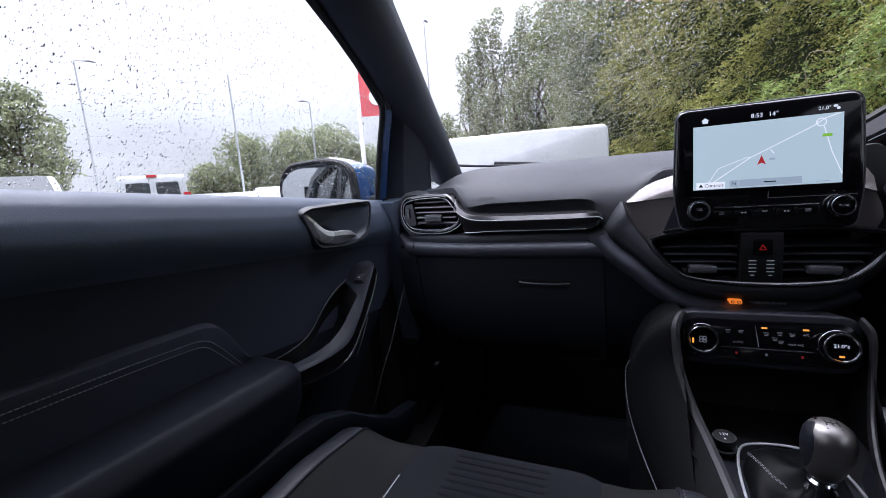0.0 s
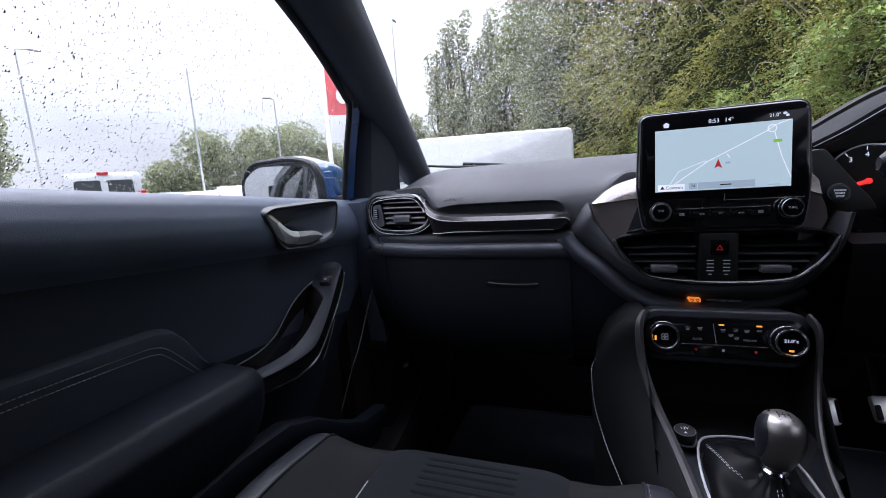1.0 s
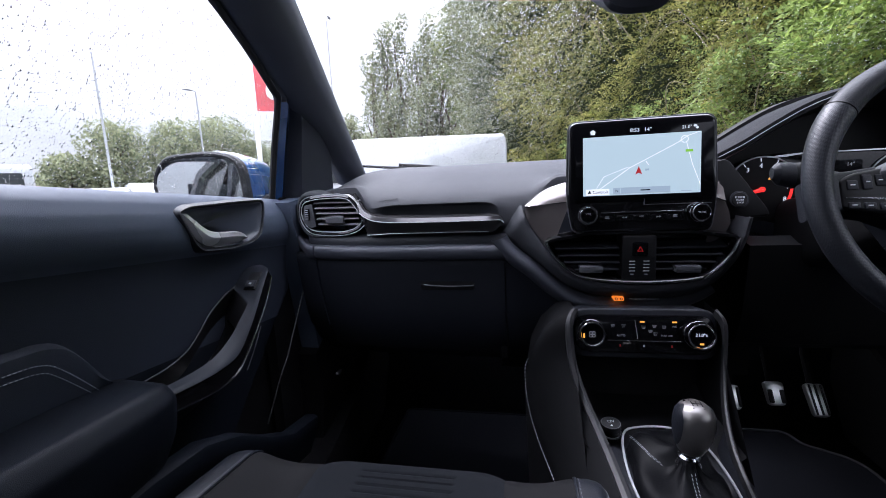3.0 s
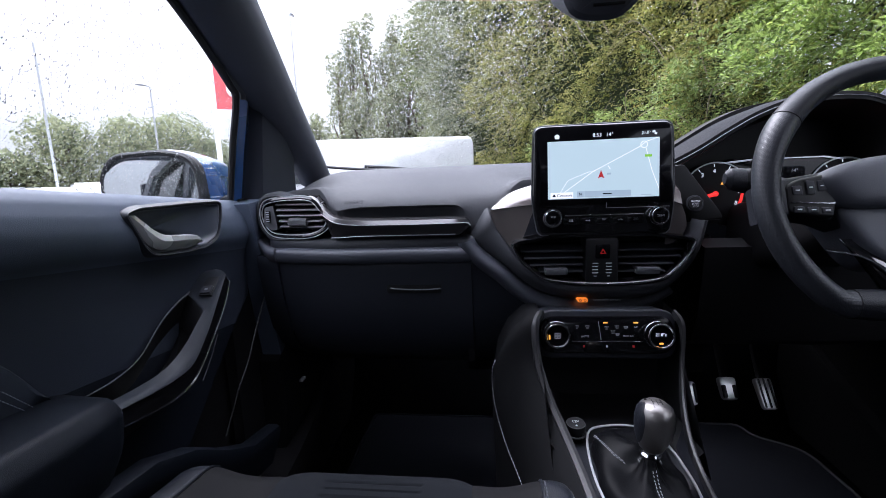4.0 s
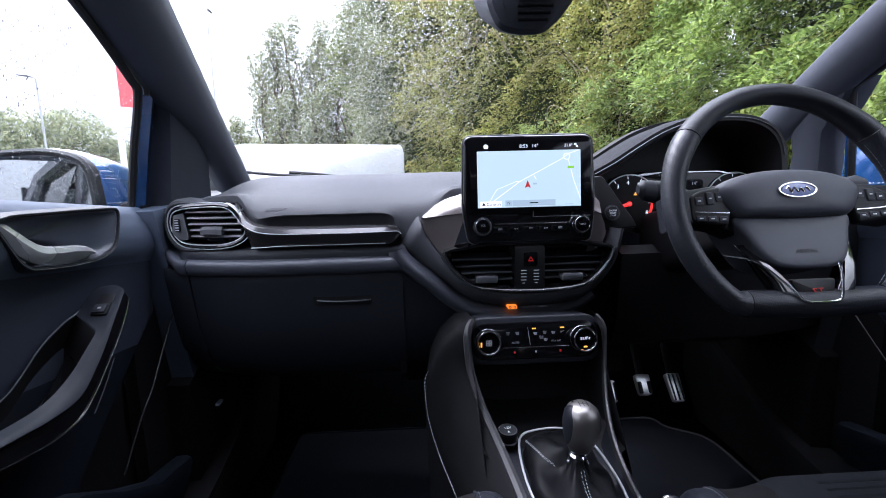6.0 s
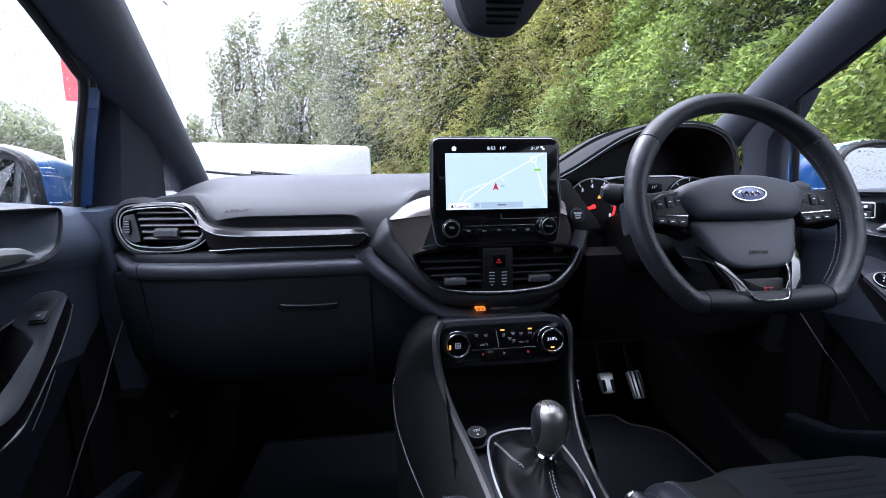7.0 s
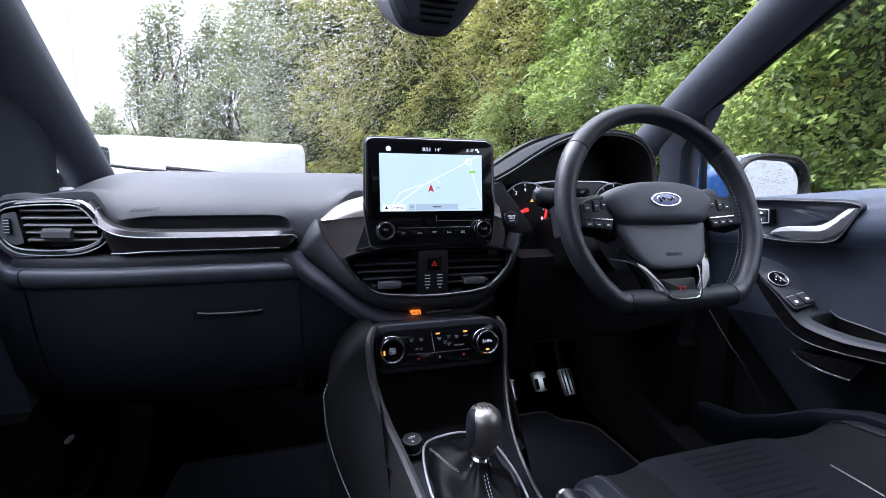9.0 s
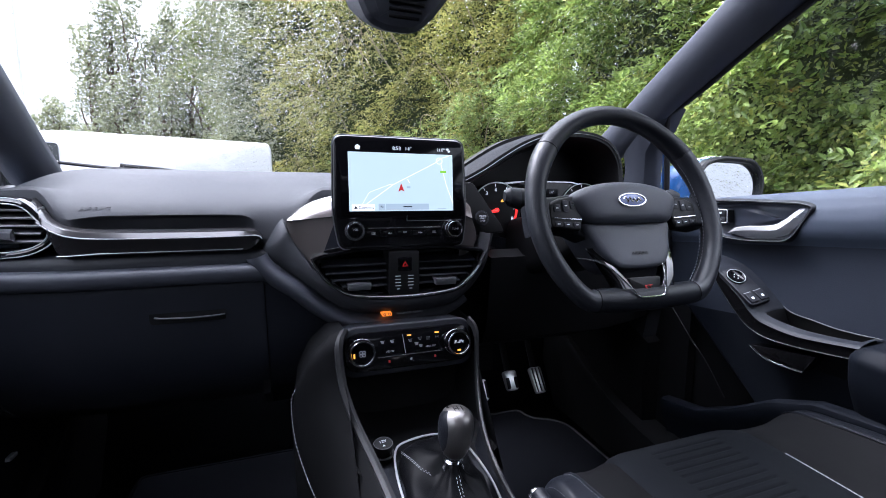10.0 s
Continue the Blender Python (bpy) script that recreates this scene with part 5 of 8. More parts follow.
badge = part("badge", bm, surface("badge_blue", (0.01, 0.03, 0.14), 0.2, 0.2, coat=0.8), wheel, "blue oval badge with a chrome rim")
bm = B()
tube(bm, [HM @ Vector((p.x, p.y, 0.0448)) for p in oval(0, 0.0235, 0.0262, 0.0105, 36)], 0.0013, 6, True)
part("badge_rim", bm, CHROME, badge, "chrome rim")
bm = B()
tube(bm, curve([HM @ Vector((x, 0.0235 + dy, 0.0452)) for x, dy in ((-0.018, 0.001), (-0.013, 0.005), (-0.010, -0.004), (-0.005, 0.003), (0.0, -0.003), (0.004, 0.002), (0.008, -0.003), (0.012, 0.003), (0.017, -0.002))], 5), 0.0011, 5)
part("badge_flourish", bm, CHROME, badge, "silver flourish")
lettering("AIRBAG", 0.0090, HM @ pose(0, -0.062, 0.0382), EMBOSS, wheel, label="moulded lettering", depth=0.0008)
for s in (-1, 1):
    bm = B()
    for q in (0.0, 0.004, 0.008):
        slab(bm, rect(s * 0.062 - 0.0055 + q * 0.4, 0.018 + q, s * 0.062 + 0.0055 - q * 0.4, 0.0195 + q), "z", 0.03, 0.0415, 0, 2, HM)
    part("horn_mark", bm, DARK, wheel)
    bm = B()
    rows = []
    for x, y0, y1, z in ((0.070, -0.035, 0.045, 0.012), (0.100, -0.020, 0.042, 0.014), (0.130, -0.014, 0.036, 0.020), (0.166, -0.020, 0.030, 0.032)):
        o = rounded([(y0, -0.018), (y1, -0.018), (y1, z + 0.004), (y0, z + 0.004)], 0.006, 3)
        rows.append([HM @ Vector((s * x, q.x, q.y)) for q in o])
    loft(bm, rows)
    spoke = part("side_spoke", bm, HARD, wheel)
    pod = rounded([(s * 0.092, 0.037), (s * 0.128, 0.031), (s * 0.146, 0.022), (s * 0.147, -0.014), (s * 0.094, -0.022), (s * 0.086, 0.006)], 0.006, 3)
    PM = HM @ pose(0, 0, 0.012)
    bm = B()
    slab(bm, pod, "z", -0.002, 0.018, 0.004, 3, PM)
    pod_ob = part("button_pod", bm, DARK, wheel, "black control pod")
    for k, (x, y, w, h) in enumerate(((0.103, 0.020, 0.010, 0.014), (0.117, 0.018, 0.010, 0.018), (0.132, 0.015, 0.012, 0.012), (0.101, -0.012, 0.013, 0.008), (0.117, -0.011, 0.013, 0.008), (0.133, -0.010, 0.013, 0.008))):
        bm = B()
        slab(bm, rounded(rect(s * x - w / 2, y - h / 2, s * x + w / 2, y + h / 2), 0.0015, 2), "z", 0.012, 0.0205 if k == 1 else 0.0192, 0.0012, 2, PM)
        bt = part("button", bm, HARD, pod_ob)
        bm = B()
        slab(bm, rect(s * x - w * 0.2, y - 0.0006, s * x + w * 0.2, y + 0.0006), "z", 0.019, 0.0210 if k == 1 else 0.0196, 0, 2, PM)
        part("mark", bm, LINEWHITE, bt)
    bm = B()
    tube(bm, curve([PM @ Vector((s * x, y, 0.0188)) for x, y in ((0.092, -0.0035), (0.113, -0.0025), (0.141, -0.0005))], 5), 0.0011, 6)
    part("pod_line", bm, CHROME, pod_ob, "silver line")
# lower spoke: forked, with a bright rim
for s in (-1, 1):
    bm = B()
    rows = []
    for x, y, w, z in ((0.074, -0.052, 0.010, -0.022), (0.060, -0.082, 0.010, -0.004), (0.046, -0.108, 0.011, 0.004), (0.036, -0.128, 0.014, 0.004)):
        rows.append([WM @ Vector((s * x + q.x, y, q.y)) for q in rounded(rect(-w, -0.014, w, z + 0.006), 0.005, 3)])
    loft(bm, rows)
    part("lower_spoke", bm, PIANO, wheel)
bm = B()
slab(bm, rounded([(-0.036, -0.104), (0.028, -0.104), (0.020, -0.133), (-0.024, -0.133)], 0.006, 3), "z", -0.02, 0.0100, 0.003, 2, WM)
part("spoke_web", bm, DARK, wheel, "black web")
bm = B()
tube(bm, curve([WM @ Vector(p) for p in ((-0.106, -0.066, -0.010), (-0.080, -0.074, -0.002), (-0.062, -0.088, 0.006), (-0.045, -0.112, 0.014), (-0.034, -0.127, 0.017), (-0.026, -0.1345, 0.018), (0.0, -0.136, 0.018), (0.016, -0.1345, 0.018), (0.024, -0.128, 0.017), (0.033, -0.106, 0.013), (0.040, -0.086, 0.006), (0.036, -0.078, 0.002))], 6), 0.0017, 8, flat=0.8)
part("bright_loop", bm, CHROME, wheel, "satin chrome spoke trim")
lettering("ST", 0.014, WM @ pose(-0.001, -0.1225, 0.0106), REDPRINT, wheel, label="red letters", depth=0.0006)

# ---- centre console ----
console = thing("centre_console", (0, 0.5, 0.28), "black centre console with soft knee pads and an open tray", "centre console")
RAIL_L = curve([(-0.106, 0.620, 0.788), (-0.116, 0.604, 0.770), (-0.113, 0.592, 0.715), (-0.100, 0.560, 0.670), (-0.084, 0.515, 0.640), (-0.073, 0.465, 0.622), (-0.066, 0.40, 0.612), (-0.062, 0.25, 0.608), (-0.062, -0.2, 0.608)], 5)
RAIL_R = curve([(0.104, 0.620, 0.788), (0.111, 0.604, 0.770), (0.108, 0.592, 0.715), (0.098, 0.560, 0.670), (0.088, 0.515, 0.640), (0.082, 0.465, 0.622), (0.078, 0.40, 0.612), (0.075, 0.25, 0.608), (0.075, -0.2, 0.608)], 5)
for rail, s in ((RAIL_L, -1), (RAIL_R, 1)):
    bm = B()
    rows = []
    for p in rail:
        g = 1.0 if s < 0 else 0.5
        rows.append([(p.x - s * 0.006 * g, p.y + 0.004, p.z - 0.012), (p.x - s * 0.0055 * g, p.y - 0.003, p.z - 0.001), (p.x, p.y - 0.006 * g, p.z + 0.001), (p.x + s * 0.0055 * g, p.y - 0.003, p.z - 0.002), (p.x + s * 0.007 * g, p.y + 0.004, p.z - 0.014)])
    loft(bm, rows)
    part("rail", bm, RAILGREY, console, "satin grey edge rail")
    # flank: falls outwards from the rail down to the carpet
    bm = B()
    rows = []
    for p in rail:
        k = smoothstep(0.40, 0.62, p.y)
        w = (0.042 + 0.030 * k) if s < 0 else 0.014
        y = p.y
        rows.append([(p.x, y, p.z - 0.003), (p.x + s * w * 0.30, y + 0.004, p.z - 0.010), (p.x + s * (w * 0.66), y + 0.02 * k, p.z - 0.040), (p.x + s * w * 0.92, y + 0.035 * k, p.z - 0.085), (p.x + s * (w + 0.001), y + 0.045 * k, p.z - 0.13), (p.x + s * (w - 0.004), y + 0.05 * k, 0.44), (p.x + s * (w + 0.01), y + 0.05 * k, 0.27)])
    front = rows[0]
    rows.insert(0, [(q[0] + s * 0.004, q[1] + 0.06, q[2]) for q in front])
    loft(bm, rows, closed=False, caps=False)
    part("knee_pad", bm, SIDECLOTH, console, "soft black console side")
    if s < 0:
        line = []
        for p in rail[:34]:
            k = smoothstep(0.40, 0.62, p.y)
            w = 0.042 + 0.030 * k
            line.append((p.x - (w * 0.99 + 0.001 + 0.010 * (1 - k)), p.y + 0.037 * k - 0.002, p.z - 0.100))
        stitches(line, 0.0062, 0.0042, 0.0008, THREAD, console, label="pale thread")
# tray and gear plate
bm = B()
rows = []
for a, b in zip(RAIL_L, RAIL_R):
    z = min(a.z - 0.020, 0.598)
    rows.append([(a.x + 0.004, a.y + 0.006, a.z - 0.006), (a.x + 0.008, a.y + 0.014, z + 0.004), (a.x + 0.014, a.y + 0.02, z), ((a.x + b.x) / 2, a.y + 0.024, z), (b.x - 0.014, b.y + 0.02, z), (b.x - 0.008, b.y + 0.014, z + 0.004), (b.x - 0.004, b.y + 0.006, b.z - 0.006)])
rows = [r for r in rows if r[2][1] < 0.545]
loft(bm, rows, closed=False, caps=False)
part("gear_plate", bm, HARD, console, "black gear surround")
bm = B()
rows = []
for y, z in ((0.50, 0.594), (0.56, 0.597), (0.64, 0.597), (0.675, 0.612), (0.685, 0.66), (0.68, 0.72)):
    rows.append([(x, y, z + 0.03 * (abs(x) / 0.105) ** 6) for x in np.linspace(-0.105, 0.102, 13)])
loft(bm, rows, closed=False, caps=False)
for s in (-1, 1):
    loft(bm, [[(s * 0.104, 0.48, 0.59), (s * 0.106, 0.68, 0.59)], [(s * 0.106, 0.53, 0.65), (s * 0.108, 0.69, 0.66)], [(s * 0.108, 0.60, 0.73), (s * 0.108, 0.69, 0.73)]], closed=False, caps=False)
part("tray", bm, DARK, console, "deep black storage tray")
# climate panel
climate = thing("climate_panel", (0, 0.61, 0.71), "black climate control panel with two chrome-ringed dials", "climate panel")
CP = pose(-0.0015, 0.612, 0.748, -10, 0, 0)
bm = B()
slab(bm, rounded(rect(-0.111, -0.040, 0.109, 0.040), 0.026, 6), "y", 0.06, 0.004, 0.004, 3, CP)
part("surround", bm, HARD, climate)
bm = B()
slab(bm, rounded(rect(-0.106, -0.031, 0.104, 0.030), 0.026, 6), "y", 0.01, -0.001, 0.002, 2, CP)
part("face", bm, SCREENBLACK, climate, "gloss black face")
for x, k in ((-0.0795, 0), (0.0795, 1)):
    m = CP @ pose(x, -0.001, 0, 90, 0, 0)
    dial = part("dial", lathe(B(), [(0.0210, -0.004), (0.0210, 0.004), (0.0202, 0.012), (0.0195, 0.0145), (0.0172, 0.0145), (0.0164, 0.012), (0.0001, 0.0118)], m, 40), SCREENBLACK, climate, "round dial")
    bm = B()
    tube(bm, [m @ Vector((0.0184 * math.cos(a), 0.0184 * math.sin(a), 0.0145)) for a in np.linspace(0, 2 * math.pi, 40, endpoint=False)], 0.0017, 6, True)
    tube(bm, [m @ Vector((0.0211 * math.cos(a), 0.0211 * math.sin(a), 0.001)) for a in np.linspace(0, 2 * math.pi, 40, endpoint=False)], 0.0009, 6, True)
    part("dial_ring", bm, CHROME, dial, "chrome ring")
    if k:
        lettering("21.0°c", 0.0066, m @ pose(0, 0.002, 0.0121), LITWHITE, dial, depth=0.0002)
        bm = B()
        slab(bm, rounded(rect(-0.003, -0.013, 0.003, -0.0102), 0.0006, 2), "z", 0.0116, 0.0122, 0, 2, m)
        part("lamp", bm, LITAMBER, dial, "amber lamp")
    else:
        bm = B()
        for i in range(4):
            a = math.pi / 4 + math.pi / 2 * i
            ring_slab(bm, oval(0.0032 * math.cos(a), 0.0032 * math.sin(a), 0.0026, 0.0026, 10), oval(0.0032 * math.cos(a), 0.0032 * math.sin(a), 0.0018, 0.0018, 10), "z", 0.0117, 0.0122, 0, m)
        part("fan_symbol", bm, LITDIM, dial, "white fan symbol")
        bm = B()
        slab(bm, rounded(rect(-0.0140, -0.006, -0.0114, 0.0015), 0.0008, 2), "z", 0.0116, 0.0122, 0, 2, m)
        part("lamp", bm, LITAMBER, dial, "amber lamp")
bm = B()
slab(bm, rect(-0.055, -0.0115, 0.055, -0.0100), "y", 0.0, -0.0022, 0.0004, 2, CP)
part("silver_line", bm, CHROME, climate, "thin silver line")
CM = CP @ pose(0, -0.0014, 0, 90, 0, 0)
for words, x, z, sz in (("AUTO", -0.034, -0.003, 0.0046), ("MAX A/C", 0.034, -0.002, 0.0042), ("A/C", 0.0455, 0.0125, 0.0042)):
    lettering(words, sz, CM @ pose(x, z, 0), PRINT, climate, depth=0.0001)
for x, z in ((-0.046, 0.014), (-0.030, 0.014), (0.000, 0.0125), (0.030, 0.013), (0.016, 0.014), (0.010, 0.006), (0.017, 0.002)):
    bm = B()
    for q in range(3):
        slab(bm, rect(x - 0.0033 + 0.0006 * q, z - 0.0018 * q, x + 0.0033 - 0.0006 * q, z + 0.0006 - 0.0018 * q), "y", 0.0, -0.0015, 0, 2, CP)
    part("symbol", bm, PRINT, climate, smooth=False)
for x, z in ((-0.002, 0.0195), (0.0455, 0.0195)):
    bm = B()
    slab(bm, rounded(rect(x - 0.0035, z - 0.0012, x + 0.0035, z + 0.0012), 0.0005, 2), "y", 0.0, -0.0018, 0, 2, CP)
    part("lamp", bm, LITAMBER, climate, "amber lamp", smooth=False)
bm = B()
slab(bm, [(-0.013, 0.022), (-0.0125, 0.022), (-0.0085, -0.008), (-0.0095, -0.008)], "y", 0.0, -0.0015, 0, 2, CP)
part("divider", bm, PRINT, climate, smooth=False)
for x, mt in ((-0.036, REDPRINT), (0.0, PRINT), (0.041, REDPRINT)):
    bm = B()
    slab(bm, rounded(rect(x - 0.0015, -0.0205, x + 0.0015, -0.017), 0.0005, 2), "y", 0.0, -0.0016, 0, 2, CP)
    part("seat_heat_mark", bm, mt, climate, smooth=False)

# 12 V socket
socket = thing("power_socket", (-0.060, 0.552, 0.600), "round black 12 V socket cap with a chrome ring", "power socket")
m = pose(-0.060, 0.555, 0.612, 6, 0, 0) @ Matrix.Diagonal((0.93, 0.93, 1.0, 1))
part("body", lathe(B(), [(0.0125, -0.02), (0.0125, 0.004), (0.0160, 0.006), (0.0160, 0.012), (0.0150, 0.0145), (0.0125, 0.015), (0.0001, 0.0145)], m, 32), RUBBER, socket)
bm = B()
tube(bm, [m @ Vector((0.0148 * math.cos(a), 0.0148 * math.sin(a), 0.0142)) for a in np.linspace(0, 2 * math.pi, 32, endpoint=False)], 0.0007, 6, True)
tube(bm, [m @ Vector((0.0165 * math.cos(a), 0.0165 * math.sin(a), -0.002)) for a in np.linspace(0, 2 * math.pi, 32, endpoint=False)], 0.0015, 6, True)
part("ring", bm, SATIN, socket, "chrome ring")
lettering("12V", 0.0080, m @ pose(0, 0.003, 0.0152, 0, 0, 8), LINEWHITE, socket, depth=0.0002)
bm = B()
slab(bm, [(-0.0022, -0.0085), (0.0022, -0.0085), (0, -0.0050)], "z", 0.0145, 0.0155, 0, 2, m)
part("arrow_mark", bm, LINEWHITE, socket, smooth=False)

# gear lever
gear = thing("gear_lever", (0.03, 0.47, 0.60), "gear lever with a gunmetal knob and stitched leather gaiter", "gear lever")
base = [Vector(p) for p in ((-0.040, 0.545), (-0.051, 0.47), (-0.047, 0.40), (-0.02, 0.36), (0.035, 0.36), (0.056, 0.40), (0.064, 0.47), (0.058, 0.54), (0.030, 0.568), (-0.014, 0.566))]
base = curve(base, 4, True)
bm = B()
tube(bm, [(p.x + (p.x - 0.008) * 0.06, p.y + (p.y - 0.465) * 0.04, 0.6125) for p in base], 0.0017, 10, True)
part("gaiter_ring", bm, SILVERTRIM, gear, "satin chrome gaiter ring")
top = Vector((0.020, 0.471, 0.62))
bm = B()
rows = []
for k, (f, h) in enumerate(((0.0, 0.598), (0.05, 0.611), (0.12, 0.616), (0.24, 0.617), (0.38, 0.617), (0.52, 0.618), (0.64, 0.621), (0.73, 0.626), (0.79, 0.632), (0.80, 0.636))):
    ring = []
    for i, p in enumerate(base):
        c = Vector((top.x, top.y))
        q = p + (p - c).normalized() * -0.004 + (c - p) * f
        a = 2 * math.pi * i / len(base)
        fold = 0.004 * math.sin(4 * a + 0.8) * math.sin(math.pi * min(1, f * 1.05)) + 0.002 * math.sin(9 * a + 7 * f)
        q = q + (q - c).normalized() * fold * (f < 0.85)
        ring.append((q.x, q.y, h + (0.014 * smoothstep(0.46, 0.54, p.y) + fold * 0.8) * math.sin(math.pi * min(1, f))))
    rows.append(ring)
loft(bm, rows)
part("gaiter", bm, GAITER, gear, "creased black leather gaiter", angle=70)
for first, step_, last in ((14, 0, 8), (0, 1, 6)):
    for d in (-0.0020, 0.0020):
        line = []
        for j, r in enumerate(rows[1:last]):
            i = first + step_ * j
            p, q = Vector(r[i]), Vector(r[(i + 1) % len(base)])
            line.append(p + (q - p).normalized() * d + Vector((0, 0, 0.0012)) + (p - Vector((top.x, top.y, p.z))).normalized() * 0.001)
        stitches(line, 0.0050, 0.0030, 0.0005, THREAD, gear, label="pale thread")
gm = pose(0.020, 0.472, 0.622, 4, 3, 0) @ Matrix.Diagonal((0.92, 0.92, 0.95, 1))
part("collar", lathe(B(), [(0.0165, 0.0), (0.0170, 0.003), (0.0150, 0.006), (0.0135, 0.009), (0.0150, 0.012), (0.0150, 0.015), (0.0125, 0.018), (0.012, 0.026)], gm, 28), CHROME, gear, "chrome collar")
bm = B()
prof = [(0.0125, 0.022), (0.0170, 0.026), (0.0205, 0.034), (0.0240, 0.046), (0.0258, 0.058), (0.0262, 0.068), (0.0250, 0.078), (0.0215, 0.086), (0.0150, 0.0915), (0.007, 0.0935), (0.0001, 0.094)]
lathe(bm, prof, gm @ Matrix.Diagonal((1.0, 1.08, 1.0, 1)), 36)
knob = part("knob", bm, KNOBMETAL, gear, "gunmetal gear knob", angle=60)
for sx in (-1, 1):
    bm = B()
    rows = []
    for r, h in prof[2:-2]:
        a0 = math.acos(min(1, 0.0195 / max(r, 0.0196)))
        rows.append([gm @ Vector((sx * (r + 0.0006) * math.cos(a), (r + 0.0006) * 1.08 * math.sin(a), h)) for a in np.linspace(-a0, a0, 9)])
    loft(bm, rows, closed=False, caps=False)
    part("knob_grip", bm, LEATHER, knob, "black leather side panel")
bm = B()
for x0, y0, x1, y1 in ((-0.006, 0.005, -0.006, -0.005), (0.0, 0.005, 0.0, -0.005), (0.006, 0.005, 0.006, -0.005), (-0.006, 0.0, 0.006, 0.0)):
    box(bm, min(x0, x1) - 0.0005, min(y0, y1) - 0.0005, 0.090, max(x0, x1) + 0.0005, max(y0, y1) + 0.0005, 0.0942, 0, gm)
for words, x, y in (("1", -0.0065, 0.009), ("3", 0.0, 0.009), ("5", 0.0065, 0.009), ("2", -0.0065, -0.009), ("4", 0.0, -0.009), ("6", 0.0065, -0.009), ("R", -0.0125, 0.009)):
    lettering(words, 0.006, gm @ pose(x, y, 0.0918), DARK, knob, "gear_mark", depth=0.0008)
part("gate_mark", bm, DARK, knob, smooth=False)
# handbrake tip between the seats
brake = thing("handbrake", (0.095, 0.32, 0.60), "handbrake lever with a bright button end", "handbrake")
bm = B()
tube(bm, [(0.098, 0.16, 0.605), (0.096, 0.28, 0.622), (0.095, 0.375, 0.634)], [0.013, 0.014, 0.010], 14)
part("grip", bm, LEATHER, brake)
bm = B()
lathe(bm, [(0.0095, 0.0), (0.0102, 0.004), (0.0095, 0.008), (0.006, 0.010), (0.0001, 0.011)], pose(0.094, 0.373, 0.630, -82, 0, 0), 20)
part("button", bm, CHROME, brake, "chrome button end")

# pedals
def pedal(x, y, z, w, h, lean, label, slots):
    th = thing("pedal", (x, y + 0.05, z), label, "pedal", "driver's pedals")
    m = pose(x, y, z, -lean, 0, 0)
    bm = B()
    slab(bm, rounded([(-w * 0.42, -h / 2), (w * 0.42, -h / 2), (w / 2, h / 2), (-w / 2, h / 2)], 0.008, 4), "y", 0.012, -0.001, 0.003, 2, m)
    part("plate", bm, ALLOY, th, "brushed alloy plate")
    for sx, sz, sw, sh in slots:
        bm = B()
        slab(bm, rounded(rect(sx - sw / 2, sz - sh / 2, sx + sw / 2, sz + sh / 2), min(sw, sh) * 0.3, 3), "y", 0.0, -0.004, 0.0015, 2, m)
        part("rubber_stud", bm, RUBBER, th, "black rubber stud")
    bm = B()
    tube(bm, [m @ Vector((0, 0.012, 0.01)), Vector((x, y + 0.06, z + 0.08)), Vector((x, y + 0.10, z + 0.22))], 0.009, 8)
    part("arm", bm, DARK, th)


pedal(0.240, 0.850, 0.528, 0.030, 0.050, 34, "alloy clutch pedal with black rubber studs", [(-0.010, 0, 0.006, 0.040), (0.010, 0, 0.006, 0.040)])
pedal(0.345, 0.900, 0.516, 0.038, 0.050, 34, "alloy brake pedal with black rubber studs", [(-0.0115, -0.007, 0.009, 0.028), (0.0115, -0.007, 0.009, 0.028)])
pedal(0.457, 0.950, 0.480, 0.038, 0.072, 38, "alloy accelerator pedal with black rubber strips", [(-0.011, 0, 0.004, 0.066), (0.0, 0, 0.004, 0.066), (0.011, 0, 0.004, 0.066)])
# floor mats
for s, cx in ((-1, -0.36), (1, 0.40)):
    mat_th = thing("floor_mat", (cx, 0.75, 0.283), "black carpet floor mat with a bound edge", "floor mat", "floor mats")
    bm = B()
    if s > 0:
        # cut back round the pedals
        o = rounded([(cx - 0.17, 0.30), (0.590, 0.30), (0.598, 0.80), (0.600, 1.02), (0.505, 1.075), (0.500, 1.13), (cx - 0.17, 1.13)], [0.05, 0.05, 0.05, 0.05, 0.05, 0.03, 0.05], 5)
    else:
        o = rounded([(cx - 0.20, 0.30), (cx + 0.20, 0.30), (cx + 0.20, 1.135), (cx - 0.20, 1.135)], 0.02, 4)
    slab(bm, o, "z", 0.283, 0.292, 0.003)
    part("mat_body", bm, CARPET, mat_th)
    bm = B()
    tube(bm, [(p.x, p.y, 0.291) for p in o], 0.0045, 6, True)
    part("binding", bm, BINDING if s > 0 else CARPET, mat_th, "bound edge")

# ---- doors ----
def belt(y):
    return 0.986 + (0.713 - y) * 0.075


def panel_x(y, z):
    """How far out the inner skin of a door lies at a place."""
    d = belt(y) - z
    rows = ((-0.02, 0.722), (0.0, 0.712), (0.006, 0.703), (0.016, 0.694), (0.035, 0.685), (0.055, 0.681), (0.072, 0.683), (0.086, 0.689), (0.098, 0.697), (0.120, 0.703), (0.16, 0.706), (0.22, 0.708), (0.30, 0.704), (0.5, 0.69), (0.75, 0.685))
    return lerp_table(rows, d)


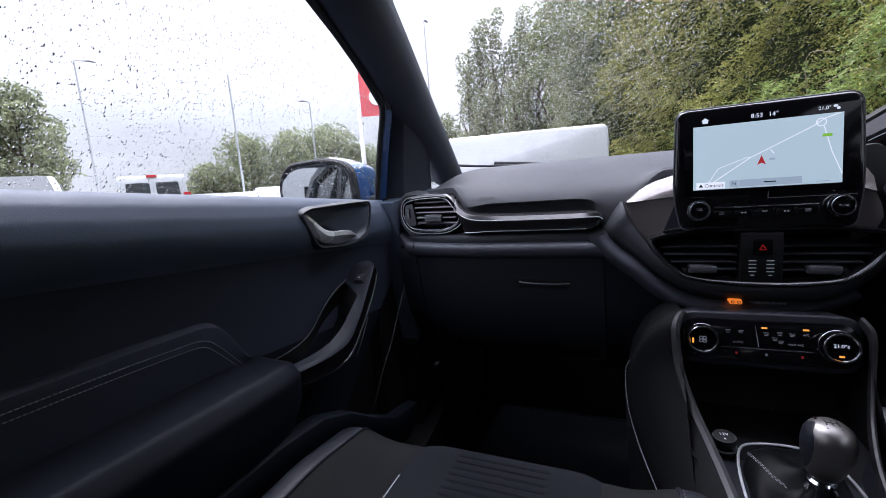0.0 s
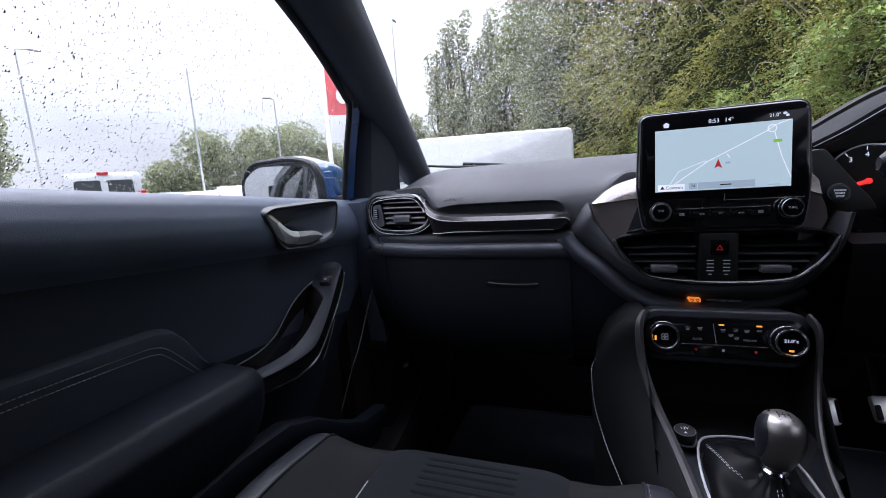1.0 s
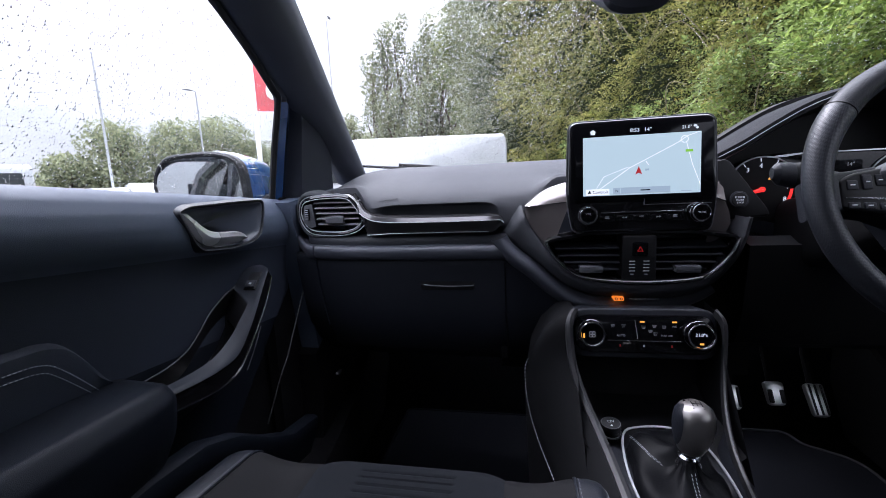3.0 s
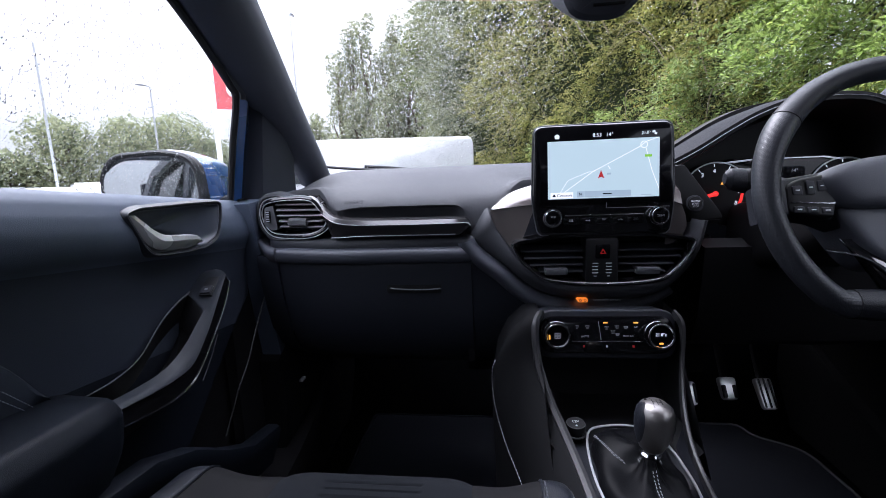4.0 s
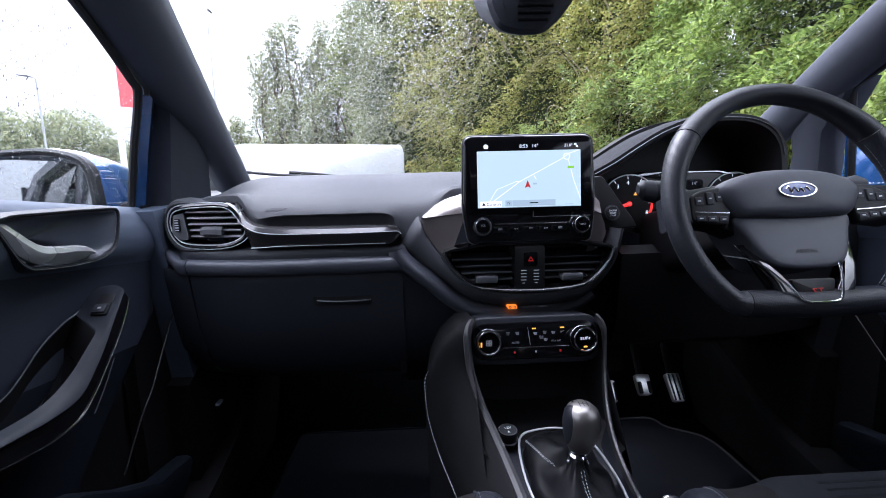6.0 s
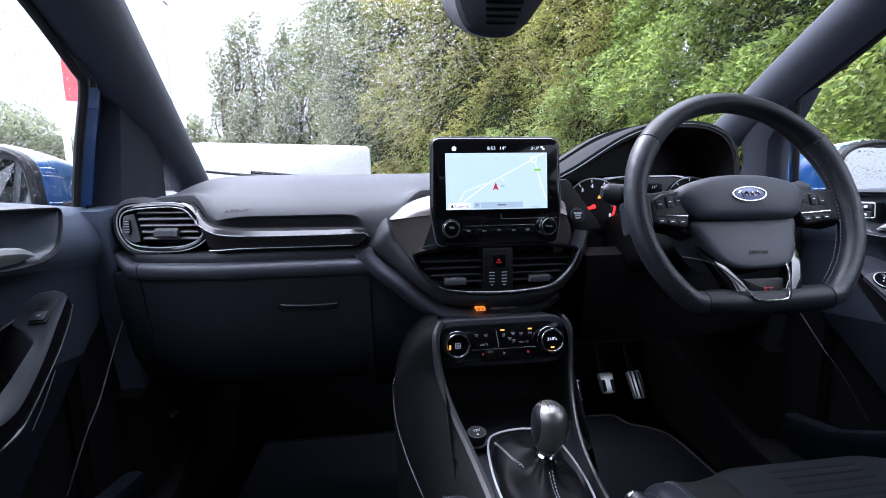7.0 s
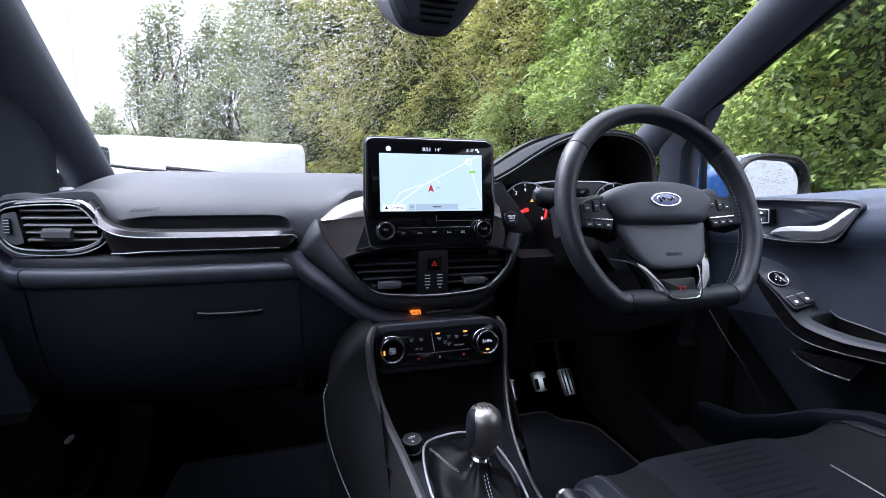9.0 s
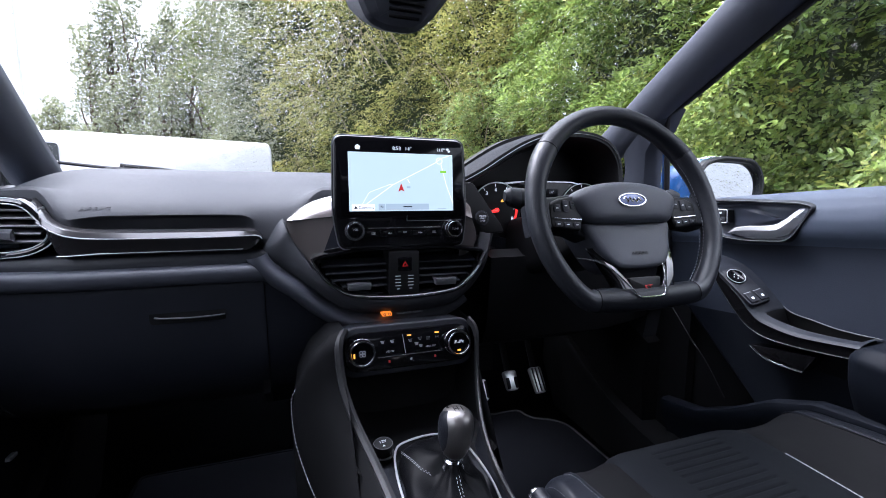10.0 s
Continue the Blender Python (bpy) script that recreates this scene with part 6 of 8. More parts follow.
RECESS = rounded([(0.455, 0.9745), (0.475, 0.981), (0.60, 0.9835), (0.660, 0.983), (0.659, 0.962), (0.645, 0.920), (0.612, 0.9085), (0.560, 0.9065), (0.495, 0.912), (0.482, 0.922)], [0.006, 0.012, 0.02, 0.010, 0.02, 0.018, 0.02, 0.02, 0.010, 0.010], 4)


def recess_dent(y, z):
    """How deep the skin sinks behind the handle recess."""
    p, inside, near = Vector((y, z)), False, 9.0
    for a, b in zip(RECESS, RECESS[1:] + RECESS[:1]):
        if (a.y > z) != (b.y > z) and y < (b.x - a.x) * (z - a.y) / (b.y - a.y) + a.x:
            inside = not inside
        d = b - a
        t = max(0.0, min(1.0, (p - a).dot(d) / max(1e-12, d.length_squared)))
        near = min(near, (p - a - d * t).length)
    return 0.034 * smoothstep(-0.001, 0.004, near if inside else -near)


def car_door(s):
    side = "driver's" if s > 0 else "passenger"
    th = thing("front_door", (s * 0.72, 0.2, 0.30), "closed black-trimmed driver's door with a stitched armrest" if s > 0 else "closed black-trimmed passenger door with a stitched armrest", "car door", "front doors")
    bm = B()
    ds = (0.0005, 0.0012, 0.0025, 0.005, 0.009, 0.0125, 0.016, 0.0195, 0.023, 0.0265, 0.03, 0.034, 0.04, 0.046, 0.052, 0.058, 0.064, 0.070, 0.076, 0.080, 0.084, 0.088, 0.092, 0.096, 0.100, 0.112, 0.130, 0.16, 0.20, 0.25, 0.30, 0.36, 0.42, 0.48, 0.58, 0.64)
    # the front edge of the trim runs upright above the shelf and slants back below it
    rows = []
    for u in list(np.linspace(0, 0.70, 24)) + list(np.linspace(0.715, 0.90, 48)) + list(np.linspace(0.915, 1, 8)):
        row = []
        for d in ds:
            ym = max(0.50, min(0.785, 0.552 + (belt(0.62) - d - 0.575) * 1.08))
            y = -0.42 + (ym + 0.42) * u
            row.append((s * (panel_x(y, belt(y) - d) + 0.024 * smoothstep(ym - 0.022, ym, y) + recess_dent(y, belt(y) - d)), y, belt(y) - d))
        rows.append(row)
    # skin split in three, each darker downwards to stand in for shade
    cut = ds.index(0.100)
    up, low = [r[:cut + 1] for r in rows], [r[cut:] for r in rows]
    foot_ = ds.index(0.25) - cut
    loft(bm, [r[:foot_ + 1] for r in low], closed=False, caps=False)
    part("middle_panel", bm, PANELLOW_SHADE, th, "black vinyl middle door panel, darkened for shade")
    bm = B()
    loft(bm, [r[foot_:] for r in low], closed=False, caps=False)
    part("lower_panel", bm, LOWPLASTIC_SHADE, th, "hard black lower door panel, near-black for shade")
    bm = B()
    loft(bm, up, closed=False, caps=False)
    part("door_panel", bm, DOORSOFT_LIT, th, "soft black upper door panel, lightened where light falls")
    bm = B()
    slab(bm, [(-0.42, 0.36), (0.79, 0.36), (0.79, 0.965), (-0.42, 1.04)], "x", s * 0.745, s * 0.764)
    part("door_core", bm, DARK, th, smooth=False)
    bm = B()
    rows = []
    for y in np.linspace(-0.42, 0.755, 24):
        z = belt(y) - 0.012
        rows.append([(s * 0.716, y, z - 0.002), (s * 0.718, y, z + 0.007), (s * 0.7235, y, z + 0.010), (s * 0.727, y, z + 0.004), (s * 0.727, y, z - 0.02), (s * 0.716, y, z - 0.02)])
    loft(bm, rows)
    part("waist_seal", bm, RUBBER, th, "black rubber window seal")
    bm = B()
    slab(bm, [(-0.42, 0.34), (0.80, 0.34), (0.80, 0.975), (-0.42, 1.06)], "x", s * 0.765, s * 0.80)
    part("outer_skin", bm, BLUE, th, "blue painted outer skin", smooth=False)

    # handle recess: a dished bowl with a rolled rim
    o = RECESS
    c = Vector((0.515, 0.950))
    bm = B()
    loft(bm, [[(s * x, p.x, p.y) for p in shrink(o, d)] for d, x in ((-0.005, 0.694), (-0.0035, 0.684), (-0.0015, 0.6785), (0.001, 0.6785), (0.003, 0.682))], caps=False)
    rec = part("handle_recess", bm, HARD, th, "rolled rim round the handle recess")
    bm = B()
    rim = shrink(o, 0.0028)
    rings = []
    for f, x in ((1.0, 0.681), (0.975, 0.685), (0.93, 0.690), (0.80, 0.697), (0.55, 0.701), (0.25, 0.703), (0.02, 0.703)):
        rings.append([(s * (x - 0.006 * smoothstep(0.57, 0.66, p.x) * (f < 0.99)), c.x + (p.x - c.x) * f, c.y + (p.y - c.y) * f) for p in rim])
    loft(bm, rings, caps=False)
    part("recess_dish", bm, DISH, rec, "satin grey dish behind the handle", angle=50)
    bm = B()
    tube(bm, [(s * 0.6784, p.x, p.y) for p in shrink(o, -0.0012)], 0.0007, 6, True)
    part("recess_rim", bm, SATIN, rec, "slim grey rim")
    # pull: a slanted root that bends into a forward grip, with a ridge along it
    tops = curve([(0.480, 0.972), (0.487, 0.964), (0.500, 0.950), (0.513, 0.9405), (0.535, 0.937), (0.562, 0.935), (0.588, 0.929), (0.601, 0.920)], 5)
    ridge = curve([(0.467, 0.9725), (0.477, 0.961), (0.491, 0.945), (0.506, 0.932), (0.526, 0.9285), (0.554, 0.927), (0.584, 0.923), (0.602, 0.918)], 5)
    foot = curve([(0.459, 0.9705), (0.468, 0.956), (0.482, 0.937), (0.497, 0.922), (0.515, 0.9155), (0.545, 0.9130), (0.580, 0.9130), (0.600, 0.916)], 5)
    rows = []
    for q, (a, r, f) in enumerate(zip(tops, ridge, foot)):
        k = q / (len(tops) - 1)
        x = lerp_table(((0, 0.686), (0.25, 0.679), (0.5, 0.671), (0.75, 0.670), (1, 0.678)), k)
        rows.append([(s * (x + 0.014), a.x, a.y), (s * (x + 0.0045), a.x, a.y), (s * (x + 0.0015), a.x * 0.75 + r.x * 0.25, a.y * 0.75 + r.y * 0.25), (s * x, r.x, r.y), (s * (x + 0.003), (f.x + r.x) / 2, (f.y + r.y) / 2), (s * (x + 0.009), f.x, f.y), (s * (x + 0.014), f.x, f.y)])
    bm = B()
    loft(bm, rows)
    part("pull", bm, HANDLEMETAL, th, "satin chrome door pull", angle=28)
    # shelf with the pull pocket, its dark gloss edge and bright line
    if s < 0:
        lip = curve([(0.586, 0.864), (0.574, 0.848), (0.558, 0.827), (0.538, 0.800), (0.516, 0.775), (0.486, 0.749), (0.450, 0.742), (0.400, 0.743), (0.345, 0.748)], 6)
        top = curve([(0.634, 0.861), (0.614, 0.862), (0.592, 0.854), (0.568, 0.836), (0.538, 0.826), (0.500, 0.806), (0.452, 0.768), (0.405, 0.755), (0.345, 0.753)], 6)
        line = curve([(0.597, 0.848), (0.586, 0.826), (0.566, 0.797), (0.540, 0.768), (0.510, 0.737), (0.482, 0.716), (0.444, 0.710), (0.405, 0.713), (0.350, 0.721)], 6)
        q0, q1 = 19, 47
    else:
        lip = curve([(0.600, 0.862), (0.579, 0.843), (0.556, 0.820), (0.534, 0.800), (0.512, 0.778), (0.490, 0.765), (0.441, 0.757), (0.400, 0.759), (0.345, 0.765)], 6)
        top = curve([(0.640, 0.868), (0.610, 0.866), (0.567, 0.852), (0.531, 0.826), (0.502, 0.799), (0.478, 0.780), (0.440, 0.774), (0.400, 0.769), (0.345, 0.770)], 6)
        line = curve([(0.612, 0.850), (0.588, 0.823), (0.562, 0.791), (0.538, 0.766), (0.516, 0.747), (0.484, 0.736), (0.437, 0.735), (0.400, 0.738), (0.350, 0.743)], 6)
        q0, q1 = 28, 47
    bm = B()
    ks = (0.0, 0.05, 0.14, 0.30, 0.335, 0.65, 0.955, 0.965, 0.98, 1.0)
    grid = []
    for q, (a, b) in enumerate(zip(lip, top)):
        row = []
        for n_, k in enumerate(ks):
            y, z, x = a.x + (b.x - a.x) * k, a.y + (b.y - a.y) * k, 0.634 + 0.058 * k
            z += 0.004 * math.sin(math.pi * k) - (0.003 if n_ == 0 else 0)
            if q0 < q < q1 and 4 <= n_ <= 6:
                x, z, y = x + 0.030, z - 0.075, y - 0.006
            row.append(bm.verts.new((s * x, y, z)))
        grid.append(row)
    for q in range(len(grid) - 1):
        for n_ in range(len(ks) - 1):
            f = bm.faces.new((grid[q][n_], grid[q][n_ + 1], grid[q + 1][n_ + 1], grid[q + 1][n_]))
            # pocket faces take near-black: the shade of a deep pocket, coloured in
            inside = (q0 <= q < q1) and (3 <= n_ <= 6)
            f.material_index = 1 if inside else 0
    grip = part("pull_shelf", bm, [SHELF, DARK], th, "satin black shelf, its pull pocket coloured dark for shade", angle=50)
    bm = B()
    tube(bm, [(s * 0.6895, p.x - 0.001, p.y + 0.001) for p in top[q0 - 1:]], 0.0010, 6)
    part("pocket_seam", bm, SATIN, grip, "fine grey seam behind the pocket")
    bm = B()
    rows = []
    for a, b in zip(lip, line):
        rows.append([(s * 0.6345, a.x, a.y - 0.004), (s * 0.636, a.x * 0.85 + b.x * 0.15, a.y * 0.85 + b.y * 0.15), (s * 0.637, b.x, b.y), (s * 0.66, b.x, b.y - 0.004), (s * 0.70, b.x, b.y)])
    loft(bm, rows, closed=False, caps=False)
    part("gloss_edge", bm, PIANO, grip, "gloss black edge strip")
    bm = B()
    tube(bm, [(s * 0.6362, p.x, p.y) for p in line], 0.0009, 6)
    part("bright_line", bm, CHROME, grip, "thin chrome line")
    if s < 0:
        bm = B()
        tube(bm, curve([(s * 0.645, 0.563, 0.765), (s * 0.645, 0.539, 0.732), (s * 0.645, 0.515, 0.705)], 4), 0.0008, 6)
        part("lower_rib", bm, SATIN, grip, "fine grey edge of the lower insert")
    if s > 0:
        bm = B()
        slab(bm, rounded([(0.512, 0.712), (0.490, 0.699), (0.462, 0.6935), (0.419, 0.694), (0.402, 0.728), (0.458, 0.720)], 0.004, 3), "x", s * 0.670, s * 0.6405, 0.001)
        ins = part("lower_insert", bm, PIANO, grip, "gloss black insert below the shelf")
        bm = B()
        tube(bm, curve([(s * 0.640, 0.512, 0.711), (s * 0.640, 0.490, 0.698), (s * 0.640, 0.462, 0.6925), (s * 0.640, 0.419, 0.693)], 4), 0.0009, 6)
        part("insert_line", bm, CHROME, ins, "thin chrome line")

    def on_shelf(q, k, h=0.0):
        """A pose on the shelf: x forwards along it, y across it towards the glass, z off the surface."""
        a, b = lip[q], top[q]
        a2, b2 = lip[q - 2], top[q - 2]
        p = Vector((s * (0.634 + 0.058 * k), a.x + (b.x - a.x) * k, a.y + (b.y - a.y) * k + 0.004 * math.sin(math.pi * k)))
        p2 = Vector((s * (0.634 + 0.058 * k), a2.x + (b2.x - a2.x) * k, a2.y + (b2.y - a2.y) * k + 0.004 * math.sin(math.pi * k)))
        u = (p2 - p).normalized()
        v = Vector((s * 0.058, b.x - a.x, b.y - a.y)).normalized()
        w = u.cross(v)
        if w.z < 0:
            w = -w
        v = w.cross(u)
        m_ = Matrix((u, v, w)).transposed().to_4x4()
        return Matrix.Translation(p + w * h) @ m_

    # switches
    if s < 0:
        m = on_shelf(11, 0.42)
        bm = B()
        slab(bm, rounded(rect(-0.020, -0.015, 0.018, 0.015), 0.003, 3), "z", -0.006, 0.0012, 0.0008, 2, m)
        sw = part("switch_plate", bm, DARK, grip)
        bm = B()
        slab(bm, rounded(rect(-0.017, -0.012, -0.002, 0.012), 0.002, 2), "z", -0.002, 0.0045, 0.0015, 2, m)
        part("window_switch", bm, HARD, sw, "black window switch")
        bm = B()
        slab(bm, rect(-0.011, -0.003, -0.008, 0.003), "z", 0.002, 0.0048, 0, 2, m)
        part("switch_mark", bm, PRINT, sw)
    else:
        m = on_shelf(13, 0.35)
        bm = B()
        slab(bm, rounded(rect(-0.062, -0.022, 0.026, 0.024), 0.008, 3), "z", -0.008, 0.0010, 0.0008, 2, m)
        sw = part("switch_plate", bm, HARD, grip)
        d = m @ pose(0.004, 0.002, 0.001)
        part("mirror_dial", lathe(B(), [(0.0175, -0.004), (0.0175, 0.002), (0.0155, 0.0045), (0.0135, 0.003), (0.0001, 0.0025)], d, 28), SCREENBLACK, sw, "round mirror control")
        bm = B()
        tube(bm, [d @ Vector((0.0168 * math.cos(a), 0.0168 * math.sin(a), 0.0036)) for a in np.linspace(0, 2 * math.pi, 28, endpoint=False)], 0.0008, 6, True)
        part("dial_ring", bm, PRINT, sw)
        bm = B()
        for a in range(4):
            slab(bm, oval(0.005 * math.cos(a * math.pi / 2), 0.005 * math.sin(a * math.pi / 2), 0.0011, 0.0011, 8), "z", 0.0024, 0.0032, 0, 2, d)
        part("dial_mark", bm, LINEWHITE, sw)
        for y in (-0.011, 0.011):
            bm = B()
            slab(bm, rounded(rect(-0.058, y - 0.009, -0.036, y + 0.009), 0.002, 2), "z", -0.002, 0.0045, 0.0018, 2, m)
            part("window_switch", bm, HARD, sw, "black window switch")
            bm = B()
            slab(bm, rect(-0.052, y - 0.0025, -0.047, y + 0.0025), "z", 0.002, 0.0048, 0, 2, m)
            part("switch_mark", bm, LINEWHITE, sw)
            bm = B()
            slab(bm, rect(-0.0355, y - 0.008, -0.0345, y + 0.008), "z", 0.0, 0.0022, 0, 2, m)
            part("switch_line", bm, PRINT, sw)
        bm = B()
        slab(bm, rounded([(0.602, 0.966), (0.637, 0.967), (0.628, 0.936), (0.600, 0.938)], 0.003, 3), "x", s * 0.690, s * 0.6725, 0.001)
        lk = part("lock_buttons", bm, DARK, th, "pair of black lock buttons")
        bm = B()
        tube(bm, [(s * 0.672, p.x, p.y) for p in rounded([(0.603, 0.965), (0.636, 0.966), (0.6275, 0.937), (0.601, 0.939)], 0.003, 3)], 0.0008, 6, True)
        part("button_frame", bm, PALEMETAL, lk, "slim silver frame")
        for z in (0.9585, 0.9445):
            bm = B()
            slab(bm, rounded(rect(0.606, z - 0.006, 0.627, z + 0.006), 0.0015, 2), "x", s * 0.68, s * 0.6710, 0.001)
            part("lock_button", bm, HARD, lk)
            bm = B()
            slab(bm, rounded(rect(0.614, z - 0.002, 0.620, z + 0.002), 0.001, 2), "x", s * 0.672, s * 0.6705)
            part("lock_mark", bm, LINEWHITE, lk)
    # armrest
    bm = B()
    rows = []
    for y, e in ((-0.42, 0), (-0.1, 0), (0.15, 0), (0.26, 0), (0.305, 0.006), (0.335, 0.016), (0.350, 0.032), (0.356, 0.050)):
        z1 = 0.771 - 0.25 * e
        x0 = 0.607 + e * 0.5
        rows.append([(s * q.x, y, q.y) for q in rounded([(0.71, 0.62), (0.64 + e * 0.6, 0.635 + e * 0.3), (x0 + 0.006, 0.70), (x0, 0.748), (0.622 + e * 0.5, z1), (0.71, z1 + 0.003)], [0.0, 0.03, 0.02, 0.008, 0.007, 0.0], 4)])
    loft(bm, rows)
    part("armrest", bm, LOWPLASTIC_SHADE, th, "padded black armrest", angle=60)
    # stitched pad above the armrest
    pad = curve([(-0.42, 0.838), (-0.10, 0.846), (0.10, 0.847), (0.225, 0.846), (0.272, 0.843), (0.298, 0.824), (0.333, 0.770)], 6)
    bm = B()
    low = [Vector((p.x, min(0.770, p.y - 0.004))) for p in pad]
    rows = []
    for a, b in zip(pad, low):
        n_ = (b - a).normalized() if (b - a).length > 1e-5 else Vector((0, -1))
        rows.append([(s * 0.714, a.x, a.y + 0.004), (s * 0.702, a.x, a.y + 0.001), (s * 0.696, a.x, a.y - 0.004), (s * 0.694, a.x, a.y - min(0.012, (a.y - b.y) * 0.5)), (s * 0.698, b.x, b.y), (s * 0.714, b.x, b.y)])
    loft(bm, rows)
    part("stitched_pad", bm, PANELLOW_SHADE, th, "stitched black door pad")
    for d in (0.016, 0.024):
        path = curve([(s * 0.6935, -0.42, 0.838 - d), (s * 0.6935, -0.10, 0.846 - d), (s * 0.6935, 0.10, 0.847 - d), (s * 0.6935, 0.220, 0.845 - d), (s * 0.6935, 0.262 - d * 0.3, 0.842 - d), (s * 0.6935, 0.292 - d * 0.9, 0.820 - d * 0.5), (s * 0.694, 0.327 - d, 0.772)], 6)
        stitches(path, 0.0048, 0.0032, 0.0006, THREAD, th, label="grey double stitching")
    # door bin
    bm = B()
    rows = []
    for y, z in ((-0.42, 0.64), (0.0, 0.655), (0.30, 0.662), (0.39, 0.655), (0.46, 0.626), (0.53, 0.578), (0.60, 0.540), (0.69, 0.525)):
        rows.append([(s * 0.70, y, z - 0.10), (s * 0.650, y, z - 0.09), (s * 0.630, y, z - 0.035), (s * 0.624, y, z - 0.012), (s * 0.626, y, z - 0.004), (s * 0.634, y, z), (s * 0.652, y, z - 0.001), (s * 0.660, y, z - 0.008), (s * 0.70, y, z - 0.05)])
    loft(bm, rows)
    part("door_bin", bm, LOWPLASTIC_SHADE, th, "black door pocket")


for s in (-1, 1):
    car_door(s)


# ---- mirrors outside ----
def door_mirror(s):
    th = thing("door_mirror", (s * 0.80, 0.86, 0.97), "wet blue door mirror with a black glass surround", "door mirror", "door mirrors")
    c = Vector((s * 0.925, 0.80, 1.032))
    face = rounded([(-0.125, -0.070), (0.118, -0.066), (0.128, 0.010), (0.090, 0.060), (-0.040, 0.066), (-0.115, 0.045)], [0.03, 0.035, 0.05, 0.04, 0.05, 0.04], 5)
    bm = B()
    rows = []
    for f, dy, sh in ((0.80, 0.095, 0.0), (0.93, 0.06, 0.0), (0.96, 0.002, 0.0), (1.0, 0.0, 0.0), (1.03, 0.02, 0.0), (1.0, 0.06, -0.004), (0.86, 0.11, -0.012), (0.60, 0.150, -0.02), (0.25, 0.168, -0.025)):
        rows.append([(c.x + s * (p.x * f + sh), c.y + dy, c.z + p.y * f) for p in face])
    loft(bm, rows)
    part("shell", bm, BLUE, th, "blue painted shell", angle=60)
    bm = B()
    ring_slab(bm, [Vector((c.x + s * p.x * 1.01, c.z + p.y * 1.01)) for p in face], [Vector((c.x + s * p.x * 0.88, c.z + p.y * 0.82)) for p in face], "y", c.y + 0.035, c.y - 0.014, 0.005)
    part("surround", bm, DARK, th, "black surround")
    bm = B()
    # each glass is turned in towards the driver
    mm = pose(c.x, c.y + (0.034 if s < 0 else 0.004), c.z, -3, 0, 24 if s < 0 else -2)
    slab(bm, [Vector((s * p.x * (0.97 if s < 0 else 0.91), p.y * 0.90)) for p in face], "y", 0.008, 0.0, 0, 2, mm)
    part("mirror_glass", bm, MIRROR, th, "wet mirror glass", smooth=False)
    bm = B()
    tube(bm, [(s * 0.74, 0.86, 0.985), (s * 0.80, 0.86, 0.975), (s * 0.84, 0.86, 0.985)], [0.035, 0.03, 0.03], 10, flat=0.6)
    part("foot", bm, DARK, th)

    def place(u, v):
        a, b = -0.11 + 0.225 * u, -0.055 + 0.105 * v
        return mm @ Vector((s * a, -0.0012, b)), (mm.to_3x3() @ Vector((0, -1, 0))), Vector((0, 0, 1))
    drops(place, 700, 0.0004, 0.0009, WATER, "mirror_raindrops", "rain beads on the door mirror glass", 31 + s, 1.4, None, 0.3)

    def place2(u, v):
        a = 2 * math.pi * u
        i = int(u * len(face)) % len(face)
        p = face[i]
        d = 0.005 + 0.10 * v
        f = 1.035 - 2.2 * max(0, d - 0.03) ** 1.6 * 8
        nrm = Vector((s * p.x, 0.03, p.y)).normalized()
        return Vector((c.x + s * p.x * f, c.y + d, c.z + p.y * f)) + nrm * 0.001, nrm, Vector((0, 1, 0))
    drops(place2, 3600, 0.0006, 0.0018, WATER, "shell_raindrops", "rain beads on the door mirror shell", 35 + s, 1.3)


for s in (-1, 1):
    door_mirror(s)

# sensor housing behind the rear-view mirror
pod = thing("sensor_housing", (-0.03, 0.55, 1.36), "dark grey slotted sensor housing on the windscreen", "sensor housing")
SH = rounded([(-0.098, 0.07), (-0.094, 0.02), (-0.082, -0.008), (-0.060, -0.016), (-0.024, -0.016), (0.0, 0.004), (0.035, 0.05), (0.05, 0.075)], 0.012, 4)
bm = B()
rows = []
for d, y, dz in ((-0.006, 0.60, 0.05), (0.0, 0.53, 0.01), (0.001, 0.503, 0.0), (0.006, 0.497, 0.0), (0.012, 0.496, 0.0)):
    rows.append([(p.x, y + p.y * 0.10, 1.205 + p.y + dz) for p in shrink(SH, d)])
loft(bm, rows)
part("cover", bm, PILLAR, pod, "dark grey plastic cover")
for k in range(8):
    bm = B()
    w = 0.030 + 0.0028 * k
    box(bm, -0.056, 0.4935, 1.204 + 0.0085 * k, -0.056 + w * 1.25, 0.501, 1.2075 + 0.0085 * k, 0.0012)
    part("slot", bm, DARK, pod)
# wiper resting at the foot of the glass
wiper = thing("windscreen_wiper", (-0.45, 1.24, 1.06), "black windscreen wiper at rest", "wiper")
bm = B()
tube(bm, curve([(-0.705, 1.20, 1.068), (-0.60, 1.235, 1.057), (-0.47, 1.275, 1.050)], 6), [0.005] * 13, 8, flat=0.8)
part("blade", bm, RUBBER, wiper)
bm = B()
tube(bm, curve([(-0.58, 1.25, 1.064), (-0.46, 1.29, 1.052), (-0.32, 1.335, 1.030)], 5), 0.006, 8)
part("arm", bm, DARK, wiper)
# scuttle and bonnet edge below the glass
bm = B()
rows = []
for x in np.linspace(-0.72, 0.72, 25):
    b = 0.16 * (1 - (x / 0.72) ** 2)
    rows.append([(x, 1.18 + b, 1.005), (x, 1.22 + b, 1.025), (x, 1.32 + b, 1.015), (x, 1.40 + b, 0.98)])
loft(bm, rows, closed=False, caps=False)
solo("scuttle_panel", bm, HARD, "black plastic scuttle below the windscreen", "scuttle panel")
bm = B()
rows = []
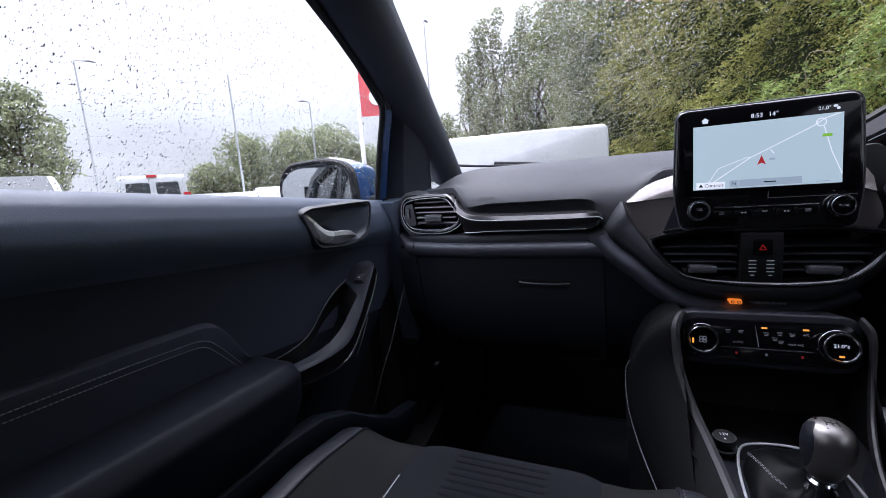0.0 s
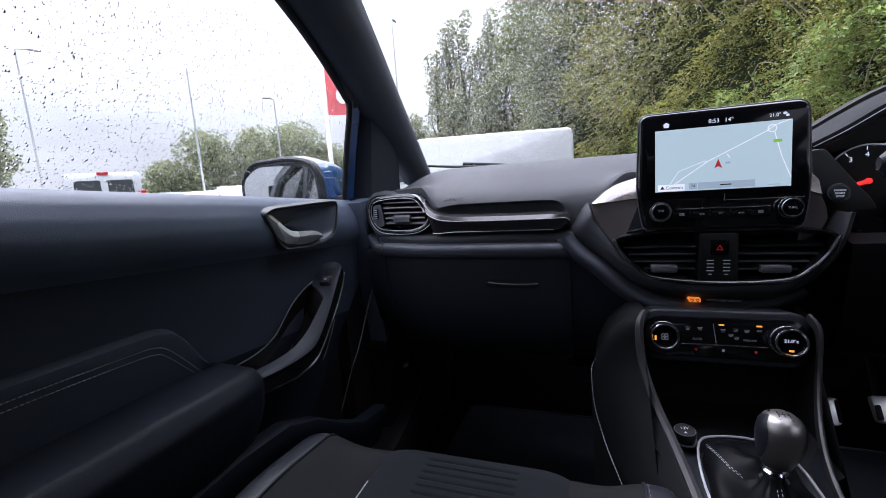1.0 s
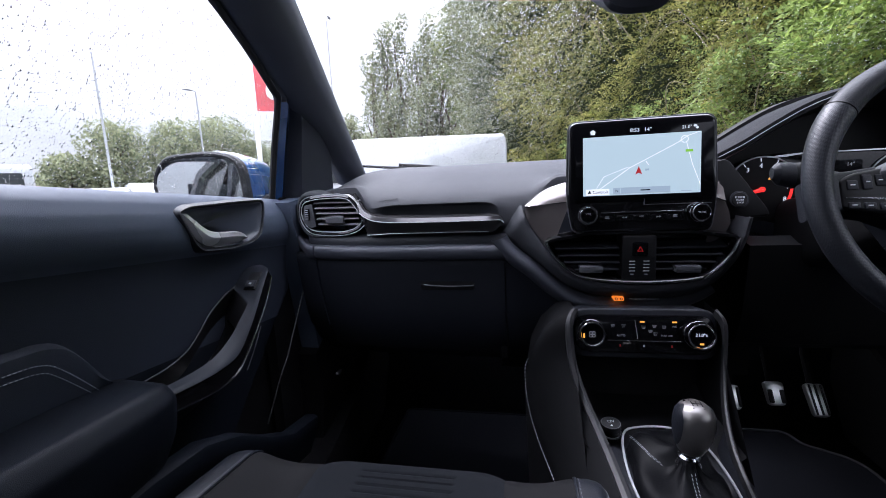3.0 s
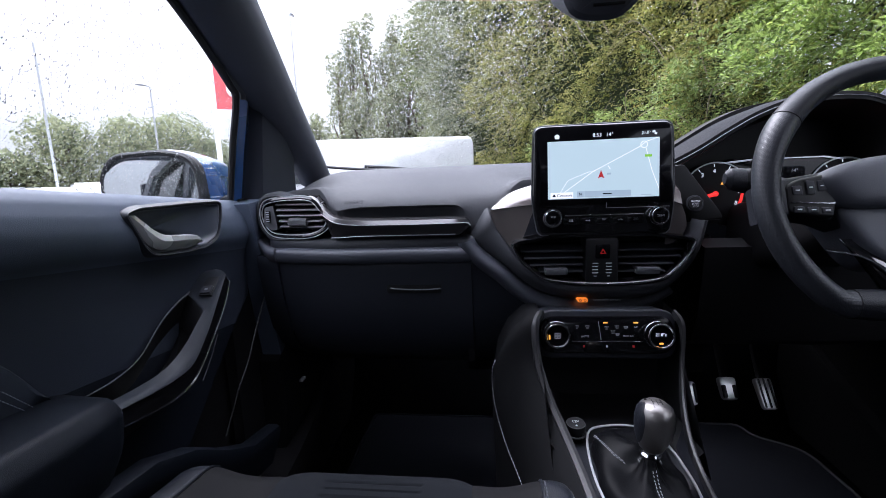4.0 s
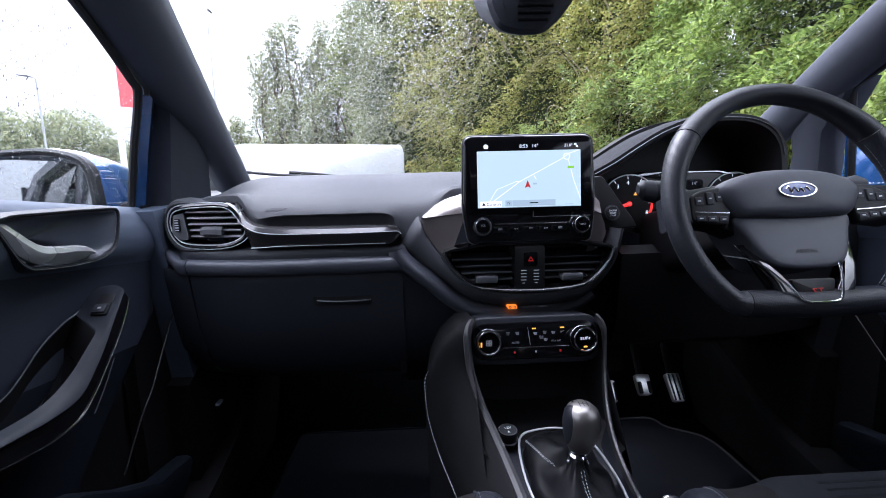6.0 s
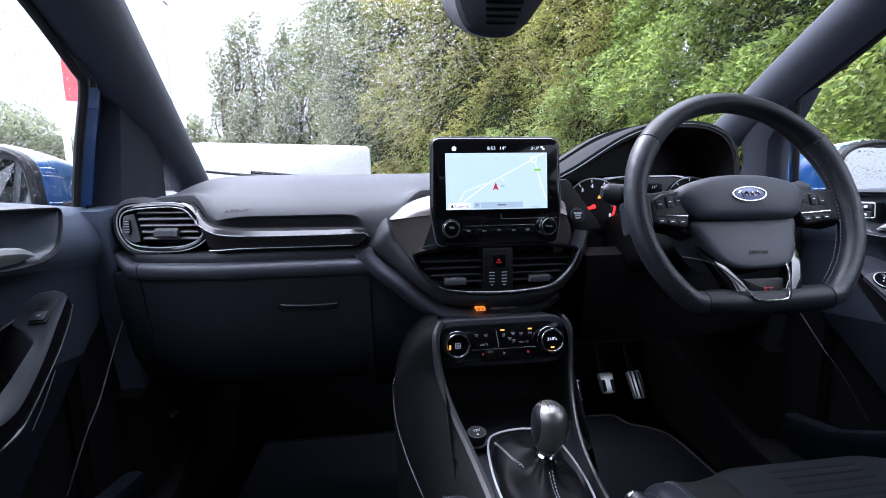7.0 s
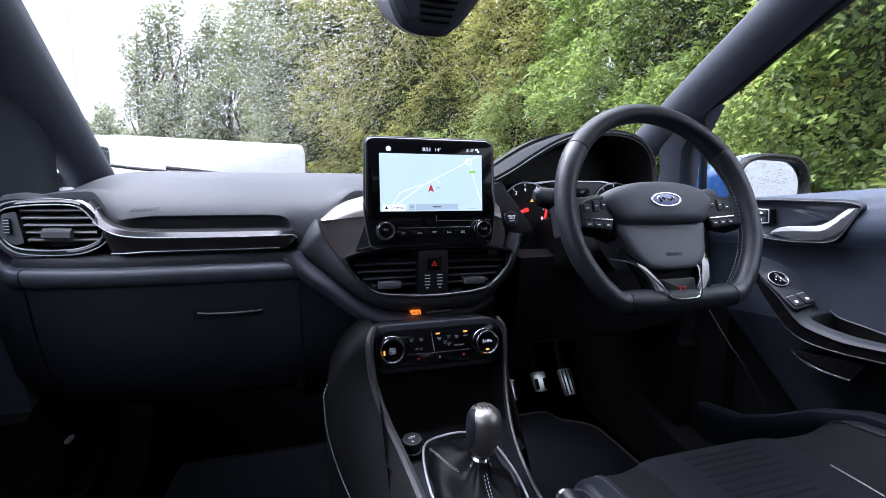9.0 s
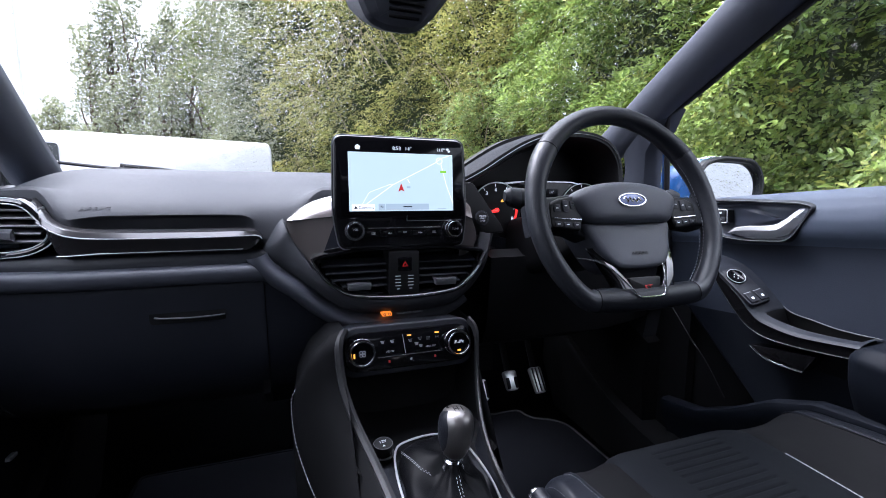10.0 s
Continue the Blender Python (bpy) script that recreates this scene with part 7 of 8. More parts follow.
for x in np.linspace(-0.74, 0.74, 25):
    b = 0.14 * (1 - (x / 0.74) ** 2)
    rows.append([(x, 1.40 + b, 0.985), (x, 1.7, 0.945 + 0.02 * (1 - (x / 0.74) ** 2)), (x, 2.0, 0.87), (x, 2.2, 0.72)])
loft(bm, rows, closed=False, caps=False)
solo("bonnet", bm, BLUE, "wet blue car bonnet", "bonnet")


# ---- seats ----
def car_seat(cx, label):
    th = thing("front_seat", (cx, 0.1, 0.30), label, "car seat", "front seats")
    out_ = -1 if cx < 0 else 1

    def edge(u):
        return 0.455 - 0.034 * smoothstep(0.09, 0.19, abs(u)) - 0.022 * smoothstep(0.225, 0.276, abs(u))

    def top(u, y):
        """Height of the cushion: a hollow middle, raised sides, rolled over at the front."""
        a = abs(u)
        h = 0.606 + 0.014 * smoothstep(0.1, 0.42, y)
        h += 0.044 * smoothstep(0.115, 0.225, a) * (0.66 + 0.34 * smoothstep(0.40, 0.26, y)) - 0.0025 * math.exp(-((a - 0.128) / 0.004) ** 2)
        h -= 0.090 * smoothstep(0.236, 0.276, a) ** 1.4
        if out_ > 0 and u < 0:
            h -= 0.012 * smoothstep(0.14, 0.22, a)
        d = edge(u) - y
        rr = 0.045
        if d < rr:
            h -= rr - math.sqrt(max(0.0, rr * rr - (rr - d) ** 2))
        return h

    def surf(us, ribbed=False):
        bm = B()
        rows = []
        for u in us:
            e = edge(u)
            ys = list(np.linspace(-0.20, 0.24, 18)) + list(np.linspace(0.25, e - 0.04, 96 if ribbed else 10)) + [e - 0.045 * (1 - math.sin(a)) for a in np.linspace(0.2, math.pi / 2, 9)]
            row = []
            for y in ys:
                z = top(u, y)
                if ribbed and abs(u) < 0.066 and 0.25 < y < 0.425:
                    z -= 0.0022 * max(0.0, math.cos(2 * math.pi * y / 0.0128)) ** 2 * smoothstep(0.066, 0.062, abs(u))
                row.append((cx + u, y, z))
            last = row[-1]
            row += [(last[0], last[1] - 0.004, 0.50), (last[0], last[1] - 0.03, 0.42)]
            rows.append(row)
        loft(bm, rows, closed=False, caps=False)
        return bm
    mid = sorted(set([round(x, 4) for x in np.linspace(-0.128, 0.128, 27)] + [-0.067, -0.0655, -0.062, 0.062, 0.0655, 0.067]))
    part("cushion", surf(mid, True), SUEDE, th, "charcoal suede cushion with ribbed centre")
    for s in (-1, 1):
        part("side_panel", surf(sorted(s * a for a in np.linspace(0.128, 0.212, 11))), SIDECLOTH, th, "dark cloth side panel")
        part("bolster", surf(sorted(s * a for a in np.linspace(0.212, 0.276, 14))), LEATHER, th, "black leather side bolster", angle=60)
        lines = {}
        for u in (0.128, 0.216, 0.246):
            lines[u] = [(cx + s * u, y, top(s * u, y) + 0.0008) for y in np.linspace(-0.2, edge(u) - 0.012, 60)]
        stitches(lines[0.216], 0.0064, 0.0040, 0.0004, THREAD_DIM, th, label="grey seam stitching")
        stitches(lines[0.246], 0.0064, 0.0040, 0.0004, THREAD_DIM, th, label="grey seam stitching")
        bm = B()
        tube(bm, [(p[0] - s * 0.004, p[1], p[2] - 0.0005) for p in lines[0.216]], 0.0020, 6)
        part("piping", bm, LEATHER, th)
        seam = lines[0.128][:52]
        if s == out_:
            stitches(seam[30:], 0.0062, 0.0052, 0.0010, THREAD, th, label="pale seam stitching")
    bm = B()
    box(bm, cx - 0.235, -0.2, 0.36, cx + 0.235, 0.33, 0.53, 0.04)
    part("seat_base", bm, HARD, th)
    bm = B()
    rows = []
    for z, y, w, d in ((0.56, -0.24, 0.24, 0.06), (0.75, -0.30, 0.25, 0.07), (0.95, -0.37, 0.24, 0.06), (1.10, -0.43, 0.19, 0.05), (1.13, -0.45, 0.15, 0.02)):
        rows.append([(cx + q.x, y + q.y, z) for q in rounded(rect(-w, -d, w, d), 0.05, 4)])
    loft(bm, rows)
    part("backrest", bm, LEATHER, th)
    bm = B()
    box(bm, cx - 0.12, -0.52, 1.15, cx + 0.12, -0.42, 1.32, 0.04)
    for q in (-0.05, 0.05):
        tube(bm, [(cx + q, -0.45, 1.08), (cx + q, -0.47, 1.20)], 0.007, 8)
    part("headrest", bm, LEATHER, th)
    for q in (-0.2, 0.2):
        bm = B()
        box(bm, cx + q - 0.02, -0.25, 0.28, cx + q + 0.02, 0.34, 0.37, 0.006)
        part("runner", bm, DARK, th)


car_seat(-0.342, "passenger seat with charcoal suede cushion and leather bolsters")
car_seat(0.370, "driver's seat with charcoal suede cushion and leather bolsters")

# ---- outside ----
bm = B()
rows = [[(x, y, 0.0) for x in np.linspace(-600, 600, 7)] for y in np.linspace(-600, 900, 7)]
loft(bm, rows, closed=False, caps=False)
solo("ground", bm, ASPHALT, "wet grey asphalt car park", "ground", "structure")


def leaf_cloud(name, centres, normals, size, material, seed, broad=0.55, curl=0.25, droop=0.3, axes=None):
    """Many small folded leaves in one mesh: each two faces either side of its rib."""
    rng = np.random.default_rng(seed)
    n = len(centres)
    nrm = normals + rng.normal(0, 0.55, (n, 3))
    nrm /= np.linalg.norm(nrm, axis=1)[:, None]
    axis = rng.normal(0, 1, (n, 3)) + np.array([0, 0, -droop])
    if axes is not None:
        axis = axes + axis * 0.25
    axis -= nrm * (axis * nrm).sum(1)[:, None]
    axis /= np.linalg.norm(axis, axis=1)[:, None]
    side = np.cross(nrm, axis)
    L = size * rng.uniform(0.6, 1.35, n)[:, None]
    W = L * broad * rng.uniform(0.75, 1.2, n)[:, None] * 0.5
    v = np.empty((n, 6, 3))
    v[:, 0] = centres - axis * L * 0.5
    v[:, 1] = centres + axis * L * 0.5 - nrm * L * curl * 0.5
    v[:, 2] = centres - axis * L * 0.12 + side * W + nrm * L * 0.10
    v[:, 3] = centres - axis * L * 0.12 - side * W + nrm * L * 0.10
    v[:, 4] = centres + axis * L * 0.22 + side * W * 0.72 + nrm * L * 0.02
    v[:, 5] = centres + axis * L * 0.22 - side * W * 0.72 + nrm * L * 0.02
    base = (np.arange(n) * 6)[:, None]
    f = np.concatenate([base + np.array([[0, 1, 4, 2]]), base + np.array([[0, 3, 5, 1]])], 1).reshape(-1, 4)
    me = bpy.data.meshes.new(name)
    me.vertices.add(n * 6)
    me.vertices.foreach_set("co", v.reshape(-1))
    me.loops.add(f.size)
    me.loops.foreach_set("vertex_index", f.reshape(-1).astype(np.int32))
    me.polygons.add(len(f))
    me.polygons.foreach_set("loop_start", np.arange(0, f.size, 4, dtype=np.int32))
    me.update(calc_edges=True)
    me.materials.append(material)
    return me


def crown_points(blobs, n, seed, shell=0.35):
    """Places near the surfaces of a heap of uneven blobs, with outward directions."""
    rng = np.random.default_rng(seed)
    w = np.array([b[3] * b[4] for b in blobs])
    pick = rng.choice(len(blobs), n, p=w / w.sum())
    b = np.array(blobs)[pick]
    d = rng.normal(0, 1, (n, 3))
    d /= np.linalg.norm(d, axis=1)[:, None]
    lump = 1 + 0.22 * np.sin(d[:, 0] * 7 + pick) * np.sin(d[:, 1] * 6 + pick * 2) + 0.12 * np.sin(d[:, 2] * 13 + pick * 3)
    r = lump * (1 - shell * rng.random(n) ** 1.5)
    p = b[:, :3] + d * r[:, None] * np.stack([b[:, 3], b[:, 3], b[:, 4]], 1)
    return p, d


def limb(bm, a, b, r0, r1, rng, bend=0.12):
    a, b = Vector(a), Vector(b)
    pts = []
    for i in range(5):
        t = i / 4
        w = Vector((rng.uniform(-1, 1), rng.uniform(-1, 1), rng.uniform(-0.3, 0.3))) * bend * (b - a).length * (0 < i < 4) * 0.5
        pts.append(a + (b - a) * t + w)
    tube(bm, pts, [r0 + (r1 - r0) * i / 4 for i in range(5)], 6)


def tree(x, y, height, spread, leaves, size, material, seed, label, name="tree", first=0.25, upright=False, group="trees"):
    rng = random.Random(seed)
    th = thing(name, (x, y, 0), label, "tree", group)
    bm = B()
    top = Vector((x + rng.uniform(-0.3, 0.3), y, height * 0.82))
    tube(bm, [(x, y, -0.1), (x + 0.05, y, height * 0.3), (x + rng.uniform(-0.1, 0.1), y, height * 0.55), top], [height * 0.020 + 0.05, height * 0.016 + 0.04, height * 0.010 + 0.02, 0.02], 8)
    blobs = []
    k = 26 if not upright else 22
    for i in range(k):
        f = (i + 0.5) / k
        z = height * (first + (1 - first) * f)
        if upright:
            env = spread * (0.55 + 0.45 * math.sin(math.pi * min(1, f * 1.1))) * (1 - 0.55 * f ** 3)
        else:
            env = spread * math.sin(math.pi * (0.18 + 0.74 * f)) ** 0.8
        a = i * 2.4 + rng.uniform(-0.4, 0.4)
        r = env * rng.uniform(0.25, 0.75)
        s_ = spread * rng.uniform(0.26, 0.44) * (0.8 if upright else 1.0)
        c = (x + r * math.cos(a), y + r * math.sin(a), z - s_ * 0.4, s_, s_ * (1.5 if upright else 0.8))
        blobs.append(c)
        if i % 2 == 0:
            limb(bm, (x, y, max(height * 0.15, z * 0.62)), (c[0], c[1], c[2]), 0.05 + height * 0.003, 0.015, rng)
    part("trunk", bm, BARK, th, "grey-brown trunk and limbs")
    p, d = crown_points(blobs, leaves, seed)
    me = leaf_cloud("crown", p - np.array([x, y, 0]), d, size, material, seed)
    ob = new("crown", me)
    ob.parent = th
    return th


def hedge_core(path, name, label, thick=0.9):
    """The inside of a hedge: a bank with an uneven face, its shade put into the dark colour."""
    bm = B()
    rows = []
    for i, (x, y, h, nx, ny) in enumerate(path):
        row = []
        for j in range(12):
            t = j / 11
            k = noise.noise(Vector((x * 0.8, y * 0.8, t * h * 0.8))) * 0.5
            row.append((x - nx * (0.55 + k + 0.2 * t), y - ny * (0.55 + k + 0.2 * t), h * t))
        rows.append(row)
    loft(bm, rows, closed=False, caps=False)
    return solo(name, bm, LEAF_SHADE, label, "hedge", "stuff")


def wall_leaves(name, path, n, size, material, seed, label, depth=0.7, zmin=0.0, zmax=1.0, broad=0.55, clump=0.0, droop=0.3, power=1.0, lumps=1.0):
    """Leaves over a hedge's face along a line of (x, y, height, normal)."""
    rng = np.random.default_rng(seed)
    P = np.array(path)
    seg = np.linalg.norm(np.diff(P[:, :2], axis=0), axis=1)
    cum = np.concatenate([[0], np.cumsum(seg)])
    t = rng.random(n) * cum[-1]
    cols = [np.interp(t, cum, P[:, k]) for k in range(5)]
    x, y, h, nx, ny = cols
    v = zmin + (zmax - zmin) * rng.random(n) ** power
    z = h * v
    lump = 0.35 * np.sin(t * 1.9 + 1.3 * np.sin(z * 1.7)) * np.sin(z * 2.3 + t * 0.7) + 0.22 * np.sin(t * 4.3 + z * 3.1) + 0.12 * np.sin(t * 9 - z * 7)
    d = lumps * lump - depth * rng.random(n) ** 1.6
    p = np.stack([x + nx * d, y + ny * d, z], 1)
    nn = np.stack([nx, ny, np.full(n, 0.55)], 1)
    if clump:
        p += rng.normal(0, clump, (n, 3))
    me = leaf_cloud(name, p, nn, size, material, seed, broad, droop=droop)
    ob = new(name, me)
    return tagged(ob, label, "foliage", "", "stuff")


def sprays(name, path, shoots, leaves, reach, size, material, seed, label, depth=0.6, zmin=0.0, zmax=1.0, broad=0.45, lumps=1.0, thin=-9.0, rise=0.2):
    """Leafy shoots that stand out of a hedge's face, each with its leaves ranged along it."""
    rng = np.random.default_rng(seed)
    P = np.array(path)
    cum = np.concatenate([[0], np.cumsum(np.linalg.norm(np.diff(P[:, :2], axis=0), axis=1))])
    t = rng.random(shoots) * cum[-1]
    x, y, h, nx, ny = [np.interp(t, cum, P[:, k]) for k in range(5)]
    z = h * (zmin + (zmax - zmin) * rng.random(shoots))
    lump = 0.35 * np.sin(t * 1.9 + 1.3 * np.sin(z * 1.7)) * np.sin(z * 2.3 + t * 0.7) + 0.22 * np.sin(t * 4.3 + z * 3.1) + 0.12 * np.sin(t * 9 - z * 7)
    d = lumps * lump - depth * rng.random(shoots) ** 1.4
    keep = lump + rng.normal(0, 0.12, shoots) > thin
    x, y, z, nx, ny, d = [q[keep] for q in (x, y, z, nx, ny, d)]
    n = len(x)
    foot = np.stack([x + nx * d, y + ny * d, z], 1)
    way = np.stack([nx, ny, np.full(n, rise)], 1) + rng.normal(0, 0.6, (n, 3))
    way /= np.linalg.norm(way, axis=1)[:, None]
    up = np.array([0, 0, 1.0]) + rng.normal(0, 0.35, (n, 3)) + np.stack([nx, ny, nx * 0], 1) * 0.5
    side = np.cross(way, up)
    side /= np.linalg.norm(side, axis=1)[:, None]
    up = np.cross(side, way)
    length = reach * rng.uniform(0.5, 1.3, n)
    pts, nor, axs = [], [], []
    for k in range(leaves):
        f = (k + 0.6) / leaves
        sg = 1 if k % 2 else -1
        ax = way * (0.55 + 0.5 * f) + side * sg * (0.9 - 0.6 * f) - np.array([0, 0, 0.25])
        ax /= np.linalg.norm(ax, axis=1)[:, None]
        pts.append(foot + way * (length * f)[:, None] - np.array([0, 0, 0.5]) * (length * f * f)[:, None] + ax * size * 0.5)
        nor.append(up * 1.6)
        axs.append(ax)
    me = leaf_cloud(name, np.concatenate(pts), np.concatenate(nor), size, material, seed, broad, axes=np.concatenate(axs))
    return tagged(new(name, me), label, "foliage", "", "stuff")


# tree belt: beside the car on its right, swinging round in front
def belt_path(points):
    out = []
    for i, (x, y, h) in enumerate(points):
        a = Vector(points[max(0, i - 1)][:2])
        b = Vector(points[min(len(points) - 1, i + 1)][:2])
        d = (b - a).normalized()
        out.append((x, y, h, -d.y, d.x))
    return out


NEAR = belt_path([(3.0, 0.2, 4.6), (3.0, 1.5, 5.0), (3.1, 3.0, 5.0), (3.3, 5.0, 5.5), (3.6, 6.5, 6.0)])
FRONT = belt_path([(3.6, 6.0, 6.5), (3.2, 7.6, 7.0), (2.2, 9.2, 7.5), (0.8, 11.2, 8.4), (-0.6, 13.3, 9.0), (-1.9, 15.4, 9.4), (-2.8, 17.3, 9.0)])
MIDDLE = FRONT[:5]
FAR = FRONT[4:]
# dark banks behind the leaves stand in for the shade between them
hedge_core([(x, y, h * 0.97, nx, ny) for x, y, h, nx, ny in NEAR], "hedge_inside", "bank inside the roadside hedge, coloured dark for shade")
hedge_core([(x, y, h * 0.97, nx, ny) for x, y, h, nx, ny in FRONT], "thicket_inside", "bank inside the tree belt, coloured dark for shade")
sprays("hedge_leaves", NEAR, 2600, 7, 0.24, 0.064, LAUREL, 3, "broad bright green hedge leaves beside the car", 0.5, zmin=0.20, broad=0.42, lumps=1.5, thin=-0.12)
sprays("hedge_shade_shoots", NEAR, 2600, 7, 0.20, 0.060, LEAF_MID, 13, "darker hedge shoots behind the bright ones", 0.9, zmin=0.1, broad=0.40, lumps=1.4)
sprays("hedge_top_leaves", NEAR, 7500, 8, 0.30, 0.066, LAUREL, 23, "bright young leaves high in the hedge", 0.25, zmin=0.36, broad=0.40, lumps=1.25, thin=-0.10, rise=0.5)
wall_leaves("hedge_ivy", NEAR, 42000, 0.042, LEAF_LIME, 8, "small bright ivy leaves low in the hedge", 0.6, broad=0.85, zmin=0.0, zmax=0.34)
# deepest leaves take the darkest green, so inner shade is partly in colour
wall_leaves("hedge_shade_leaves", NEAR, 14000, 0.050, LEAF_DEEP, 4, "small hedge leaves coloured dark for the shade inside", 1.2, lumps=1.3)
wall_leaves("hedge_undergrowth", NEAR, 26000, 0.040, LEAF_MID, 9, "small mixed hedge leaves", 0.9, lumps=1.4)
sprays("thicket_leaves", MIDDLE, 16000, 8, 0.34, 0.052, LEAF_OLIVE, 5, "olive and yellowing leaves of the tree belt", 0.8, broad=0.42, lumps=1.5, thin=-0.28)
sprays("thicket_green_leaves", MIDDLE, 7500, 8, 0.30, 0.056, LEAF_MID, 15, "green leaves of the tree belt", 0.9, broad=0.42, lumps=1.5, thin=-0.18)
# dark green set deep in the belt, shade coloured into the leaves
wall_leaves("thicket_shade_leaves", FRONT, 42000, 0.055, LEAF_DEEP, 6, "deep green leaves in the tree belt, dark for shade", 1.5, lumps=1.4)
sprays("thicket_far_leaves", FAR, 8000, 7, 0.45, 0.075, LEAF_GREY, 16, "grey-green leaves at the far end of the tree belt", 1.0, lumps=1.6, thin=-0.15)
sprays("thicket_low_leaves", belt_path([(3.0, 5.2, 3.0), (2.8, 6.6, 2.7), (2.2, 7.8, 2.4), (1.4, 8.8, 2.0), (0.6, 9.8, 1.6)]), 3600, 7, 0.24, 0.062, LEAF_LIME, 7, "fresh light green shoots in front of the trees", 0.8, lumps=1.5)

# bare twigs that arch out of the belt
rng = random.Random(77)
bm = B()
for k in range(46):
    t = rng.uniform(0.15, 0.95)
    i = int(t * (len(MIDDLE) - 1))
    a, b = MIDDLE[i], MIDDLE[min(i + 1, len(MIDDLE) - 1)]
    f = t * (len(MIDDLE) - 1) - i
    x, y = a[0] + (b[0] - a[0]) * f, a[1] + (b[1] - a[1]) * f
    z = rng.uniform(1.2, 5.0)
    out_ = rng.uniform(0.15, 0.5)
    side_ = rng.uniform(-1.2, 1.2)
    n_ = Vector((a[3], a[4], 0))
    d_ = Vector((-a[4], a[3], 0))
    p0 = Vector((x, y, z)) + n_ * 0.30
    tube(bm, curve([p0, p0 + n_ * out_ + d_ * side_ * 0.4 + Vector((0, 0, rng.uniform(0.3, 0.9))), p0 + n_ * (out_ + 0.15) + d_ * side_ + Vector((0, 0, rng.uniform(-0.2, 1.1)))], 5), [0.010 - 0.0007 * q for q in range(11)], 5)
solo("bare_twigs", bm, TWIG, "pale bare twigs arching out of the tree belt", "twigs", "stuff")

# slim trees clear against the sky, and trees beyond the car park
for k, (x, y, h, w, n_) in enumerate(((-7.7, 21.4, 7.6, 1.3, 5200), (-7.2, 22.2, 9.2, 1.2, 5200), (-6.3, 21.7, 9.3, 1.3, 5600), (-5.6, 22.6, 8.2, 1.5, 5600), (-4.9, 21.9, 9.2, 1.3, 5600), (-4.2, 21.2, 7.8, 1.6, 6200), (-3.4, 20.6, 9.0, 1.6, 7000), (-6.6, 20.4, 5.2, 1.8, 5200), (-4.8, 19.8, 5.4, 1.8, 5200))):
    tree(x, y, h, w, n_, 0.13, LEAF_GREY, 41 + k, "slim grey-green tree at the car park edge", first=0.05, upright=True)
tree(-2.2, 19.5, 10.5, 2.0, 16000, 0.14, LEAF_DEEP, 55, "tall dark green tree in the belt", first=0.15)
for k, (x, y, h, w) in enumerate(((-11.6, 27.7, 5.9, 1.3), (-10.2, 28.4, 4.6, 1.4))):
    tree(x, y, h, w, 3500, 0.18, LEAF_GREY, 60 + k, "low grey-green tree at the car park edge", first=0.1)
for k, (x, y, h, w) in enumerate(((-28.2, 25.6, 6.3, 3.3), (-25.8, 28.0, 6.4, 3.2), (-23.4, 29.9, 6.8, 3.3), (-21.4, 31.4, 5.0, 2.8), (-30.0, 23.4, 4.0, 2.4))):
    tree(x, y, h, w, 12000, 0.20, LEAF_GREY, 70 + k, "round dark green tree beyond the car park", first=0.10)
for k, (x, y, h, w) in enumerate(((-30.4, 12.4, 8.2, 2.6), (-31.0, 10.2, 8.2, 2.8), (-31.6, 7.6, 8.0, 2.8))):
    tree(x, y, h, w, 12000, 0.20, LEAF_GREY, 80 + k, "round dark green tree beyond the car park", first=0.10)


def lamp_post(x, y, h, arm, label, material=POSTGREY):
    th = thing("street_lamp", (x, y, 0), label, "street lamp", "street lamps")
    bm = B()
    lathe(bm, [(0.11, 0), (0.11, 0.9), (0.075, 0.95), (0.06, h * 0.6), (0.05, h)], pose(x, y, 0), 12)
    part("post", bm, material, th)
    if arm:
        bm = B()
        ax, ay = arm
        tube(bm, curve([(x, y, h - 0.02), (x + ax * 0.12, y + ay * 0.12, h + 0.10), (x + ax, y + ay, h + 0.12)], 5), 0.035, 8)
        part("arm", bm, material, th)
        bm = B()
        u = Vector((ax, ay, 0)).normalized()
        tube(bm, [Vector((x + ax, y + ay, h + 0.13)) - u * 0.1, Vector((x + ax, y + ay, h + 0.14)) + u * 0.2, Vector((x + ax, y + ay, h + 0.10)) + u * 0.55], [0.07, 0.13, 0.06], 10, flat=0.5)
        part("lantern", bm, POSTDARK, th, "dark lantern head")


def box_body(th, name, m, prof, w, material, label="", inset=0.0, round_=0.06):
    """A vehicle body: a side outline swept across its width, sides pulled in towards the roof."""
    bm = B()
    o = rounded(prof, round_, 3)
    zmax, zmin = max(p.y for p in o), min(p.y for p in o)
    rows = []
    for f in (-1.0, -0.985, -0.94, 0.0, 0.94, 0.985, 1.0):
        e = {1.0: 0.05, 0.985: 0.018, 0.94: 0.0, 0.0: 0.0}[abs(f)]
        row = []
        for p in shrink(o, e) if e else o:
            k = max(0, (p.y - 0.95) / max(0.1, zmax - 0.95)) if zmax > 0.95 else 0
            row.append((p.x, f * (w - inset * k), p.y))
        rows.append(row)
    loft(bm, rows, m=m)
    return part(name, bm, material, th, label, angle=50)


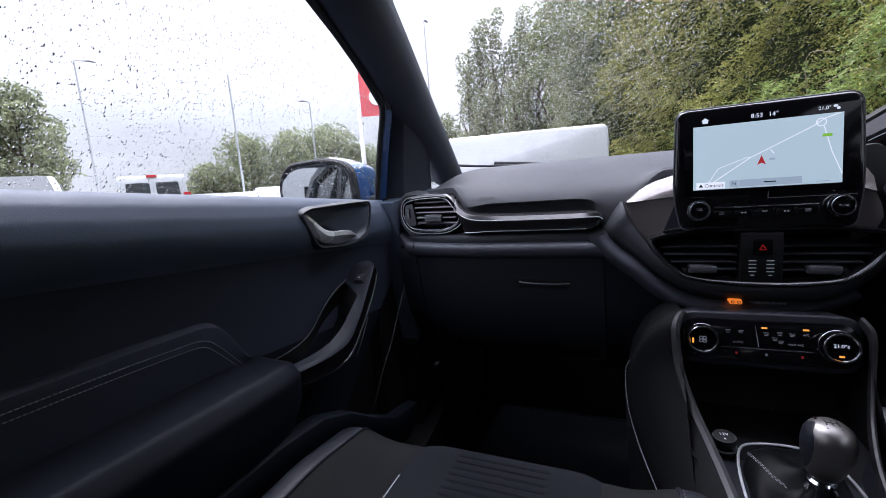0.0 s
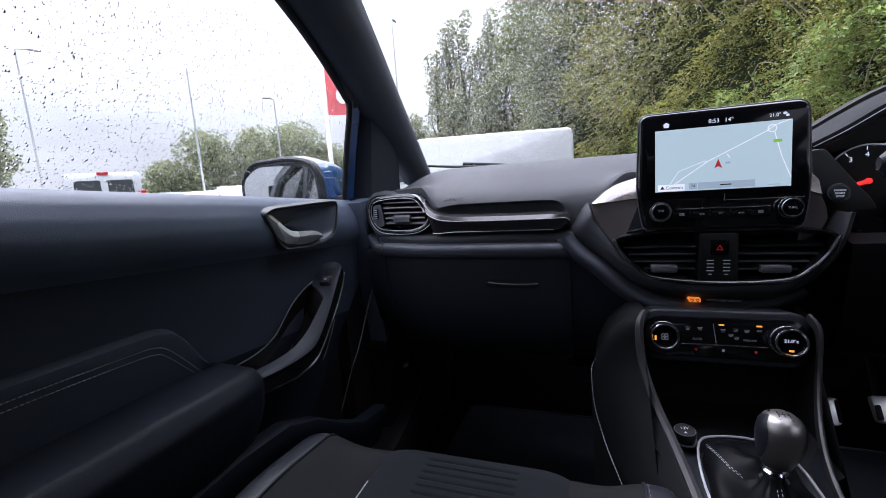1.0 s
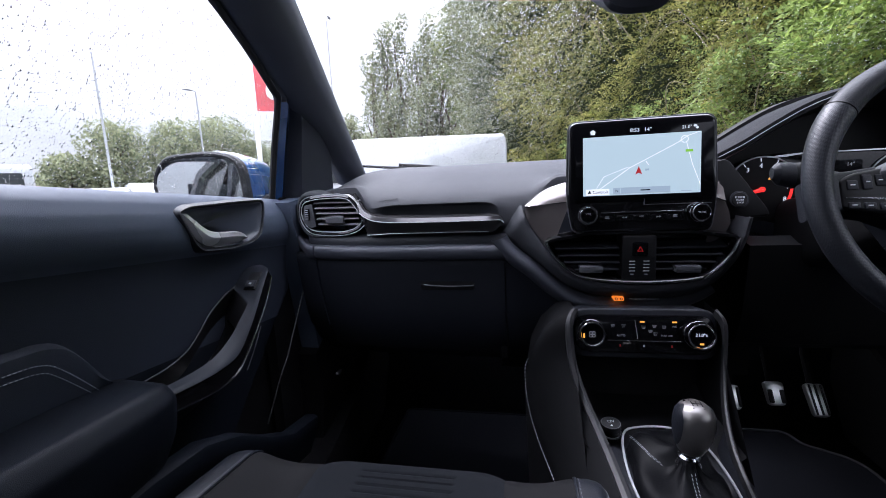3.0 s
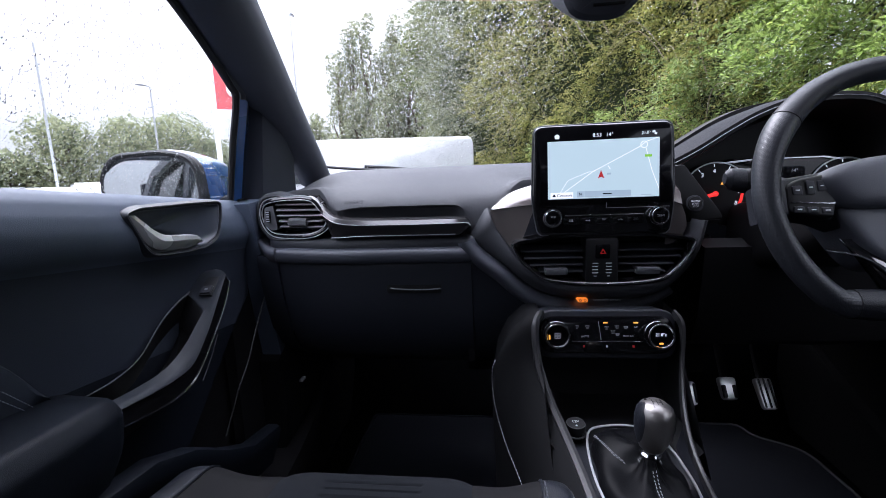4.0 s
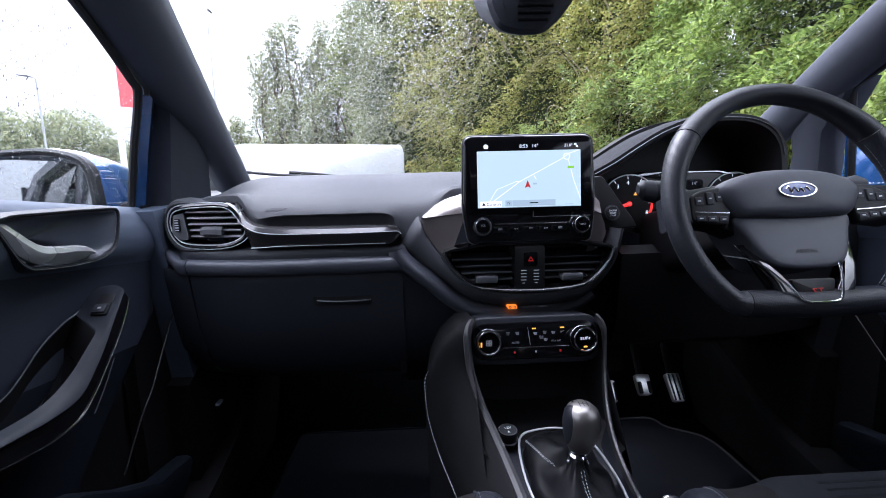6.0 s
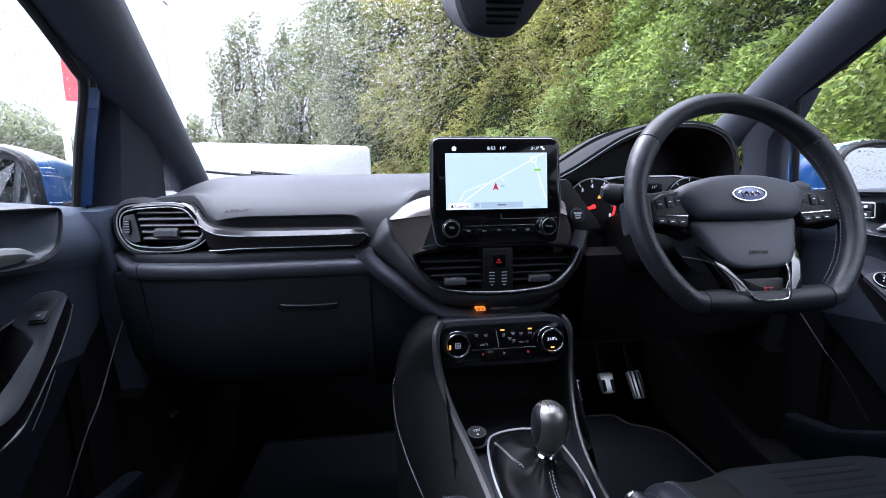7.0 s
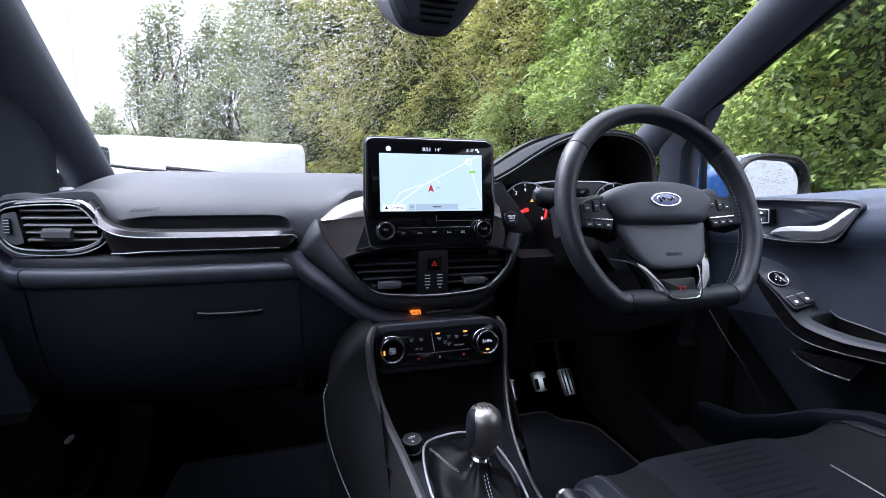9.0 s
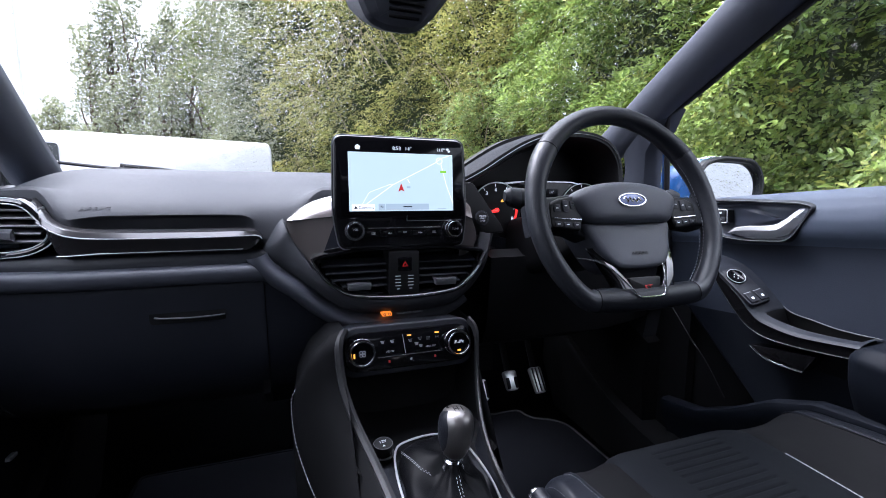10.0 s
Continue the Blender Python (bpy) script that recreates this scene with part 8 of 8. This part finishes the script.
def road_wheel(th, m, x, y, r=0.33):
    s = 1 if y > 0 else -1
    wm = m @ pose(x, y, r, 90, 0, 0)
    tyre = part("wheel", lathe(B(), [(r * 0.62, -0.10), (r * 0.93, -0.10), (r, -0.06), (r, 0.06), (r * 0.93, 0.10), (r * 0.62, 0.10)], wm, 24), RUBBER, th, "black tyre")
    part("rim", lathe(B(), [(0.02, -0.09), (r * 0.6, -0.095), (r * 0.62, 0.0), (r * 0.6, 0.095), (0.02, 0.09)], wm, 18), SILVER, tyre)


def van(x, y, heading, label, tail=True, length=4.9, height=1.97, material=WHITE):
    """A panel van; heading in degrees, its nose along local x."""
    th = thing("van", (x, y, 0), label, "van", "parked vans")
    m = pose(x, y, 0, 0, 0, heading)
    L, H = length, height
    box_body(th, "body", m, [(-L / 2, 0.35), (L / 2, 0.35), (L / 2, 0.85), (L / 2 - 0.9, 1.15), (L / 2 - 1.6, H - 0.05), (L / 2 - 2.1, H), (-L / 2 + 0.05, H), (-L / 2, H - 0.15)], 0.97, material, "painted body", 0.10, 0.12)
    for s in (-1, 1):
        bm = B()
        slab(bm, rounded([(L / 2 - 1.15, 1.12), (L / 2 - 2.0, 1.12), (L / 2 - 2.0, H - 0.22), (L / 2 - 1.60, H - 0.22)], 0.06, 3), "y", s * 0.90, s * 0.955, 0, 2, m)
        part("side_window", bm, CARGLASS, th, "dark side window", smooth=False)
        if tail:
            bm = B()
            slab(bm, rounded(rect(-L / 2 - 0.01, 0.95, -L / 2 + 0.06, 1.45), 0.01, 2), "y", s * 0.78, s * 0.975, 0, 2, m)
            part("tail_lamp", bm, TAILRED, th, "red tail lamp", smooth=False)
        bm = B()
        slab(bm, rounded([(s * 0.08, 1.15), (s * 0.72, 1.15), (s * 0.68, H - 0.22), (s * 0.08, H - 0.22)], 0.05, 3), "x", -L / 2 + 0.03, -L / 2 - 0.012, 0, 2, m)
        part("rear_window", bm, CARGLASS, th, "dark rear window", smooth=False)
        bm = B()
        slab(bm, rounded(rect(-L / 2 + 0.10, 0.50, L / 2 - 0.2, 0.62), 0.03, 2), "y", s * 0.95, s * 0.985, 0.01, 2, m)
        part("rubbing_strip", bm, DARK, th, "black rubbing strip")
        bm = B()
        slab(bm, rounded(rect(L / 2 - 1.35, 1.10, L / 2 - 1.15, 1.35), 0.04, 3), "y", s * 1.0, s * 1.16, 0.02, 2, m)
        part("wing_mirror", bm, DARK, th, "black wing mirror")
        for wx in (L / 2 - 0.95, -L / 2 + 1.0):
            road_wheel(th, m, wx, s * 0.85)
    bm = B()
    slab(bm, rounded(rect(-0.14, H - 0.06, 0.14, H + 0.01), 0.01, 2), "x", -L / 2 + 0.05, -L / 2 - 0.02, 0, 2, m)
    part("brake_lamp", bm, TAILRED, th, "red high brake lamp", smooth=False)
    bm = B()
    loft(bm, [[(L / 2 - 0.93, y_, 1.165) for y_ in (-0.80, 0.80)], [(L / 2 - 1.58, y_, H - 0.06) for y_ in (-0.72, 0.72)]], closed=False, caps=False, m=m @ pose(0.03, 0, 0.02))
    part("windscreen", bm, CARGLASS, th, "dark windscreen", smooth=False)
    return th


def car(x, y, heading, label, material, length=4.2, height=1.48, pickup=False):
    th = thing("pickup" if pickup else "car", (x, y, 0), label, "pickup" if pickup else "car", "parked cars")
    m = pose(x, y, 0, 0, 0, heading)
    L, H = length, height
    box_body(th, "body", m, [(-L / 2, 0.28), (L / 2, 0.28), (L / 2, 0.70), (L / 2 - 0.3, 0.82), (L / 2 - 1.1, 0.95), (-L / 2 + 0.1, 0.98), (-L / 2, 0.80)], 0.88, material, "painted body", 0.02, 0.10)
    if pickup:
        prof = [(-0.2, 0.93), (L / 2 - 1.2, 0.93), (L / 2 - 1.9, H), (0.1, H), (-0.1, H - 0.06)]
    else:
        prof = [(-L / 2 + 0.25, 0.93), (L / 2 - 1.05, 0.93), (L / 2 - 1.85, H), (-L / 2 + 1.0, H), (-L / 2 + 0.55, H - 0.12)]
    box_body(th, "cabin", m, prof, 0.80, material, "painted roof and pillars", 0.14, 0.10)
    side = shrink([Vector(p) for p in prof], 0.075)
    for s in (-1, 1):
        bm = B()
        slab(bm, rounded(side, 0.05, 3), "y", s * 0.5, s * 0.775, 0, 2, m)
        part("side_window", bm, CARGLASS, th, "dark side windows", smooth=False)
        for wx in (L / 2 - 0.8, -L / 2 + 0.75):
            road_wheel(th, m, wx, s * 0.78, 0.31)
        bm = B()
        slab(bm, rounded(rect(-L / 2 - 0.01, 0.72, -L / 2 + 0.05, 0.90), 0.02, 2), "y", s * 0.55, s * 0.86, 0, 2, m)
        part("tail_lamp", bm, TAILRED, th, "red tail lamp", smooth=False)
    bm = B()
    xr = -0.2 if pickup else -L / 2 + 0.35
    loft(bm, [[(xr - 0.03, y_, 0.98) for y_ in (-0.68, 0.68)], [(xr + (0.1 if pickup else 0.28), y_, H - 0.14) for y_ in (-0.60, 0.60)]], closed=False, caps=False, m=m)
    part("rear_window", bm, CARGLASS, th, "dark rear window", smooth=False)
    if pickup:
        for s in (-1, 1):
            bm = B()
            tube(bm, curve([(-0.25, s * 0.72, 0.95), (-0.35, s * 0.66, H - 0.02), (-0.35, s * 0.3, H + 0.03)], 4), 0.03, 8, m=m)
            part("roll_bar", bm, DARK, th, "black roll bar")
    return th


# outer body of the blue car, below and behind its windows
body = thing("hatchback", (0, 0, 0), "blue hatchback that the camera sits in", "car")
bm = B()
rows = []
for i in range(13):
    y = 0.44 - 2.16 * i / 12
    q = 0.012 + 0.05 * math.sin(math.pi * min(1, i / 6) / 2)
    rows.append([(x, y, 1.465 + q - 0.10 * (abs(x) / 0.58) ** 4) for x in np.linspace(-0.615, 0.615, 15)])
loft(bm, rows, closed=False, caps=False)
part("roof", bm, BLUE, body, "blue roof skin")
for s in (-1, 1):
    bm = B()
    loft(bm, [[(s * 0.80, y, 0.34), (s * 0.815, y, 0.70), (s * 0.80, y, 1.02)] for y in (-1.70, -1.2, -0.44)], closed=False, caps=False)
    loft(bm, [[(s * 0.80, -1.70, 0.34), (s * 0.815, -1.70, 0.70), (s * 0.80, -1.70, 1.02)], [(s * 0.60, -1.80, 0.34), (s * 0.60, -1.80, 0.70), (s * 0.60, -1.78, 0.98)], [(0, -1.82, 0.34), (0, -1.82, 0.70), (0, -1.80, 0.98)]], closed=False, caps=False)
    part("rear_panel", bm, BLUE, body, "blue rear quarter panel")
    bm = B()
    loft(bm, [[(s * 0.80, y, 0.34), (s * 0.80, y, 0.66), (s * x, y, z)] for y, x, z in ((0.82, 0.785, 0.955), (1.4, 0.75, 0.975), (1.8, 0.745, 0.92), (2.2, 0.70, 0.72))], closed=False, caps=False)
    loft(bm, [[(s * 0.80, 2.2, 0.34), (s * 0.80, 2.2, 0.66), (s * 0.70, 2.2, 0.72)], [(s * 0.45, 2.36, 0.34), (s * 0.45, 2.36, 0.62), (s * 0.45, 2.26, 0.72)], [(0, 2.40, 0.34), (0, 2.40, 0.62), (0, 2.28, 0.72)]], closed=False, caps=False)
    part("front_wing", bm, BLUE, body, "blue front wing and bumper")
    for y in (1.62, -0.98):
        road_wheel(body, pose(0, 0, 0, 0, 0, 90), y, s * 0.75, 0.31)

lamp_post(-33.85, 17.5, 11.0, (0.30, 0.55), "tall grey street lamp over the car park")
lamp_post(-23.35, 20.4, 9.0, None, "slim grey pole without an arm")
lamp_post(-22.5, 26.8, 8.0, (-0.12, -0.30), "grey street lamp with a dark head")
lamp_post(-13.4, 29.0, 12.6, (0.0, 0.12), "tall grey pole at the edge of the car park")
lamp_post(-31.5, 12.8, 5.8, (0.5, 0.3), "small grey lamp post by the trees")

flag = thing("banner_pole", (-9.6, 14.05, 0), "white pole with a red banner", "banner")
bm = B()
lathe(bm, [(0.085, 0), (0.085, 3.0), (0.065, 3.05), (0.06, 8.5)], pose(-9.6, 14.05, 0), 12)
part("pole", bm, SIGNWHITE, flag)
bm = B()
rows = []
for i in range(9):
    t = i / 8
    rows.append([(-9.52 + 0.75 * t, 14.08 + 0.45 * t + 0.04 * math.sin(6 * t), z) for z in (3.86, 4.6, 5.6, 7.0)])
loft(bm, rows, closed=False, caps=False)
part("banner", bm, SIGNRED, flag, "red cloth banner")
bm = B()
slab(bm, oval(0, 0, 0.24, 0.30, 20), "y", 0.0, -0.01, 0, 2, pose(-9.0, 14.33, 4.55, 0, 0, 31))
part("banner_mark", bm, SIGNWHITE, flag, "white printed shape")

van(-3.35, 9.75, 193.0, "white panel van parked across the view in front", tail=False, length=5.3, height=2.03)
van(-15.75, 9.75, 148.0, "white panel van parked tail towards the blue car", height=2.02)
van(-13.6, 4.9, -15.0, "white panel van parked among the cars", height=1.98)
car(-19.0, 14.2, 150.0, "dark grey hatchback among the parked cars", DARKCAR, height=1.50)
car(-17.9, 17.2, 137.0, "white parked car with a dark rear window", WHITE, height=1.66)
car(-17.6, 15.0, 140.0, "silver hatchback among the parked cars", SILVER, height=1.46)
car(-24.0, 21.5, 130.0, "silver hatchback among the parked cars", SILVER, height=1.5)
